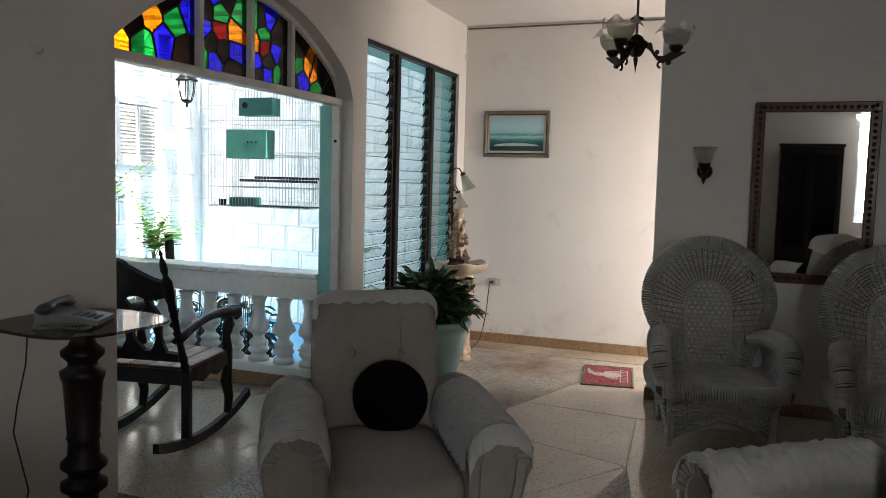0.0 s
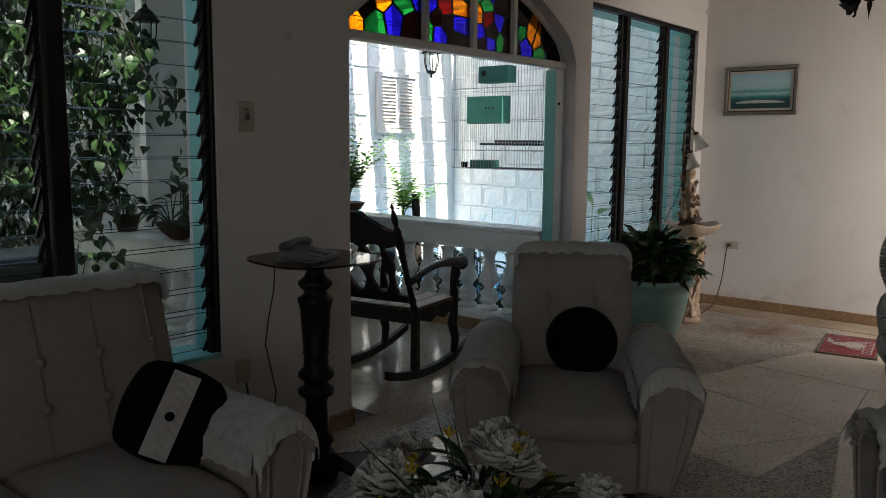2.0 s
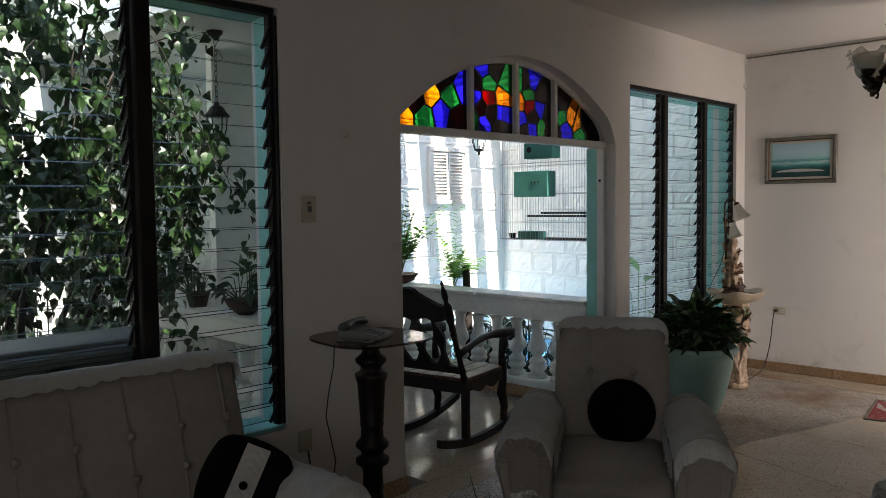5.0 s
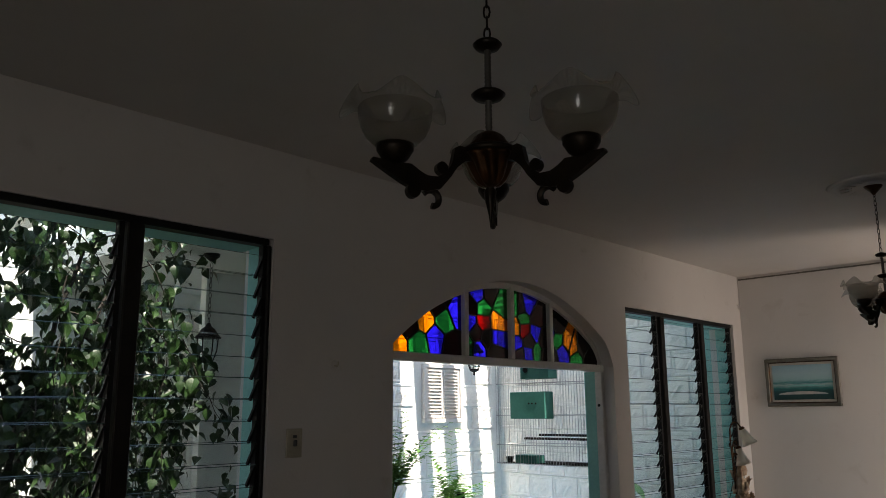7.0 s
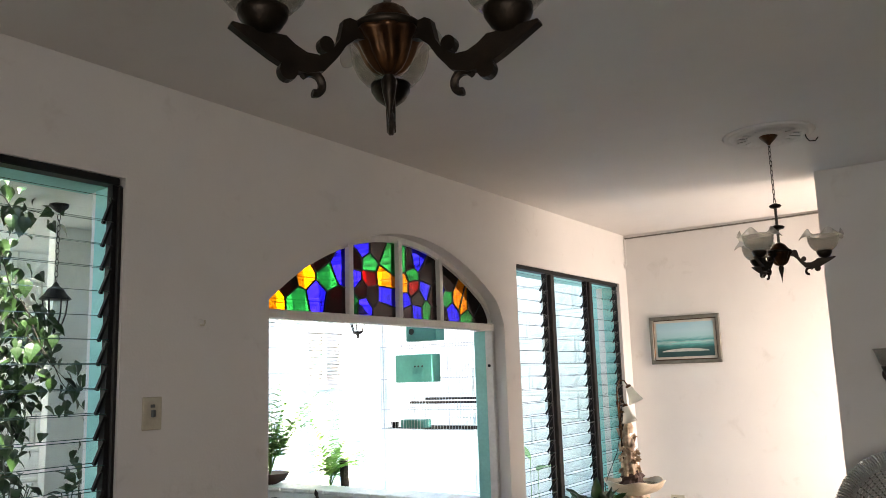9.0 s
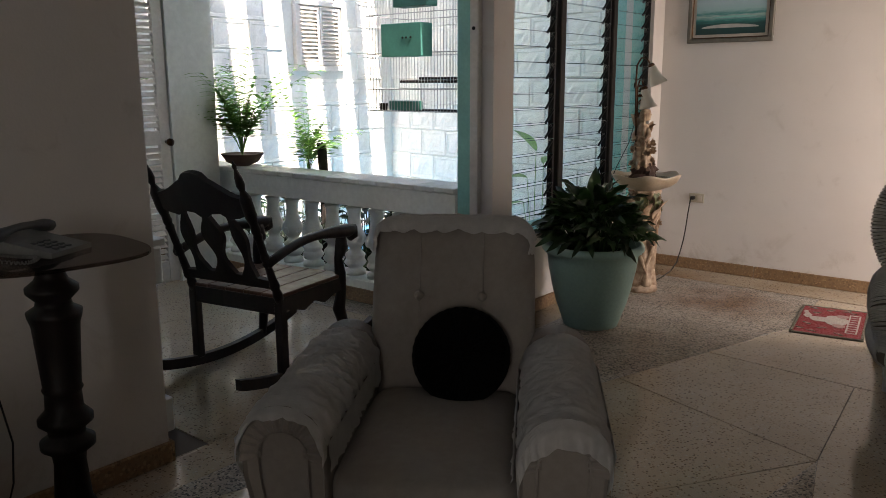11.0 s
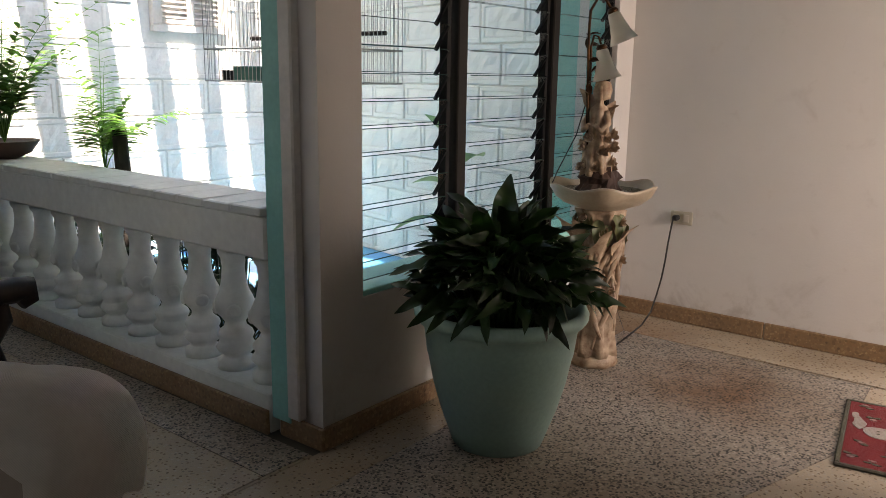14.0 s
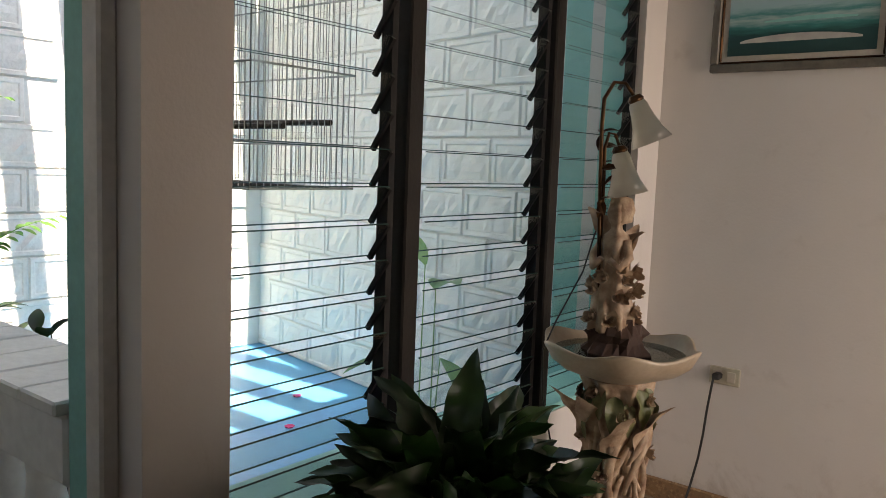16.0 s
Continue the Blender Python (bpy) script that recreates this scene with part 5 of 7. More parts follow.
def round_cushion(m):
    c = thing("round_cushion", m, "round black pleated cushion leaning on an armchair back", "cushion", "black cushions")
    prof = [(0.0, 0.075), (0.03, 0.066), (0.092, 0.070), (0.142, 0.052), (0.158, 0.0), (0.142, -0.052), (0.095, -0.070), (0.03, -0.066), (0.0, -0.075)]
    part("cover", Shape().lathe(prof[::-1], 136, None, lambda a, i: ((0.0006 * math.sin(a * 34)) if 0 < i < 8 else 0, 0.0026 * math.sin(a * 34))), M_BLKC, c, smooth=True)
    part("button", Shape().lathe([(0.0, 0.062), (0.02, 0.068), (0.016, 0.078), (0, 0.082)], 12), M_BLKC, c)
    return c


A1 = pose(1.085, -3.998, 0, 0, 0, 32)
round_cushion(A1 @ pose(0.045, 0.115, 0.535, 62, 0, 0))
round_cushion(pose(2.917, -4.245, 0, 0, 0, -52) @ pose(0.0, 0.125, 0.566, 62, 0, 0))


def striped_cushion(m):
    c = thing("cushion", m, "square black cushion with a white ruched band and a dark button", "cushion")
    part("cover", soft_box(-0.19, -0.055, -0.19, 0.19, 0.055, 0.19, 0.03, None, 0.035, 9), M_BLKC, c, smooth=True)

    def band(u, v):
        x = -0.062 + 0.124 * u
        z = -0.196 + 0.392 * v
        puff = 0.095 - 0.5 * x * x - 1.15 * max(0, abs(z) - 0.03) ** 2
        return (x, -puff - 0.005 * math.sin(v * 60 + 2.5 * math.cos(u * 7)) * math.sin(u * math.pi), z)
    part("band", Shape().grid(band, 14, 70), M_WHTC, c, "white ruched band", smooth=True)
    part("button", Shape().lathe([(0.0, 0.0), (0.022, 0.002), (0.018, 0.012), (0, 0.016)], 14, pose(0, -0.098, 0, 90)), M_BLKC, c, smooth=True)
    return c


striped_cushion(pose(0.632, -5.655, 0.560, -14, 24, 50) @ Matrix.Scale(0.69, 4))


# ---- rocking chair ----
def rocking_chair(m):
    c = thing("rocking_chair", m, "dark stained wooden rocking chair with turned posts on the porch", "rocking chair")
    W = 0.27

    def rocker_z(y):
        return 0.018 + 0.30 * (y * y)
    for s in (-1, 1):
        pts = [(-0.55 + 1.05 * i / 24) for i in range(25)]
        rk = Shape()
        n = len(pts)
        vs = [(s * W + dx, y, rocker_z(y) + dz - 0.018) for y in pts for dx, dz in ((-0.017, 0), (0.017, 0), (0.017, 0.05), (-0.017, 0.05))]
        rk.add(vs, [(4 * i + k, 4 * i + (k + 1) % 4, 4 * i + 4 + (k + 1) % 4, 4 * i + 4 + k) for i in range(n - 1) for k in range(4)] + [(0, 1, 2, 3), (4 * n - 1, 4 * n - 2, 4 * n - 3, 4 * n - 4)])
        part("rocker", rk, M_WOODK, c)
        fy, by = -0.27, 0.20
        part("front_leg", Shape().tube([(s * W, fy, rocker_z(fy)), (s * W, fy - 0.02, 0.16), (s * W, fy + 0.02, 0.26), (s * W, fy - 0.01, 0.36), (s * W, fy, 0.44), (s * W, fy + 0.012, 0.52), (s * W, fy - 0.018, 0.58), (s * W, fy - 0.015, 0.65)],
                                       [0.022, 0.028, 0.034, 0.024, 0.030, 0.022, 0.034, 0.024], 10), M_WOODK, c, smooth=True)
        part("back_leg", Shape().bbox(s * W - 0.022, by - 0.022, rocker_z(by) + 0.02, s * W + 0.022, by + 0.022, 0.42, 0.004), M_WOODK, c)
        post = [(0.022, 0.0), (0.024, 0.05), (0.018, 0.07), (0.025, 0.09), (0.020, 0.12), (0.017, 0.20), (0.023, 0.215), (0.017, 0.23), (0.023, 0.245), (0.017, 0.26), (0.018, 0.34), (0.022, 0.355), (0.017, 0.37), (0.022, 0.385),
                (0.019, 0.42), (0.027, 0.46), (0.027, 0.545), (0.020, 0.56), (0.012, 0.580), (0.020, 0.612), (0.017, 0.645), (0.007, 0.685), (0.011, 0.70), (0, 0.725)]
        part("back_post", Shape().lathe(post, 12, pose(s * W, by, 0.40, -21)), M_WOODK, c, smooth=True)
        arm = []
        for i in range(12):
            t = i / 11
            arm.append((s * (W + 0.012), 0.29 - 0.62 * t, 0.60 + 0.035 * math.sin(t * 3.6) + 0.07 * t))
        arm += [(s * (W + 0.012), -0.365, 0.655), (s * (W + 0.012), -0.368, 0.625), (s * (W + 0.012), -0.345, 0.615)]
        part("armrest", Shape().tube(arm, [0.022] * 7 + [0.024, 0.027, 0.031, 0.034, 0.036, 0.034, 0.030, 0.020], 10), M_WOODK, c, smooth=True)
        part("side_apron", Shape().prism([(-0.27, 0.36), (-0.20, 0.35), (-0.12, 0.325), (-0.04, 0.355), (0.04, 0.325), (0.12, 0.35), (0.20, 0.36), (0.20, 0.42), (-0.27, 0.42)], s * W - 0.012, s * W + 0.012, "x"), M_WOODK, c)
    part("front_apron", Shape().prism([(-W, 0.36), (-0.12, 0.35), (0, 0.32), (0.12, 0.35), (W, 0.36), (W, 0.42), (-W, 0.42)], -0.285, -0.263, "y"), M_WOODK, c)
    part("back_apron", Shape().bbox(-W, 0.19, 0.34, W, 0.212, 0.42, 0.003), M_WOODK, c)
    for i in range(5):
        x = -W - 0.012 + (2 * W + 0.024) * i / 5
        part("seat_plank", Shape().bbox(x + 0.002, -0.295, 0.421, x + (2 * W + 0.024) / 5 - 0.002, 0.215, 0.440, 0.004), M_WOODR, c, "dark red worn plank")
    B = pose(0, 0.20, 0.40, -21)
    crest = []
    for k in range(21):
        u = -1 + 2 * k / 20
        crest.append((u * (W - 0.01), 0.548 + 0.095 * (0.5 + 0.5 * math.cos(math.pi * u)) + (0.018 if abs(u) < 0.3 else 0.0)))
    crest += [(u * (W - 0.01), 0.425 + 0.04 * abs(math.sin(u * 4.7))) for u in [1 - 2 * k / 10 for k in range(11)]]
    part("crest_rail", Shape().prism(crest, -0.014, 0.014, "y", B), M_WOODK, c)
    part("lower_rail", Shape().prism([(-W, 0.08), (W, 0.08), (W, 0.125), (0.1, 0.14), (0, 0.135), (-0.1, 0.14), (-W, 0.125)], -0.011, 0.011, "y", B), M_WOODK, c)
    for x, w, lean_ in ((-0.135, 0.034, -0.03), (0.0, 0.062, 0.0), (0.135, 0.034, 0.03)):
        left, right = [], []
        for k in range(17):
            t = k / 16
            half = w * (0.62 + 0.38 * math.cos(t * 9.4)) + 0.022 * (1 - t) ** 3
            mid = x + lean_ * math.sin(math.pi * t)
            left.append((mid - half, 0.10 + 0.36 * t))
            right.append((mid + half, 0.10 + 0.36 * t))
        part("splat", Shape().prism(left + right[::-1], -0.011, 0.011, "y", B), M_WOODK, c)
    return c


rocking_chair(pose(-0.57, -3.355, 0, 0, 0, 190))


# ---- wicker chairs ----
def weave(shape, fn, nu, strands, r, waves, amp, v0=0.0, v1=1.0):
    """Strands along u over a surface, each bobbing in and out against its neighbours."""
    for j in range(strands):
        v = v0 + (v1 - v0) * (j + 0.5) / strands
        pts = []
        for i in range(nu + 1):
            u = i / nu
            p, n = fn(u, v)
            pts.append(Vector(p) + Vector(n) * amp * math.sin(u * waves * math.pi + math.pi * (j % 2)))
        shape.tube(pts, r, 4, False)


def stakes(shape, fn, count, nv, r):
    for i in range(count + 1):
        u = i / count
        shape.tube([fn(u, k / nv)[0] for k in range(nv + 1)], r, 4, False)


def wrapped(path, radii, pitch, strand, owner, name, label):
    """A roll coloured dark as gap shade, wound with painted strands that stand proud."""
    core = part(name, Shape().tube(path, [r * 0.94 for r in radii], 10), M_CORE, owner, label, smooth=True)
    rings = Shape()
    travelled = 0.0
    for i in range(1, len(path)):
        step = (path[i] - path[i - 1]).length
        while travelled <= step:
            k = travelled / step if step else 0.0
            c = path[i - 1].lerp(path[i], k)
            r = radii[i - 1] + (radii[i] - radii[i - 1]) * k
            t = (path[i] - path[i - 1]).normalized()
            a = t.cross(Vector((0, 0, 1)) if abs(t.z) < 0.9 else Vector((1, 0, 0))).normalized()
            b = a.cross(t)
            rings.tube([c + r * (math.cos(q * math.pi / 7) * a + math.sin(q * math.pi / 7) * b) for q in range(15)], strand, 4, False)
            travelled += pitch
        travelled -= step
    part("winding", rings, M_WICK, core)["kind"] = "stuff"


def arch_path(u, half, spring, top, foot, waist):
    """A keyhole outline: foot, drawn-in waist, round head; u runs from the left foot over the top to the right."""
    if u < 0.22 or u > 0.78:
        k = u / 0.22 if u < 0.22 else (1 - u) / 0.22
        x = waist + (half - waist) * (3 * k * k - 2 * k ** 3)
        return (-x if u < 0.5 else x), foot + (spring - foot) * k
    a = math.pi * (1 - (u - 0.22) / 0.56)
    return half * math.cos(a), spring + (top - spring) * math.sin(a)


def wicker_chair():
    c = thing("wicker_chair", Matrix.Identity(4), "grey painted wicker armchair with a tall fan back", "armchair", "wicker chairs by the mirror")

    def lean(x, z):
        return 0.20 + 0.22 * (z - 0.40) - 0.34 * x * x

    def back(u, v):
        xi, zi = arch_path(u, 0.135, 0.72, 0.860, 0.37, 0.135)
        xo, zo = arch_path(u, 0.365, 0.76, 1.105, 0.37, 0.225)
        x, z = xi + (xo - xi) * v, zi + (zo - zi) * v
        return (x, lean(x, z), z), (0, -1, 0.2)
    s = Shape()
    weave(s, back, 150, 13, 0.0070, 50, 0.0095, 0.0, 0.94)
    part("backrest", s, M_WICK, c)["kind"] = "stuff"
    # back stakes in the dark colour that stands in for shade between strands
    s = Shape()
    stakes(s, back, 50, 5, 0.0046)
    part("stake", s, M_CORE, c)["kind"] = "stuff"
    R0 = [Vector(back(0.004 + 0.992 * i / 120, 1.0)[0]) for i in range(121)]
    wrapped(R0, [0.037] * 121, 0.0145, 0.0064, c, "rim", "wide wrapped wicker rim")
    s = Shape()
    for k in range(-9, 10):
        for slope in (-1.0, 1.0):
            pts = []
            for i in range(31):
                z = 0.37 + 0.485 * i / 30
                x = k * 0.036 + slope * (z - 0.64) * 0.55
                half = 0.132 if z < 0.74 else math.sqrt(max(0.0, 0.132 ** 2 - (z - 0.74) ** 2))
                if abs(x) < half:
                    pts.append((x, lean(x, z) - 0.008 + 0.004 * math.sin(i * 1.6 + k * 3 + slope), z))
            if len(pts) > 1:
                s.tube(pts, 0.0062, 4, False)
    for j in range(18):
        z = 0.38 + 0.026 * j
        half = 0.132 if z < 0.74 else math.sqrt(max(0.0, 0.132 ** 2 - (z - 0.74) ** 2))
        if half > 0.03:
            s.tube([(-half + 2 * half * i / 24, lean(0.1, z) - 0.006 + 0.004 * math.sin(i * 1.9 + j * math.pi), z) for i in range(25)], 0.0058, 4, False)
    part("back_panel", s, M_WICK, c, "open lattice wicker panel")["kind"] = "stuff"
    edge = [Vector(back(i / 120, 0.0)[0]) + Vector((0, -0.010, 0)) for i in range(121)]
    part("panel_edge", Shape().tube(edge, [0.011 + 0.003 * (i % 2) for i in range(121)], 6), M_WICK, c)

    def seat(u, v):
        w = 0.24 + 0.09 * v
        return (-w + 2 * w * u, 0.22 - 0.58 * v, 0.350 + 0.010 * math.sin(math.pi * u)), (0, 0, 1)
    s = Shape()
    weave(s, seat, 66, 46, 0.0070, 34, 0.0055)
    part("seat", s, M_WICK, c)["kind"] = "stuff"
    n_r = 240
    sr = []
    for i in range(n_r + 1):
        k = 3 * i / n_r
        if k < 1:
            sr.append(Vector((-0.325 - 0.02 * math.sin(math.pi * k), 0.20 - 0.52 * k, 0.325)))
        elif k < 2:
            sr.append(Vector((-0.325 + 0.65 * (k - 1), -0.32 - 0.085 * math.sin(math.pi * (k - 1)), 0.325)))
        else:
            sr.append(Vector((0.325 + 0.02 * math.sin(math.pi * (k - 2)), -0.32 + 0.52 * (k - 2), 0.325)))
    wrapped(sr, [0.046] * (n_r + 1), 0.0140, 0.0064, c, "seat_roll", "thick wrapped wicker seat roll")

    def skirt(u, v):
        k = u * 3
        if k < 1:
            x, y, n = -0.32, 0.20 - 0.52 * k, (-1, 0, 0)
        elif k < 2:
            x, y, n = -0.32 + 0.64 * (k - 1), -0.32 - 0.075 * math.sin(math.pi * (k - 1)), (0, -1, 0)
        else:
            x, y, n = 0.32, -0.32 + 0.52 * (k - 2), (1, 0, 0)
        e = (k % 1) if k < 3 else 0
        depth = 0.285 - 0.14 * math.sin(math.pi * e) ** 1.1
        flare = 1 - 0.16 * v * depth / 0.325
        return (x * flare, y * flare, 0.320 - depth * v), n
    s = Shape()
    weave(s, skirt, 160, 15, 0.0080, 66, 0.0095)
    part("skirt", s, M_WICK, c)["kind"] = "stuff"
    # skirt stakes, dark likewise to paint in the shade of the gaps
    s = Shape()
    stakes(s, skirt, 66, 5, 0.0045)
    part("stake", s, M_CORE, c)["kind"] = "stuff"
    part("skirt_edge", Shape().tube([skirt(i / 150, 1.0)[0] for i in range(151)], [0.011 + 0.003 * (i % 2) for i in range(151)], 6), M_WICK, c)
    for sx in (-1, 1):
        arm = [(sx * 0.245, 0.17, 0.535), (sx * 0.285, 0.10, 0.560), (sx * 0.320, 0.0, 0.575), (sx * 0.338, -0.12, 0.578), (sx * 0.348, -0.22, 0.560), (sx * 0.350, -0.295, 0.515), (sx * 0.342, -0.325, 0.455), (sx * 0.330, -0.325, 0.395), (sx * 0.320, -0.31, 0.340)]
        rad = [0.030, 0.042, 0.052, 0.058, 0.062, 0.060, 0.054, 0.046, 0.038]
        fine, rr = [], []
        for i, (a, b) in enumerate(zip(arm, arm[1:])):
            for k in range(14):
                fine.append(Vector(a).lerp(Vector(b), k / 14))
                rr.append(rad[i] + (rad[i + 1] - rad[i]) * k / 14)
        for _ in range(6):
            fine = [fine[0]] + [(fine[i - 1] + fine[i] * 2 + fine[i + 1]) / 4 for i in range(1, len(fine) - 1)] + [fine[-1]]
        wrapped(fine, rr, 0.0090, 0.0060, c, "arm", "thick wrapped wicker arm roll")

        def side(u, v):
            return (sx * (0.315 + 0.03 * math.sin(math.pi * v) - 0.05 * (1 - u) * v), 0.18 - 0.46 * u, 0.36 + 0.19 * v), (sx, 0, 0)
        s = Shape()
        weave(s, side, 36, 12, 0.0065, 18, 0.005)
        stakes(s, side, 20, 4, 0.004)
        part("side_panel", s, M_WICK, c)["kind"] = "stuff"
        for y in (-0.31, 0.20):
            part("leg", Shape().tube([(sx * 0.29, y, 0.36), (sx * 0.272, y * 0.95, 0.10), (sx * 0.275, y * 0.97, 0.0)], [0.022, 0.020, 0.017], 8), M_WICK, c)
    return c


wk = wicker_chair()
wk.matrix_basis = pose(2.28, -1.98, 0, 0, 0, 13)
copy_thing(wk, pose(3.25, -2.06, 0, 0, 0, 4))


# ---- side table and telephone ----
tb = thing("side_table", pose(0.343, -4.81, 0, 0, 0, -6.6), "black turned wooden pedestal table with a smoked glass top", "side table")
corner = []
for k in range(40):
    a = 2 * math.pi * k / 40
    ca, sa = math.cos(a), math.sin(a)
    q = (abs(ca) ** 3.2 + abs(sa) ** 3.2) ** (-1 / 3.2) * 0.243
    corner.append((q * ca, q * sa))
part("glass_top", Shape().prism(corner, 0.928, 0.938, "z"), M_TABGL, tb, "smoked glass top with rounded corners")
PED = [(0.085, 0.0), (0.10, 0.05), (0.10, 0.075), (0.055, 0.11), (0.06, 0.14), (0.072, 0.16), (0.052, 0.20), (0.048, 0.26), (0.044, 0.315), (0.048, 0.345), (0.075, 0.365), (0.075, 0.385), (0.050, 0.40), (0.052, 0.42), (0.075, 0.44), (0.075, 0.455),
       (0.052, 0.48), (0.050, 0.53), (0.056, 0.54), (0.052, 0.55), (0.058, 0.64), (0.064, 0.73), (0.072, 0.755), (0.074, 0.77), (0.05, 0.785), (0.046, 0.80), (0.070, 0.825), (0.070, 0.84), (0.045, 0.86), (0.035, 0.885), (0.06, 0.91), (0.07, 0.928)]
part("pedestal", Shape().lathe(PED, 24), M_WOODK, tb, smooth=True)
for k in range(4):
    a = k * math.pi / 2 + 0.6
    part("foot", Shape().tube([(0.06 * math.cos(a), 0.06 * math.sin(a), 0.075), (0.13 * math.cos(a), 0.13 * math.sin(a), 0.055), (0.18 * math.cos(a), 0.18 * math.sin(a), 0.02)], [0.035, 0.028, 0.02], 8), M_WOODK, tb, smooth=True)
ph = thing("telephone", pose(0.325, -4.82, 0.9385, 0, 0, 25) @ Matrix.Diagonal((1.0, 1.0, 0.68, 1.0)), "grey corded desk telephone on the glass table", "telephone")
part("body", Shape().prism([(-0.10, 0.0), (0.10, 0.0), (0.10, 0.020), (-0.03, 0.052), (-0.10, 0.074)], -0.08, 0.08, "y").bbox(-0.098, -0.078, 0.0, 0.098, 0.078, 0.012, 0.004), M_PHONE, ph)
hs = [(-0.092 + 0.0 * k, -0.11 + 0.22 * k / 10, 0.075 + 0.022 * math.sin(math.pi * k / 10)) for k in range(11)]
part("handset", Shape().tube([(-0.06, y, z) for _, y, z in hs], [0.026, 0.027, 0.022, 0.017, 0.016, 0.016, 0.016, 0.017, 0.022, 0.027, 0.026], 8), M_DPHONE, ph, "dark grey handset", smooth=True)
for i in range(4):
    for j in range(3):
        part("key", Shape().bbox(0.005 + i * 0.022, -0.045 + j * 0.024, 0.028 - i * 0.004, 0.020 + i * 0.022, -0.029 + j * 0.024, 0.046 - i * 0.005, 0.002), M_DPHONE, ph)
coil = []
for i in range(340):
    t = i / 259
    a = t * 2 * math.pi * 1.25
    c0 = Vector((0.01 + 0.085 * math.cos(a), -0.135 + 0.04 * math.sin(a), 0.011 + 0.004 * math.sin(3 * a)))
    b = t * 2 * math.pi * 52
    coil.append(c0 + Vector((0.006 * math.cos(b) * math.cos(a), 0.006 * math.cos(b) * math.sin(a), 0.006 * math.sin(b))))
part("coiled_cord", Shape().tube(coil, 0.0024, 4), M_PHONE, ph)
pc = thing("telephone_cable", Matrix.Identity(4), "thin black telephone cable hanging from the side table", "cable")
part("cord", Shape().tube([(0.20, -4.90, 0.93), (0.20, -4.91, 0.80), (0.17, -4.92, 0.66), (0.15, -4.92, 0.56), (0.17, -4.91, 0.46), (0.19, -4.90, 0.36), (0.16, -4.90, 0.22), (0.11, -4.92, 0.08), (0.07, -4.94, 0.008)], 0.003, 5), M_CABLE, pc)


# ---- electrical plates ----
def wall_plate(name, m, w, h, mat, label, kind_of):
    p = thing(name, m, label, kind_of)
    part("plate", Shape().bbox(-w / 2, -0.009, -h / 2, w / 2, 0.0, h / 2, 0.003), mat, p)
    return p


sw = wall_plate("light_switch", pose(0.0, -4.885, 1.51, 0, 0, 90), 0.085, 0.125, M_BUFF, "buff plastic light switch plate on the wall", "switch")
part("toggle", Shape().bbox(-0.008, -0.022, -0.014, 0.008, -0.009, 0.014, 0.003), M_DPHONE, sw)
part("slot", Shape().bbox(-0.010, -0.012, 0.022, 0.010, -0.009, 0.034, 0.001), M_DPHONE, sw)
ot = wall_plate("power_socket", pose(0.325, 0.0, 0.545), 0.115, 0.068, M_BUFF, "buff plastic double power socket on the wall", "socket")
part("outlet", Shape().bbox(0.010, -0.013, -0.02, 0.042, -0.009, 0.02, 0.002), M_MAT, ot)
part("outlet", Shape().bbox(-0.042, -0.013, -0.02, -0.010, -0.009, 0.02, 0.002), M_MAT, ot)
o2 = wall_plate("power_socket", pose(0.0, -4.93, 0.42, 0, 0, 90), 0.075, 0.10, M_BUFF, "old buff socket plate low on the wall", "socket")
part("lead", Shape().tube([(0.01, -0.01, -0.05), (0.02, -0.02, -0.15), (0.03, -0.03, -0.28), (0.02, -0.03, -0.42)], 0.004, 5), M_CABLE, o2)
cord = thing("power_cable", Matrix.Identity(4), "black power cable with a plug running to the fountain", "cable")
part("plug", Shape().bbox(0.292, -0.055, 0.535, 0.322, -0.014, 0.560, 0.006), M_CABLE, cord)
CP = [(0.300, -0.052, 0.545), (0.297, -0.062, 0.50), (0.292, -0.075, 0.42), (0.288, -0.085, 0.33), (0.280, -0.095, 0.24), (0.268, -0.115, 0.15), (0.262, -0.16, 0.07), (0.258, -0.25, 0.022), (0.262, -0.40, 0.008), (0.275, -0.55, 0.007), (0.29, -0.70, 0.007)]
part("cord", Shape().tube(CP, 0.0045, 6), M_CABLE, cord)
nail = thing("wall_hook", pose(0.0, -4.663, 1.857), "small metal hook in the plaster", "hook")
part("hook", Shape().tube([(0.0, 0, 0), (0.022, 0, -0.004), (0.03, 0, 0.006), (0.028, 0.0, 0.018)], 0.004, 6), M_BUFF, nail)
part("scar", Shape().lathe([(0.022, 0.0), (0.016, 0.002), (0.0, 0.003)], 9, pose(0.0005, 0, 0.004, 0, 90, 0)), M_CEIL, nail)
wr = thing("ceiling_cable", Matrix.Identity(4), "thin white painted cable along the top of the wall", "cable")
part("run", Shape().tube([(0.012, -0.008, 2.80), (1.0, -0.008, 2.802), (1.9, -0.008, 2.81), (3.4, -0.008, 2.815)], 0.007, 6), M_FRAMEG, wr)
part("drop", Shape().tube([(0.012, -0.008, 2.80), (0.010, -0.010, 2.68), (0.014, -0.012, 2.56), (0.010, -0.04, 2.53), (0.012, -0.06, 2.57)], 0.006, 6), M_WHITE, wr)


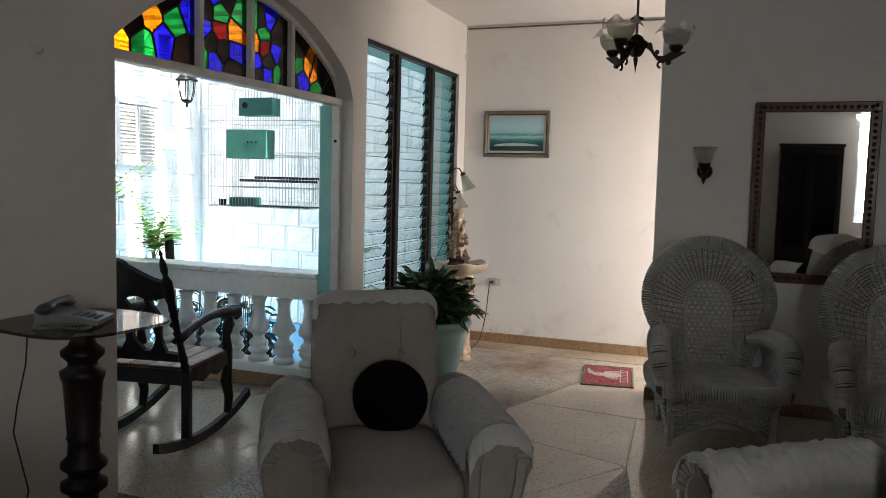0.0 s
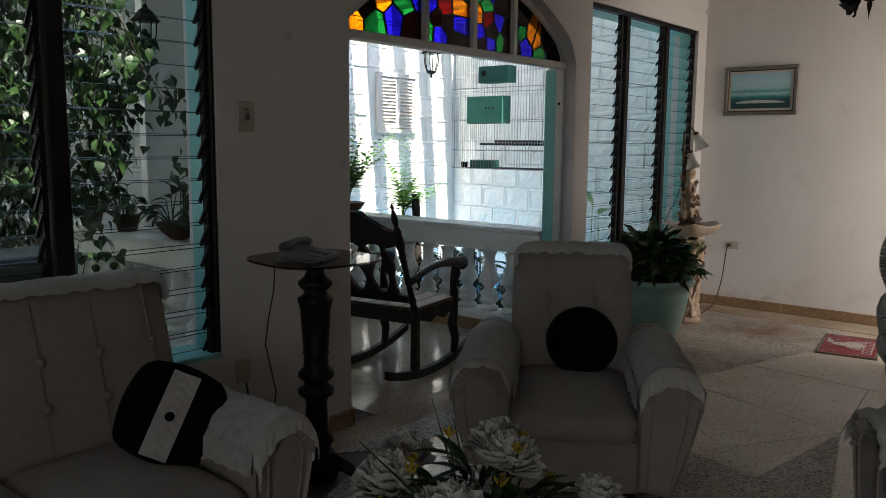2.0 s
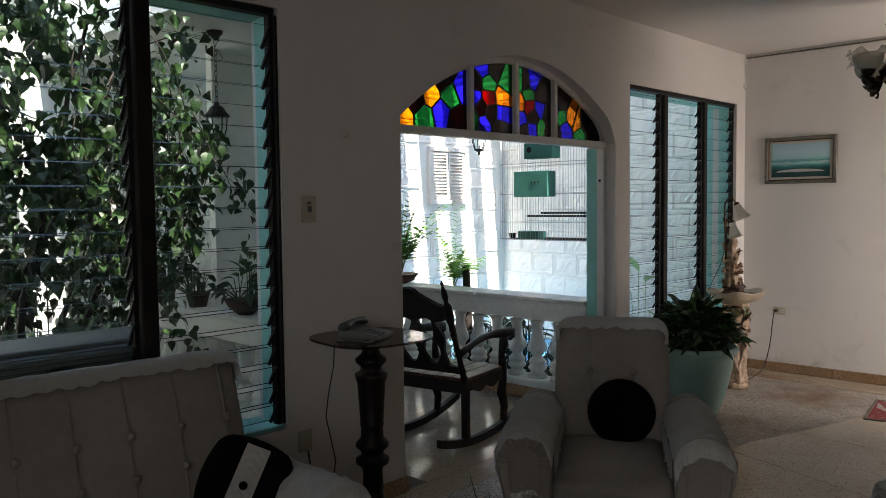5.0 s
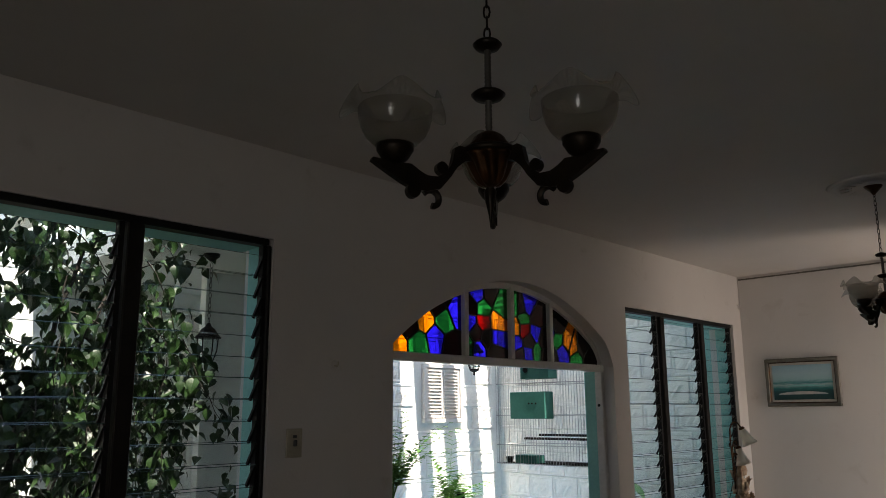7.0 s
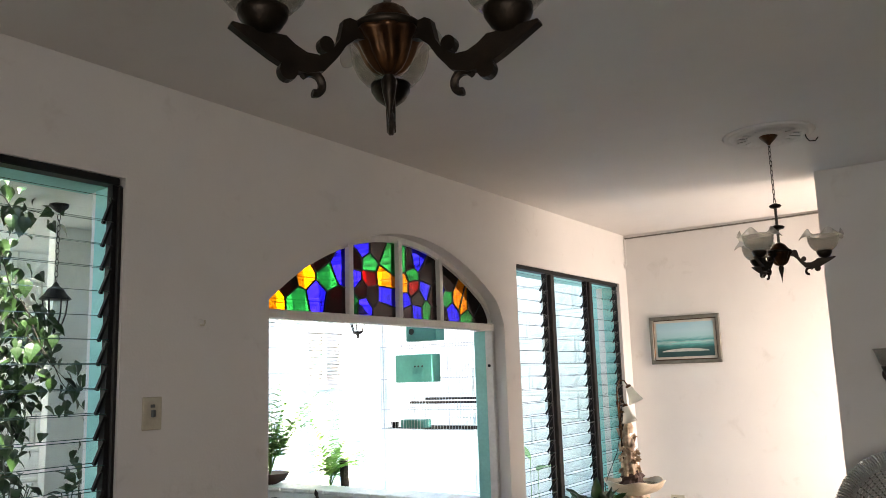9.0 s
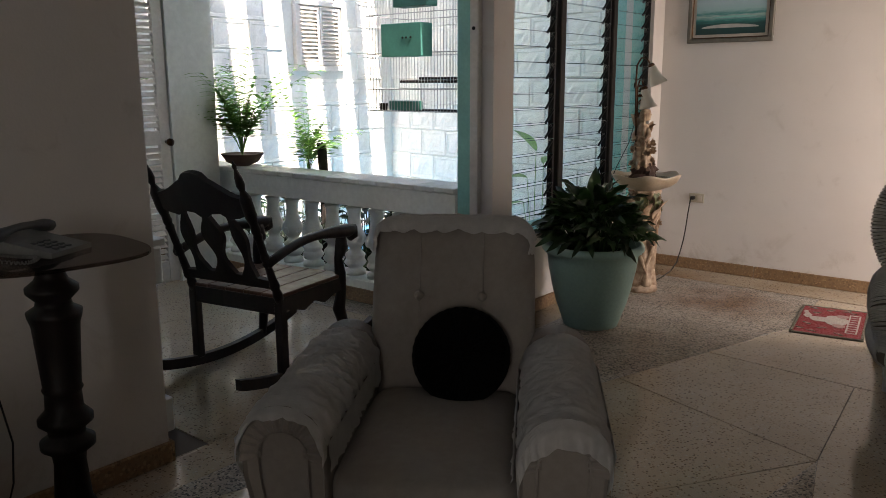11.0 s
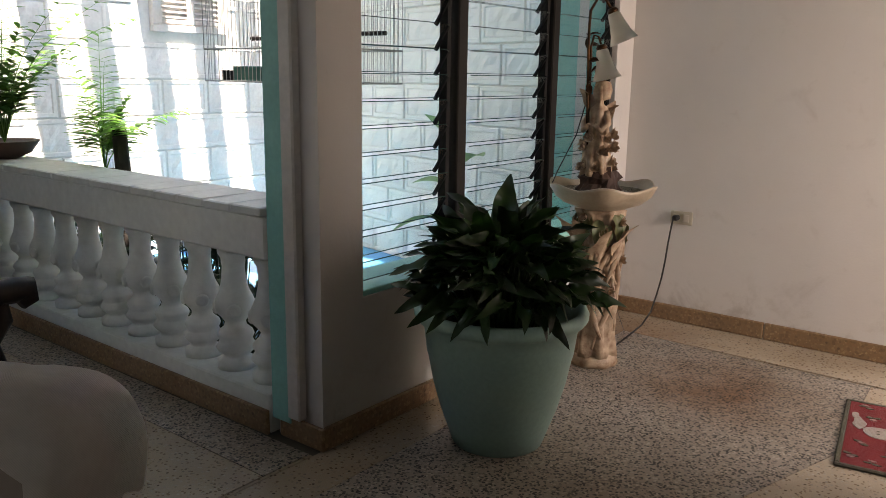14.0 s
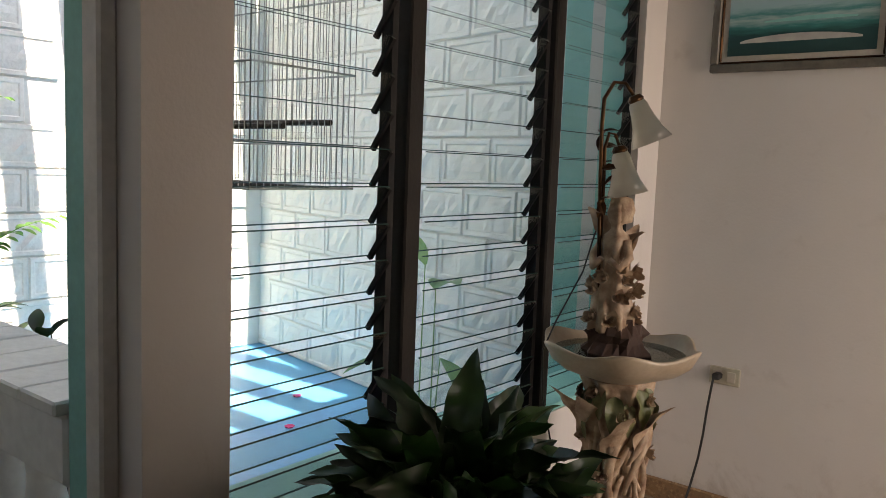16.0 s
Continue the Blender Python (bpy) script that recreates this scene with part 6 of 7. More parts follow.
# ---- picture ----
pic = thing("framed_painting", pose(0.492, -0.004, 1.87), "framed painting of pale turquoise sea waves on the white wall", "painting")
PW, PH = 0.302, 0.203
def ring(s, w, h, t, d0, d1):
    s.bbox(-w, -d1, h - t, w, -d0, h, 0.004).bbox(-w, -d1, -h, w, -d0, -h + t, 0.004).bbox(-w, -d1, -h + t, -w + t, -d0, h - t, 0.004).bbox(w - t, -d1, -h + t, w, -d0, h - t, 0.004)
    return s
part("frame", ring(Shape(), PW, PH, 0.030, 0.0, 0.026), M_FRAMEG, pic, "grey-brown moulded frame")
part("inner_lip", ring(Shape(), PW - 0.030, PH - 0.030, 0.008, 0.0, 0.016), M_BRASS, pic)
part("mount", Shape().box(-PW + 0.03, -0.008, -PH + 0.03, PW - 0.03, -0.002, PH - 0.03), M_MAT, pic, "cream mount")
canvas = material("sea_painting", (0.2, 0.4, 0.42), 0.6)
cv = coords(canvas)
sp = nd(canvas, "ShaderNodeSeparateXYZ")
ln(canvas, cv, sp.inputs[0])
wob = noise_fac(canvas, coords(canvas, (6, 1, 40)), 2.0, 4)
ad = nd(canvas, "ShaderNodeMath")
ad.operation = "MULTIPLY_ADD"
ln(canvas, wob, ad.inputs[0])
ad.inputs[1].default_value = 0.04
ln(canvas, sp.outputs["Z"], ad.inputs[2])
mr = nd(canvas, "ShaderNodeMapRange")
mr.inputs[1].default_value, mr.inputs[2].default_value = -0.11, 0.16
ln(canvas, ad.outputs[0], mr.inputs[0])
base(canvas, ramp(canvas, mr.outputs[0], [(0.0, (0.01, 0.05, 0.05)), (0.20, (0.01, 0.07, 0.07)), (0.30, (0.03, 0.22, 0.21)), (0.40, (0.35, 0.50, 0.50)), (0.46, (0.05, 0.26, 0.26)), (0.55, (0.32, 0.52, 0.55)), (0.75, (0.38, 0.55, 0.60)), (1.0, (0.30, 0.48, 0.56))]))
part("canvas", Shape().box(-PW + 0.058, -0.012, -PH + 0.058, PW - 0.058, -0.009, PH - 0.058), canvas, pic)
wave = [(-0.20 + 0.40 * k / 20, -0.096 + 0.020 * math.sin(math.pi * k / 20) ** 0.7) for k in range(21)] + [(0.20 - 0.40 * k / 20, -0.102) for k in range(21)]
part("wave_crest", Shape().prism(wave, -0.0135, -0.0122, "y"), M_PETAL, pic, "white painted wave")
wave2 = [(-0.12 + 0.30 * k / 16, -0.03 + 0.010 * math.sin(math.pi * k / 16)) for k in range(17)] + [(0.18 - 0.30 * k / 16, -0.034) for k in range(17)]
part("wave_crest", Shape().prism(wave2, -0.0135, -0.0122, "y"), M_TURQ, pic)

# ---- mirror and wall lamp ----
mi = thing("wall_mirror", pose(2.79, -1.394, 1.42, 1.0, 0, 0), "large mirror in a dark carved wooden frame", "mirror")
part("frame", ring(Shape(), 0.355, 0.565, 0.062, 0.0, 0.035), M_WOODR, mi, "dark reddish carved frame")
bd = Shape()
for i in range(29):
    for sgn in (-1, 1):
        bd.lathe([(0.013, 0.0), (0.010, 0.006), (0.0, 0.009)], 7, pose(sgn * 0.322, -0.035, -0.54 + 1.08 * i / 28, 90))
for i in range(17):
    for sgn in (-1, 1):
        bd.lathe([(0.013, 0.0), (0.010, 0.006), (0.0, 0.009)], 7, pose(-0.30 + 0.60 * i / 16, -0.035, sgn * 0.532, 90))
part("beading", bd, M_BRASS, mi)["kind"] = "stuff"
part("glass", Shape().box(-0.294, -0.014, -0.504, 0.294, -0.006, 0.504), M_MIRROR, mi, "silvered mirror glass")
sc = thing("wall_lamp", pose(2.148, -1.39, 1.568), "bronze wall lamp with a frosted glass cup shade", "wall lamp")
part("back_plate", Shape().lathe([(0.05, 0.0), (0.045, 0.012), (0.02, 0.022), (0, 0.024)], 16, pose(0, 0, -0.02, 90)), M_IRON, sc, smooth=True)
part("bracket", Shape().tube([(0, -0.02, -0.02), (0, -0.06, -0.055), (0, -0.09, -0.03), (0, -0.09, 0.01)], [0.012, 0.014, 0.012, 0.012], 8), M_IRON, sc, smooth=True)
part("finial", Shape().lathe([(0, -0.11), (0.008, -0.09), (0.018, -0.055), (0.010, -0.04), (0.026, -0.01), (0.038, 0.02), (0.040, 0.03), (0, 0.03)], 12, pose(0, -0.09, 0)), M_IRON, sc, smooth=True)
part("shade", Shape().lathe([(0.036, 0.03), (0.048, 0.05), (0.058, 0.085), (0.070, 0.120), (0.078, 0.132), (0.074, 0.131), (0.066, 0.118), (0.054, 0.085), (0.044, 0.052), (0.030, 0.034)], 24, pose(0, -0.09, 0)), M_FROST, sc, smooth=True)


# ---- chandeliers ----
def chandelier(at, turn, chain_top, size):
    c = thing("chandelier", pose(*at, 0, 0, turn) @ Matrix.Diagonal((size * 0.95, size * 0.95, size * 1.02, 1)), "bronze three-arm chandelier with ruffled glass tulip shades", "chandelier", "ceiling chandeliers")
    part("finial", Shape().lathe([(0.0, 0.0), (0.004, 0.03), (0.010, 0.055), (0.013, 0.075), (0.007, 0.085), (0.018, 0.10)], 12), M_IRON, c, smooth=True)
    part("hub", Shape().lathe([(0.012, 0.083), (0.018, 0.088), (0.028, 0.098), (0.036, 0.112), (0.042, 0.126), (0.052, 0.138), (0.055, 0.143), (0.050, 0.146)], 64, None, lambda a, i: ((0.007 * abs(math.sin(a * 5 + 0.25 * i)) if 0 < i < 7 else 0), 0)), M_BRASS, c, "aged brass fluted bowl", smooth=True)
    part("hub_plate", Shape().lathe([(0.046, 0.142), (0.058, 0.146), (0.060, 0.152), (0.054, 0.158), (0.030, 0.160)], 24), M_IRON, c, smooth=True)
    part("hub_dome", Shape().lathe([(0.046, 0.157), (0.045, 0.163), (0.036, 0.172), (0.030, 0.182), (0.020, 0.189), (0.010, 0.194)], 40, None, lambda a, i: ((0.0012 * math.sin(a * 14)) if 0 < i < 4 else 0, 0)), M_BRASS, c, smooth=True)
    rod = [(0.0062 + (0.0018 if k % 2 else 0), 0.19 + 0.0042 * k) for k in range(46)]
    part("rod", Shape().lathe(rod, 10), M_STEEL, c, "ribbed silver rod", smooth=True)
    for z, r in ((0.268, 0.036), (0.372, 0.031)):
        part("disc", Shape().lathe([(0.008, z - 0.012), (r * 0.8, z - 0.008), (r, z), (r * 0.8, z + 0.006), (0.008, z + 0.012)], 24, None, lambda a, i: ((0.0015 * math.sin(a * 12)) if i in (1, 2, 3) else 0, 0)), M_IRON, c, smooth=True)
    for k in range(3):
        m = pose(0, 0, 0, 0, 0, 120 * k)
        outline = [(0.03, 0.148), (0.070, 0.155), (0.080, 0.150), (0.087, 0.120), (0.100, 0.100), (0.118, 0.090), (0.140, 0.090), (0.158, 0.098), (0.172, 0.108), (0.200, 0.108), (0.252, 0.112), (0.254, 0.107), (0.224, 0.090), (0.194, 0.074), (0.166, 0.062), (0.140, 0.060), (0.112, 0.068), (0.090, 0.092), (0.076, 0.112), (0.058, 0.126), (0.03, 0.130)]
        arm = part("arm", Shape().prism(outline, -0.008, 0.008, "y", m), M_IRON, c, "black scrolled arm")
        sc1 = [(0.148 + 0.022 * math.cos(a) * (1 - a / 9), 0.0, 0.046 + 0.022 * math.sin(a) * (1 - a / 9)) for a in [0.3 * q + 0.6 for q in range(15)]]
        part("scroll", Shape().tube([m @ Vector((x - 0.02, y, z)) for x, y, z in sc1], 0.0065, 6), M_IRON, arm)
        part("scroll", Shape().lathe([(0.014, -0.008), (0.014, 0.008)], 14, m @ pose(0.168, 0, 0.060, 90)), M_IRON, arm)
        part("scroll", Shape().lathe([(0.012, -0.008), (0.012, 0.008)], 14, m @ pose(0.108, 0, 0.108, 90)), M_IRON, arm)
        cup = part("cup", Shape().lathe([(0.012, 0.150), (0.026, 0.160), (0.036, 0.175), (0.037, 0.186), (0.030, 0.186)], 18, m @ pose(0.205, 0, -0.045)), M_IRON, c, smooth=True)

        sm = m @ pose(0.205, 0, -0.045)
        bowl = [(0.030, 0.182), (0.046, 0.190), (0.058, 0.202), (0.067, 0.218), (0.072, 0.236), (0.073, 0.256)]
        part("shade", Shape().lathe(bowl + [(r - 0.003, z) for r, z in bowl[::-1]], 40, sm), M_FROST, c, "frosted glass tulip shade", smooth=True)

        def ruff(u, v):
            a = 2 * math.pi * u
            w = math.sin(a * 5 + k)
            out = v * (0.023 - 0.014 * w) + 0.0018 * math.sin(a * 52) * min(1, v * 3)
            up = 0.256 + 0.014 * v * (1 - 0.35 * v) + 0.021 * v * v * w
            q = 0.073 + out
            return sm @ Vector((q * math.cos(a), q * math.sin(a), up))
        rf_ = Shape().grid(ruff, 208, 9, True)
        part("ruffle", rf_, M_RUFFLE, c, "clear ribbed ruffled glass rim", smooth=True)
        part("lip", Shape().tube([ruff(i / 104, 1.0) for i in range(105)], 0.0013, 5, False), M_RUFFLE, c)
    top = (chain_top - at[2]) / (size * 1.02)
    ch = Shape()
    z, i = 0.395, 0
    while z < top - 0.05:
        pts = []
        for q in range(9):
            a = 2 * math.pi * q / 8
            x, zz = 0.0065 * math.cos(a), 0.0145 * math.sin(a)
            pts.append((x, 0, z + zz) if i % 2 else (0, x, z + zz))
        ch.tube(pts, 0.0021, 4, False)
        z += 0.0235
        i += 1
    part("chain", ch, M_IRON, c)
    part("canopy", Shape().lathe([(0.006, top - 0.055), (0.014, top - 0.045), (0.045, top - 0.015), (0.050, top), (0, top)], 20), M_BRASS, c, smooth=True)
    ro = thing("ceiling_rose", pose(at[0], at[1], chain_top), "round white plaster ceiling rose with leaf relief", "ceiling rose", "ceiling roses")
    part("disc", Shape().lathe([(0.05, -0.012), (0.075, -0.020), (0.090, -0.012), (0.105, -0.010), (0.165, -0.010), (0.178, -0.018), (0.192, -0.010), (0.205, -0.009), (0.218, -0.015), (0.230, -0.0005)], 72), M_CEIL, ro, smooth=True)
    for k in range(14):
        a = 2 * math.pi * k / 14
        lob = Shape()
        scatter(lob, leaf_blade(0.062, 0.050, 0.10, -0.5, 5), [pose(0.104 * math.cos(a), 0.104 * math.sin(a), -0.014, 0, 0, math.degrees(a))])
        part("leaf_relief", lob, M_CEIL, ro, smooth=True)
    return c


chandelier((1.945, -5.835, 2.001), 127.5, CEIL, 1.08)
chandelier((1.815, -2.45, 2.035), 135, CEIL, 1.07)

hk = thing("ceiling_hook", pose(1.98, -2.36, CEIL), "small bent metal hook on the ceiling beside the rose", "hook")
part("hook", Shape().tube([(0, 0, 0), (0.004, 0, -0.03), (0.02, -0.01, -0.055), (0.05, -0.02, -0.06), (0.065, -0.025, -0.045)], 0.003, 6), M_IRON, hk, smooth=True)

# ---- red mat ----
rg = thing("door_mat", pose(1.505, -0.865, 0, 0, 0, 8.0), "small red rug with a white shape and olive sprigs", "rug")
RW, RH = 0.19, 0.315
part("red_field", Shape().bbox(-RW + 0.016, -RH + 0.016, 0.001, RW - 0.016, RH - 0.016, 0.010, 0.003), M_RED, rg)
bs = Shape().bbox(-RW, -RH, 0.0, RW, -RH + 0.018, 0.012, 0.004).bbox(-RW, RH - 0.018, 0.0, RW, RH, 0.012, 0.004).bbox(-RW, -RH + 0.018, 0.0, -RW + 0.018, RH - 0.018, 0.012, 0.004).bbox(RW - 0.018, -RH + 0.018, 0.0, RW, RH - 0.018, 0.012, 0.004)
part("binding", bs, M_RUGB, rg, "olive bound edge")


def blob(cx, cy, rx, ry, z=0.0118, n=18, wob=0.12, ph=0.0):
    return Shape().prism([(cx + rx * math.cos(a) * (1 + wob * math.sin(3 * a + ph)), cy + ry * math.sin(a) * (1 + wob * math.cos(2 * a + ph))) for a in [2 * math.pi * k / n for k in range(n)]], 0.0098, z)


part("white_shape", blob(-0.060, 0.015, 0.058, 0.055, 0.0122, 20, 0.08), M_RUGW, rg)
part("white_shape", blob(0.025, 0.015, 0.062, 0.115, 0.0120, 24, 0.12, 1), M_RUGW, rg)
part("white_shape", blob(-0.135, 0.085, 0.022, 0.055, 0.0121, 14, 0.25, 2), M_RUGW, rg)
part("white_shape", blob(-0.150, 0.155, 0.012, 0.030, 0.0119, 12, 0.1), M_RUGW, rg)
part("grey_shape", blob(0.055, 0.120, 0.034, 0.040, 0.0128, 14, 0.15), M_RUGP, rg)
part("grey_shape", blob(0.045, -0.095, 0.034, 0.040, 0.0128, 14, 0.15, 1), M_RUGP, rg)
part("grey_shape", blob(-0.070, 0.028, 0.006, 0.005, 0.0128, 10, 0.1), M_RUGB, rg)
part("grey_shape", blob(-0.070, 0.004, 0.006, 0.005, 0.0128, 10, 0.1), M_RUGB, rg)
part("white_block", Shape().box(0.088, -0.215, 0.0098, 0.150, 0.185, 0.0118), M_RUGW, rg)
for k in range(8):
    part("bar", Shape().box(0.097, -0.205 + k * 0.048, 0.0116, 0.141, -0.172 + k * 0.048, 0.0126), M_RED, rg)
for k, (x, y) in enumerate(((-0.12, 0.26), (-0.12, -0.10), (-0.145, -0.22), (-0.02, 0.235), (0.07, 0.262), (-0.03, -0.165), (-0.08, -0.25), (0.06, -0.25), (0.10, 0.235), (-0.09, 0.15))):
    for q in range(3):
        part("olive_sprig", blob(x + 0.012 * q - 0.012, y + 0.014 * math.sin(2.1 * q + k), 0.013, 0.008, 0.0121, 8, 0.35, k + q), M_RUGP if q == 1 else M_RUGB, rg)

# ---- large plant pot ----
pot = thing("plant_pot", pose(0.395, -1.745, 0), "large mint green plastic pot with a leafy peace lily", "plant")
part("pot", Shape().lathe([(0.140, 0.0), (0.156, 0.004), (0.176, 0.06), (0.204, 0.14), (0.228, 0.23), (0.246, 0.325), (0.249, 0.33), (0.256, 0.39), (0.262, 0.432), (0.280, 0.440), (0.292, 0.455), (0.294, 0.470), (0.286, 0.486), (0.272, 0.490), (0.260, 0.480), (0.250, 0.40), (0.0, 0.39)], 56), M_POT, pot, smooth=True)
part("soil", Shape().lathe([(0.0, 0.410), (0.12, 0.407), (0.254, 0.396)], 30), M_SOIL, pot)
rl = random.Random(15)


def lily_leaf(bend, wave, width):
    """A long pointed leaf of unit length with a wavy margin and a sunken midrib."""
    vs, fs = [], []
    n = 12
    for i in range(n + 1):
        t = i / n
        w = width * 0.5 * (math.sin(math.pi * t ** 0.72) ** 0.75 if 0 < t < 1 else 0.0) * (1 - 0.30 * t)
        x, z = (math.sin(bend * t) / bend), -(1 - math.cos(bend * t)) / bend
        e = wave * math.sin(t * 13) * (w / width)
        for q in (-1.0, -0.5, 0.0, 0.5, 1.0):
            vs.append((x, q * w, z + 0.42 * w * abs(q) + e * q * abs(q)))
    for i in range(n):
        for q in range(4):
            a = 5 * i + q
            fs.append((a, a + 5, a + 6, a + 1))
    return vs, fs


lily, stems = Shape(), Shape()
blades = [lily_leaf(b, w, k) for b, w, k in ((0.5, 0.16, 0.35), (0.8, 0.22, 0.37), (1.0, 0.20, 0.32), (1.35, 0.22, 0.29))]
for i in range(200):
    az, k = 2.39996 * i + rl.uniform(-0.35, 0.35), math.sqrt((i + 0.5) / 200)
    ca, sa = math.cos(az), math.sin(az)
    root = Vector((ca * 0.13 * k, sa * 0.13 * k, 0.40))
    h = 0.03 + (0.09 + 0.18 * (1 - 0.95 * k ** 2)) * rl.uniform(0.7, 1.15)
    tip = Vector((ca * 0.225 * k, sa * 0.225 * k, 0.40 + h))
    stems.tube([root, root.lerp(tip, 0.5) + Vector((0, 0, 0.03)), tip], [0.0045, 0.004, 0.003], 5)
    d = Vector((ca * (0.15 + 1.0 * k), sa * (0.15 + 1.0 * k), 1.20 - 0.92 * k + rl.uniform(-0.22, 0.3))).normalized()
    L = rl.uniform(0.15, 0.235) * (1.08 if k < 0.45 else 0.95)
    bl = blades[min(3, int(k * 3.2 + rl.random()))] if k > 0.35 else blades[i % 2]
    scatter(lily, bl, [Matrix.Translation(tip) @ d.to_track_quat("X", "Z").to_matrix().to_4x4() @ Matrix.Rotation(rl.uniform(-1.2, 1.2), 4, "X") @ Matrix.Rotation(rl.uniform(-0.5, 0.5), 4, "Z") @ Matrix.Scale(L, 4)])
part("stalk", stems, M_LEAF, pot)["kind"] = "stuff"
part("foliage", lily, M_LEAF, pot, smooth=True)["kind"] = "stuff"

# ---- statue fountain with lamps ----
fo = thing("table_fountain", pose(0.285, -0.83, 0, 0, 0, 0), "cream resin pedestal fountain with a winged figure and two bell lamps", "fountain")


def folds(a, i):
    return (0.010 * math.sin(a * 7 + i * 0.55) + 0.006 * math.sin(a * 13 - i * 0.8), 0)


part("foot", Shape().lathe([(0.105, 0.0), (0.110, 0.02), (0.098, 0.045), (0.090, 0.05)], 26, None, lambda a, i: (0.004 * math.sin(a * 8), 0)), M_RESIN, fo, smooth=True)
colp = [(0.098, 0.045), (0.092, 0.08), (0.086, 0.14), (0.084, 0.20), (0.092, 0.26), (0.084, 0.32), (0.074, 0.38), (0.080, 0.44), (0.088, 0.50), (0.078, 0.56), (0.082, 0.62), (0.092, 0.67), (0.10, 0.69)]
part("pedestal", Shape().lathe(colp, 44, None, folds), M_RESIN, fo, "cream pedestal moulded as draped cloth", smooth=True)


def petal(a, i):
    return ((0.010 * math.cos(a * 6)) if i in (2, 3, 4, 5, 6, 7) else 0, (0.010 * math.cos(a * 6)) if i in (4, 5, 6) else 0)


part("bowl", Shape().lathe([(0.07, 0.685), (0.10, 0.695), (0.165, 0.722), (0.205, 0.752), (0.226, 0.785), (0.230, 0.795), (0.221, 0.797), (0.200, 0.765), (0.15, 0.742), (0.0, 0.735)], 48, None, petal), M_RESINB, fo, "ivory shell bowl", smooth=True)
part("water", Shape().lathe([(0.195, 0.766), (0.0, 0.767)], 30), M_WATER, fo)
part("rockery", Shape().lathe([(0.10, 0.738), (0.098, 0.77), (0.075, 0.80), (0.085, 0.825), (0.06, 0.85), (0.045, 0.87)], 26, pose(-0.015, 0.0, 0), lambda a, i: (0.012 * math.sin(a * 4 + i * 1.7) + 0.006 * math.sin(a * 9 + i), 0)), M_TERRA, fo, "brown moulded rockery")
rs = random.Random(4)
SHIFT = Vector((-0.025, -0.017, 0))


def rose(shape, c, size, out):
    """A small moulded rose: cupped petals turning round a bud."""
    q = Vector(out).to_track_quat("Z", "Y").to_matrix().to_4x4()
    cup = leaf_blade(1.0, 1.0, -0.7, 0.5, 4)
    for k in range(13):
        open_ = 0.25 + 0.08 * k
        m = Matrix.Translation(c) @ q @ Matrix.Rotation(k * 2.4, 4, "Z") @ Matrix.Rotation(-1.45 + open_, 4, "Y")
        scatter(shape, cup, [m @ Matrix.Scale(size * (0.55 + 0.04 * k), 4)])


fig = Shape()
fig.lathe([(0.060, 0.83), (0.058, 0.88), (0.050, 0.93), (0.044, 0.98), (0.036, 1.02), (0.034, 1.05), (0.040, 1.085), (0.036, 1.11), (0.016, 1.128), (0.014, 1.14), (0.026, 1.155), (0.030, 1.178), (0.024, 1.20), (0.010, 1.214), (0.0, 1.216)], 48, Matrix.Translation(SHIFT), lambda a, i: ((0.009 * math.sin(a * 7 + i * 0.5) + 0.004 * math.sin(a * 15 - i)) if i < 6 else 0.002 * math.sin(a * 5), 0))
fig.lathe([(0.0, 1.14), (0.030, 1.15), (0.038, 1.185), (0.028, 1.218), (0.0, 1.226)], 20, Matrix.Translation(SHIFT + Vector((0.006, 0.012, 0))), lambda a, i: (0.004 * math.sin(a * 9 + i * 2), 0))
for sgn in (-1, 1):
    fig.tube([SHIFT + Vector(p) for p in ((sgn * 0.036, -0.004, 1.095), (sgn * 0.056, -0.024, 1.05), (sgn * 0.042, -0.052, 1.02), (sgn * 0.012, -0.062, 1.045))], [0.015, 0.014, 0.012, 0.010], 8)
wing = lily_leaf(0.7, 0.10, 0.46)
for turn, rise, L in ((200, 66, 0.19), (150, 60, 0.15), (40, 64, 0.13), (330, 58, 0.12)):
    m = Matrix.Translation(SHIFT + Vector((0.0, 0.025, 1.04))) @ Matrix.Rotation(radians(turn), 4, "Z") @ Matrix.Rotation(radians(-rise), 4, "Y") @ Matrix.Rotation(radians(70), 4, "X")
    scatter(fig, wing, [m @ Matrix.Scale(L, 4), m @ Matrix.Translation((0, 0, 0.006)) @ Matrix.Scale(L, 4)])
for k in range(22):
    a = rs.uniform(-2.9, 0.9)
    z = rs.uniform(0.85, 1.03)
    q = 0.056 - 0.10 * max(0.0, z - 0.93)
    rose(fig, SHIFT + Vector((q * math.cos(a), q * math.sin(a), z)), rs.uniform(0.024, 0.036), (math.cos(a), math.sin(a), 0.35))
part("figure", fig, M_RESIN, fo, "cream winged statuette with painted roses", smooth=True)
RV = Vector((0.82, 0.57, 0))


def goose(pts):
    return [tuple(RV * a + Vector((0, 0, z))) for a, z in pts]


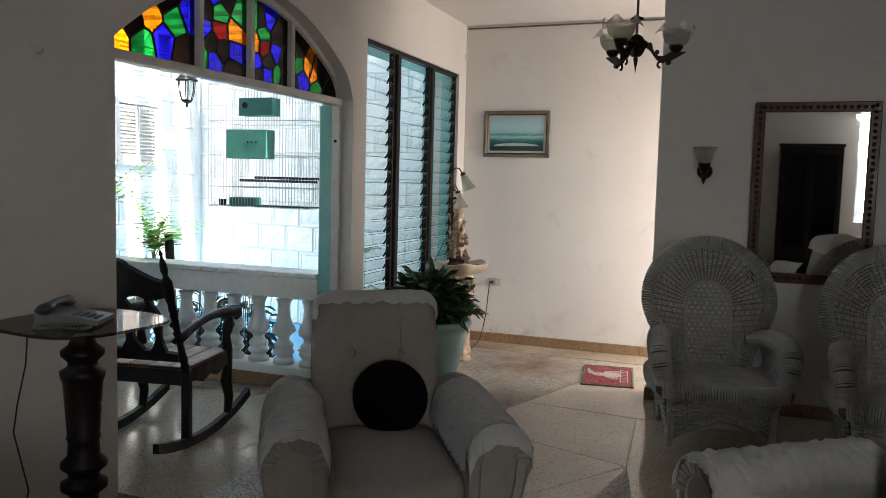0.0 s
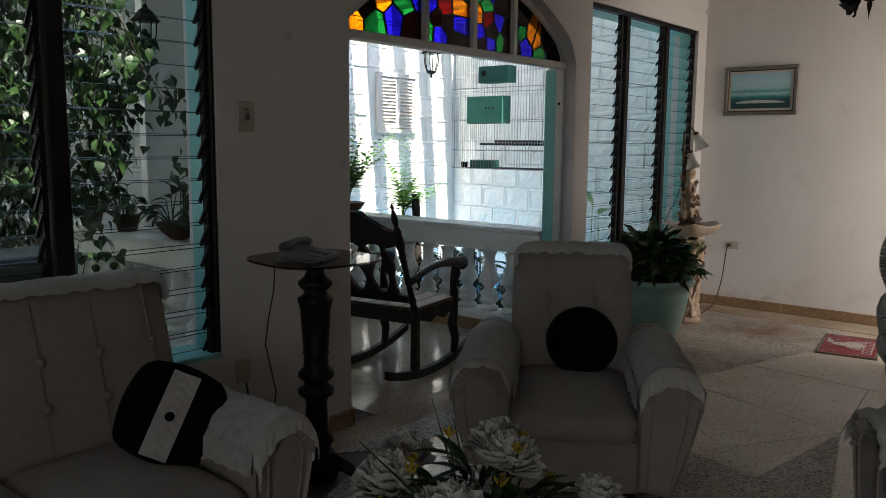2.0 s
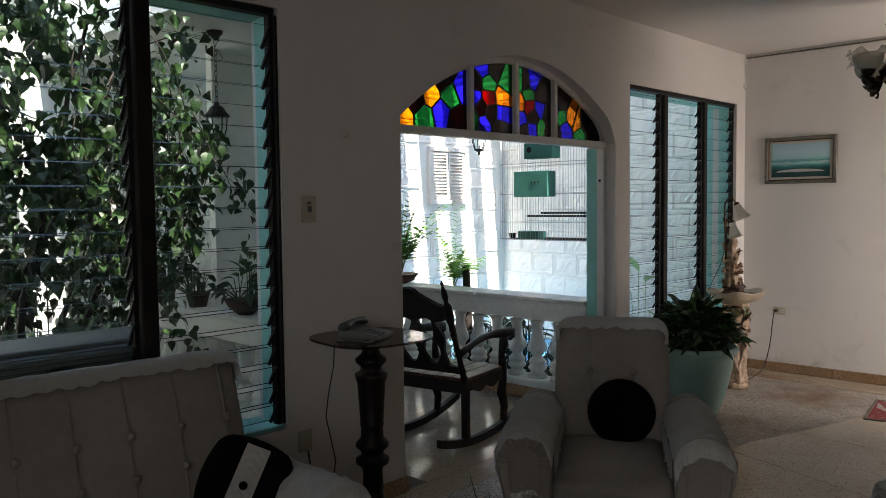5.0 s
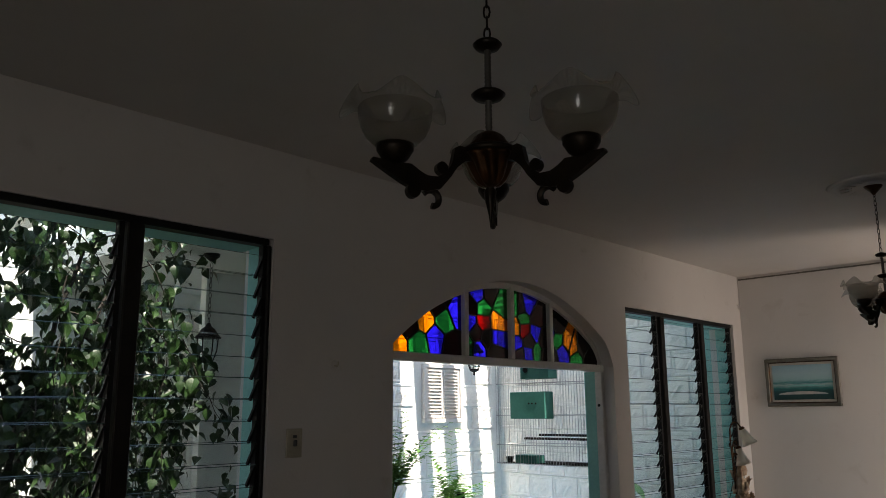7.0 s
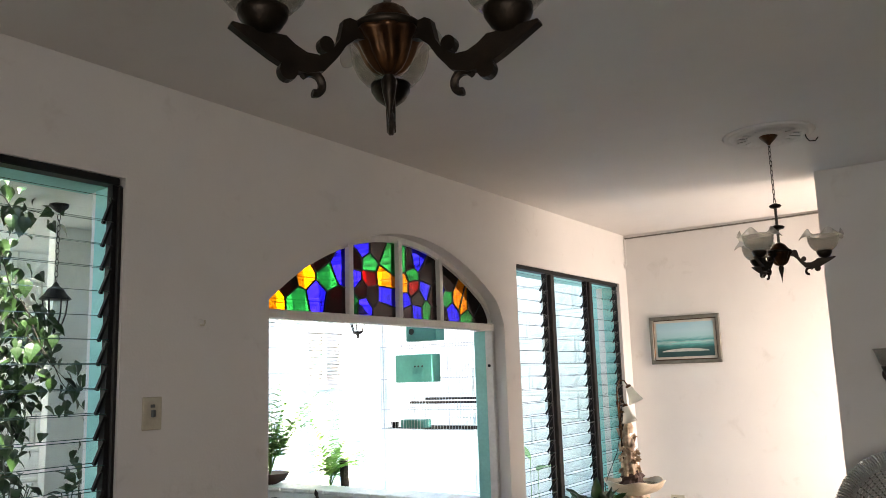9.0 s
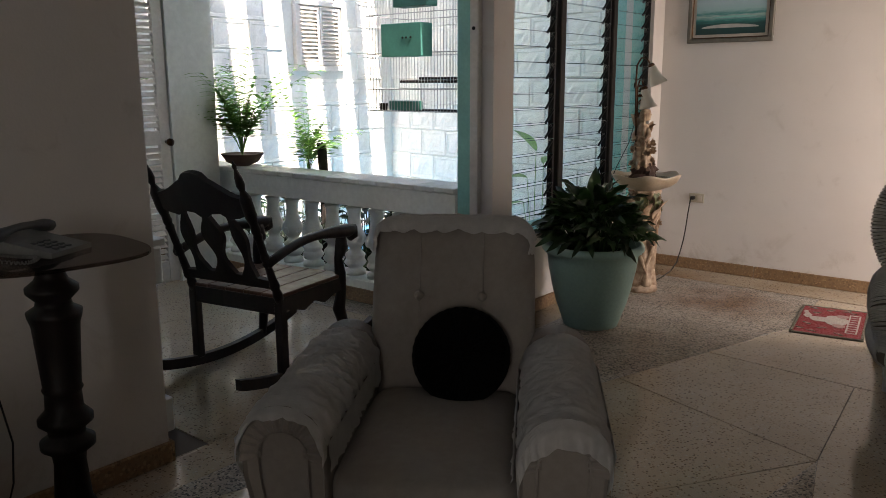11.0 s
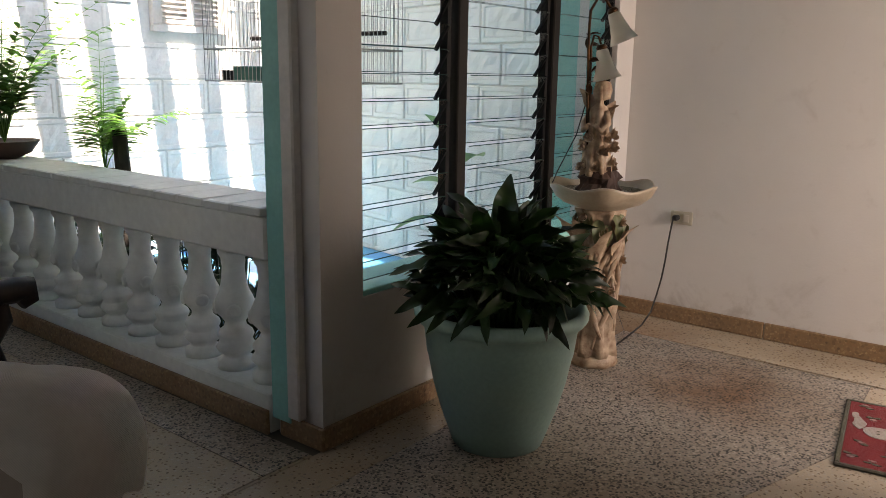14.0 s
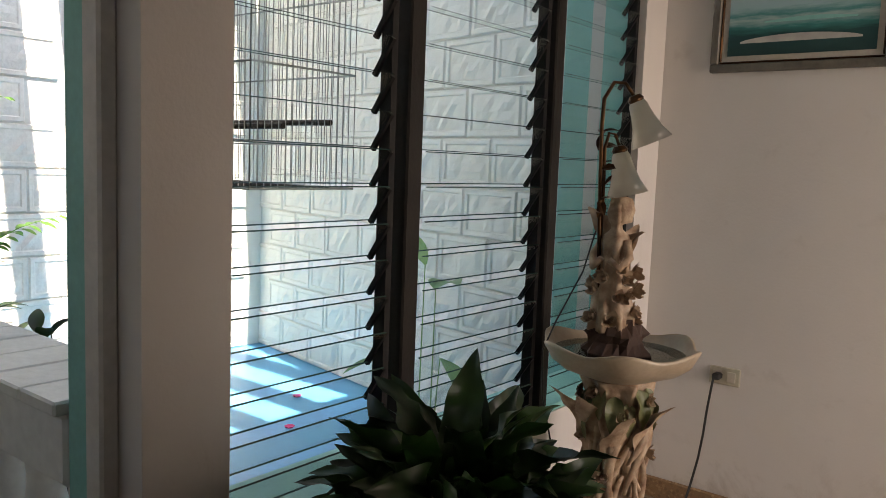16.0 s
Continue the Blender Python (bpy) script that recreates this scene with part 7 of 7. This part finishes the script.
stem1 = goose([(-0.055, 0.80), (-0.075, 1.0), (-0.085, 1.25), (-0.090, 1.42), (-0.088, 1.50), (-0.062, 1.548), (-0.030, 1.545), (-0.005, 1.510)])
stem2 = goose([(-0.075, 1.10), (-0.075, 1.25), (-0.078, 1.36), (-0.068, 1.405), (-0.050, 1.400), (-0.038, 1.368)])
part("stem", Shape().tube(stem1, 0.006, 6), M_BRASS, fo, "slim gooseneck stem", smooth=True)
part("stem", Shape().tube(stem2, 0.005, 6), M_BRASS, fo, smooth=True)
BELL = [(1.2 * r, 1.2 * z) for r, z in [(0.016, 0.0), (0.022, -0.010), (0.026, -0.035), (0.036, -0.075), (0.050, -0.105), (0.048, -0.105), (0.033, -0.072), (0.022, -0.034), (0.012, -0.004)]]
for (a, z), tip in (((0.003, 1.497), -24), ((-0.034, 1.352), -13)):
    m = Matrix.Translation(RV * a + Vector((0, 0, z))) @ Matrix.Rotation(radians(tip), 4, Vector((-0.57, 0.82, 0)))
    sh_ = part("shade", Shape().lathe(BELL, 24, m, lambda q, i: (0.0015 * math.sin(q * 12), 0)), M_BELL, fo, "frosted bell glass shade", smooth=True)
    part("collar", Shape().lathe([(0.020, -0.006), (0.024, 0.004), (0.016, 0.016), (0, 0.018)], 14, m), M_BRASS, sh_)
lfv = leaf_blade(0.05, 0.03, 0.3, 0.3, 4)
sl = Shape()
scatter(sl, lfv, [Matrix.Translation(RV * -0.08 + Vector((rs.uniform(-0.01, 0.01), rs.uniform(-0.01, 0.01), rs.uniform(1.2, 1.46)))) @ Euler((rs.uniform(-1, 1), rs.uniform(-1, 1), rs.uniform(0, 6))).to_matrix().to_4x4() for _ in range(9)])
part("stem_leaf", sl, M_BRASS, fo)["kind"] = "stuff"
dr_, gr_ = Shape(), Shape()
for k in range(26):
    a = rs.uniform(0, 6.28)
    z1 = rs.uniform(0.36, 0.66)
    z0 = z1 - rs.uniform(0.18, 0.34)
    pts = []
    for i in range(9):
        t = i / 8
        b = a + 0.45 * math.sin(3.1 * t + k)
        q = 0.088 + 0.010 * math.sin(5 * t + k * 1.3)
        pts.append((q * math.cos(b), q * math.sin(b), max(0.05, z1 + (z0 - z1) * t)))
    dr_.tube(pts, [0.006 + 0.010 * math.sin(math.pi * i / 8) for i in range(9)], 7)
for k in range(9):
    a = -2.6 + 0.42 * k
    z = (0.63, 0.52, 0.66, 0.42, 0.60, 0.34, 0.64, 0.47, 0.56)[k]
    rose(dr_, Vector((0.090 * math.cos(a), 0.090 * math.sin(a), z)), 0.030, (math.cos(a), math.sin(a), 0.2))
for turn, z, L in ((215, 0.47, 0.24), (250, 0.50, 0.20), (300, 0.45, 0.22), (345, 0.48, 0.20)):
    m = Matrix.Translation((0.085 * math.cos(radians(turn)), 0.085 * math.sin(radians(turn)), z)) @ Matrix.Rotation(radians(turn), 4, "Z") @ Matrix.Rotation(radians(-76), 4, "Y") @ Matrix.Rotation(radians(30), 4, "X")
    scatter(dr_, wing, [m @ Matrix.Scale(L, 4)])
part("drapery", dr_, M_RESIN, fo, "moulded folds, wings and roses", smooth=True)["kind"] = "stuff"
for k in range(16):
    a = 2 * math.pi * k / 16
    m = Matrix.Translation((0.088 * math.cos(a), 0.088 * math.sin(a), 0.675 - 0.02 * (k % 3))) @ Matrix.Rotation(a + 0.2 * math.sin(k), 4, "Z") @ Matrix.Rotation(radians(62), 4, "Y")
    scatter(gr_, wing, [m @ Matrix.Scale(0.10 + 0.03 * (k % 2), 4)])
part("painted_leaf", gr_, M_LEAFP, fo, "green painted moulded leaves", smooth=True)["kind"] = "stuff"
part("lamp_cord", Shape().tube(goose([(-0.09, 1.12), (-0.12, 1.0), (-0.19, 0.85), (-0.225, 0.76), (-0.22, 0.62), (-0.18, 0.45), (-0.12, 0.30), (-0.11, 0.10), (-0.12, 0.006)]), 0.0028, 5), M_CABLE, fo)

# ---- coffee table with flowers ----
ct = thing("coffee_table", pose(2.06, -5.98, 0, 0, 0, 30), "low dark wooden coffee table in the middle of the seats", "coffee table")
part("tabletop", Shape().bbox(-0.34, -0.26, 0.41, 0.34, 0.26, 0.44, 0.008), M_WOODK, ct)
for sx in (-1, 1):
    for sy in (-1, 1):
        part("leg", Shape().lathe([(0.016, 0.0), (0.024, 0.10), (0.018, 0.16), (0.028, 0.32), (0.026, 0.41)], 12, pose(sx * 0.28, sy * 0.20, 0)), M_WOODK, ct, smooth=True)
va = thing("flower_vase", pose(2.06, -5.96, 0.44) @ Matrix.Scale(1.0, 4), "glass vase of white chrysanthemums and small yellow flowers", "flowers")
part("vase", Shape().lathe([(0.05, 0.0), (0.065, 0.03), (0.06, 0.10), (0.042, 0.15), (0.055, 0.19), (0.050, 0.19), (0.0, 0.15)], 24), M_GLASS, va, smooth=True)
rf = random.Random(8)
white, yellow, green = Shape(), Shape(), Shape()
small_pet = leaf_blade(0.052, 0.027, -0.5, 0.6, 5)


def spoon(length, width):
    """A petal that widens to a round tip and curls inward."""
    vs, fs = [], []
    for i in range(7):
        t = i / 6
        w = width * 0.5 * (0.30 + 0.85 * t if t < 0.7 else 0.895 * math.sqrt(max(0.0, 1 - ((t - 0.7) / 0.3) ** 2)) + 0.02)
        z = 0.45 * length * t * t
        vs += [(length * t, -w, z + 0.5 * w), (length * t, 0, z), (length * t, w, z + 0.5 * w)]
    for i in range(6):
        a = 3 * i
        fs += [(a, a + 3, a + 4, a + 1), (a + 1, a + 4, a + 5, a + 2)]
    return vs, fs


pet = spoon(0.060, 0.027)
gl = leaf_blade(0.10, 0.026, 0.35, 0.3, 5)
heads = [(-0.18, 0.03, 0.38, 1.0), (-0.13, -0.07, 0.38, 1.08), (0.04, -0.12, 0.39, 1.12), (0.17, -0.05, 0.37, 1.05), (-0.05, 0.13, 0.41, 1.0), (0.03, 0.05, 0.43, 0.95), (0.14, 0.14, 0.36, 0.9), (-0.05, -0.20, 0.26, 0.95)]
for x, y, z, s in heads:
    c = Vector((x, y, z))
    out = Vector((x, y, 0.18)).normalized()
    mats = []
    for k in range(190):
        t = (k + 0.5) / 190
        th, phi = math.acos(1 - 1.25 * t), k * 2.39996
        d = Vector((math.sin(th) * math.cos(phi), math.sin(th) * math.sin(phi), math.cos(th)))
        q = out.to_track_quat("Z", "Y") @ d
        mats.append(Matrix.Translation(c) @ q.to_track_quat("X", "Z").to_matrix().to_4x4() @ Matrix.Rotation(rf.uniform(-0.5, 0.5), 4, "X") @ Matrix.Scale(s * rf.uniform(0.86, 1.08), 4))
    scatter(white, pet, mats)
    green.tube([(0, 0, 0.1), (x * 0.5, y * 0.5, 0.24), (x, y, z)], 0.004, 4)
for k in range(22):
    a, r = rf.uniform(0, 6.28), rf.uniform(0.03, 0.20)
    c = Vector((r * math.cos(a), r * math.sin(a), 0.50 - 0.9 * r + rf.uniform(-0.04, 0.05)))
    mats = [Matrix.Translation(c) @ Euler((0, -0.5 + rf.uniform(-0.2, 0.2), p * 1.05)).to_matrix().to_4x4() @ Matrix.Scale(0.36, 4) for p in range(6)]
    scatter(yellow, small_pet, mats)
    green.tube([(0, 0, 0.1), c * 0.6 + Vector((0, 0, 0.08)), c], 0.002, 4)
for k in range(240):
    a, r = rf.uniform(0, 6.28), rf.uniform(0.02, 0.20)
    c = Vector((r * math.cos(a), r * math.sin(a), 0.43 - 0.9 * r + rf.uniform(-0.10, 0.05)))
    d = Vector((math.cos(a), math.sin(a), rf.uniform(-0.3, 1.0))).normalized()
    scatter(green, gl, [Matrix.Translation(c) @ d.to_track_quat("X", "Z").to_matrix().to_4x4() @ Matrix.Scale(rf.uniform(0.5, 1.0), 4)])
for k in range(5):
    a = rf.uniform(0, 6.28)
    green.tube([(0, 0, 0.12), (0.10 * math.cos(a), 0.10 * math.sin(a), 0.40), (0.19 * math.cos(a), 0.19 * math.sin(a), 0.43 + rf.uniform(-0.1, 0.12))], [0.004, 0.003, 0.001], 4)
part("chrysanthemum", white, M_PETAL, va, "white chrysanthemum heads")["kind"] = "stuff"
part("small_flower", yellow, M_YELLOW, va, "small yellow flowers")["kind"] = "stuff"
part("greenery", green, M_VINE, va)["kind"] = "stuff"

# ---- dark cabinet that the mirror shows ----
cb = thing("display_cabinet", pose(3.34, -9.74, 0) @ Matrix.Diagonal((0.59, 1, 0.92, 1)), "tall dark wooden cabinet with glass doors against the back wall", "cabinet")
part("body", Shape().box(-0.75, -0.24, 0.0, -0.71, 0.22, 2.0).box(0.71, -0.24, 0.0, 0.75, 0.22, 2.0).box(-0.71, -0.26, 0.0, 0.71, -0.22, 2.0).box(-0.78, -0.24, 2.0, 0.78, 0.25, 2.05).box(-0.71, -0.22, 0.04, 0.71, 0.20, 0.10), M_WOODK, cb)
for x in (-0.36, 0.36):
    d = part("door", Shape().bbox(x - 0.35, 0.20, 0.10, x - 0.27, 0.235, 1.99, 0.004).bbox(x + 0.27, 0.20, 0.10, x + 0.35, 0.235, 1.99, 0.004).bbox(x - 0.27, 0.20, 0.10, x + 0.27, 0.235, 0.30, 0.004).bbox(x - 0.27, 0.20, 1.88, x + 0.27, 0.235, 1.99, 0.004), M_WOODK, cb)
    part("pane", Shape().box(x - 0.27, 0.214, 0.30, x + 0.27, 0.219, 1.88), M_TABGL, d)
for z in (0.5, 0.95, 1.4):
    part("shelf", Shape().box(-0.71, -0.22, z, 0.71, 0.18, z + 0.02), M_WOODK, cb)


# ---- cast blocks on the patio walls ----
face_blocks(bw_n, len_n, 3.2)
WEST_FROM = 9.5 - 4.4


def west_blocks():
    rows = int(3.4 / BH)
    k = 0
    for j in range(rows):
        x = WEST_FROM + (BW / 2 if j % 2 else 0)
        while x + BW <= len_w + 0.01:
            cx, cz = x + BW / 2, j * BH + BH / 2
            if not (9.0 < cx + BW * 0.45 and cx - BW * 0.45 < 9.72 and 1.66 < cz + BH / 2 and cz - BH / 2 < 2.36):
                part("wall_block", BLOCKS[(k * 5 + j * 3) % 6], None, bw_w, at=pose(cx, -0.001, cz))
            k += 1
            x += BW


west_blocks()
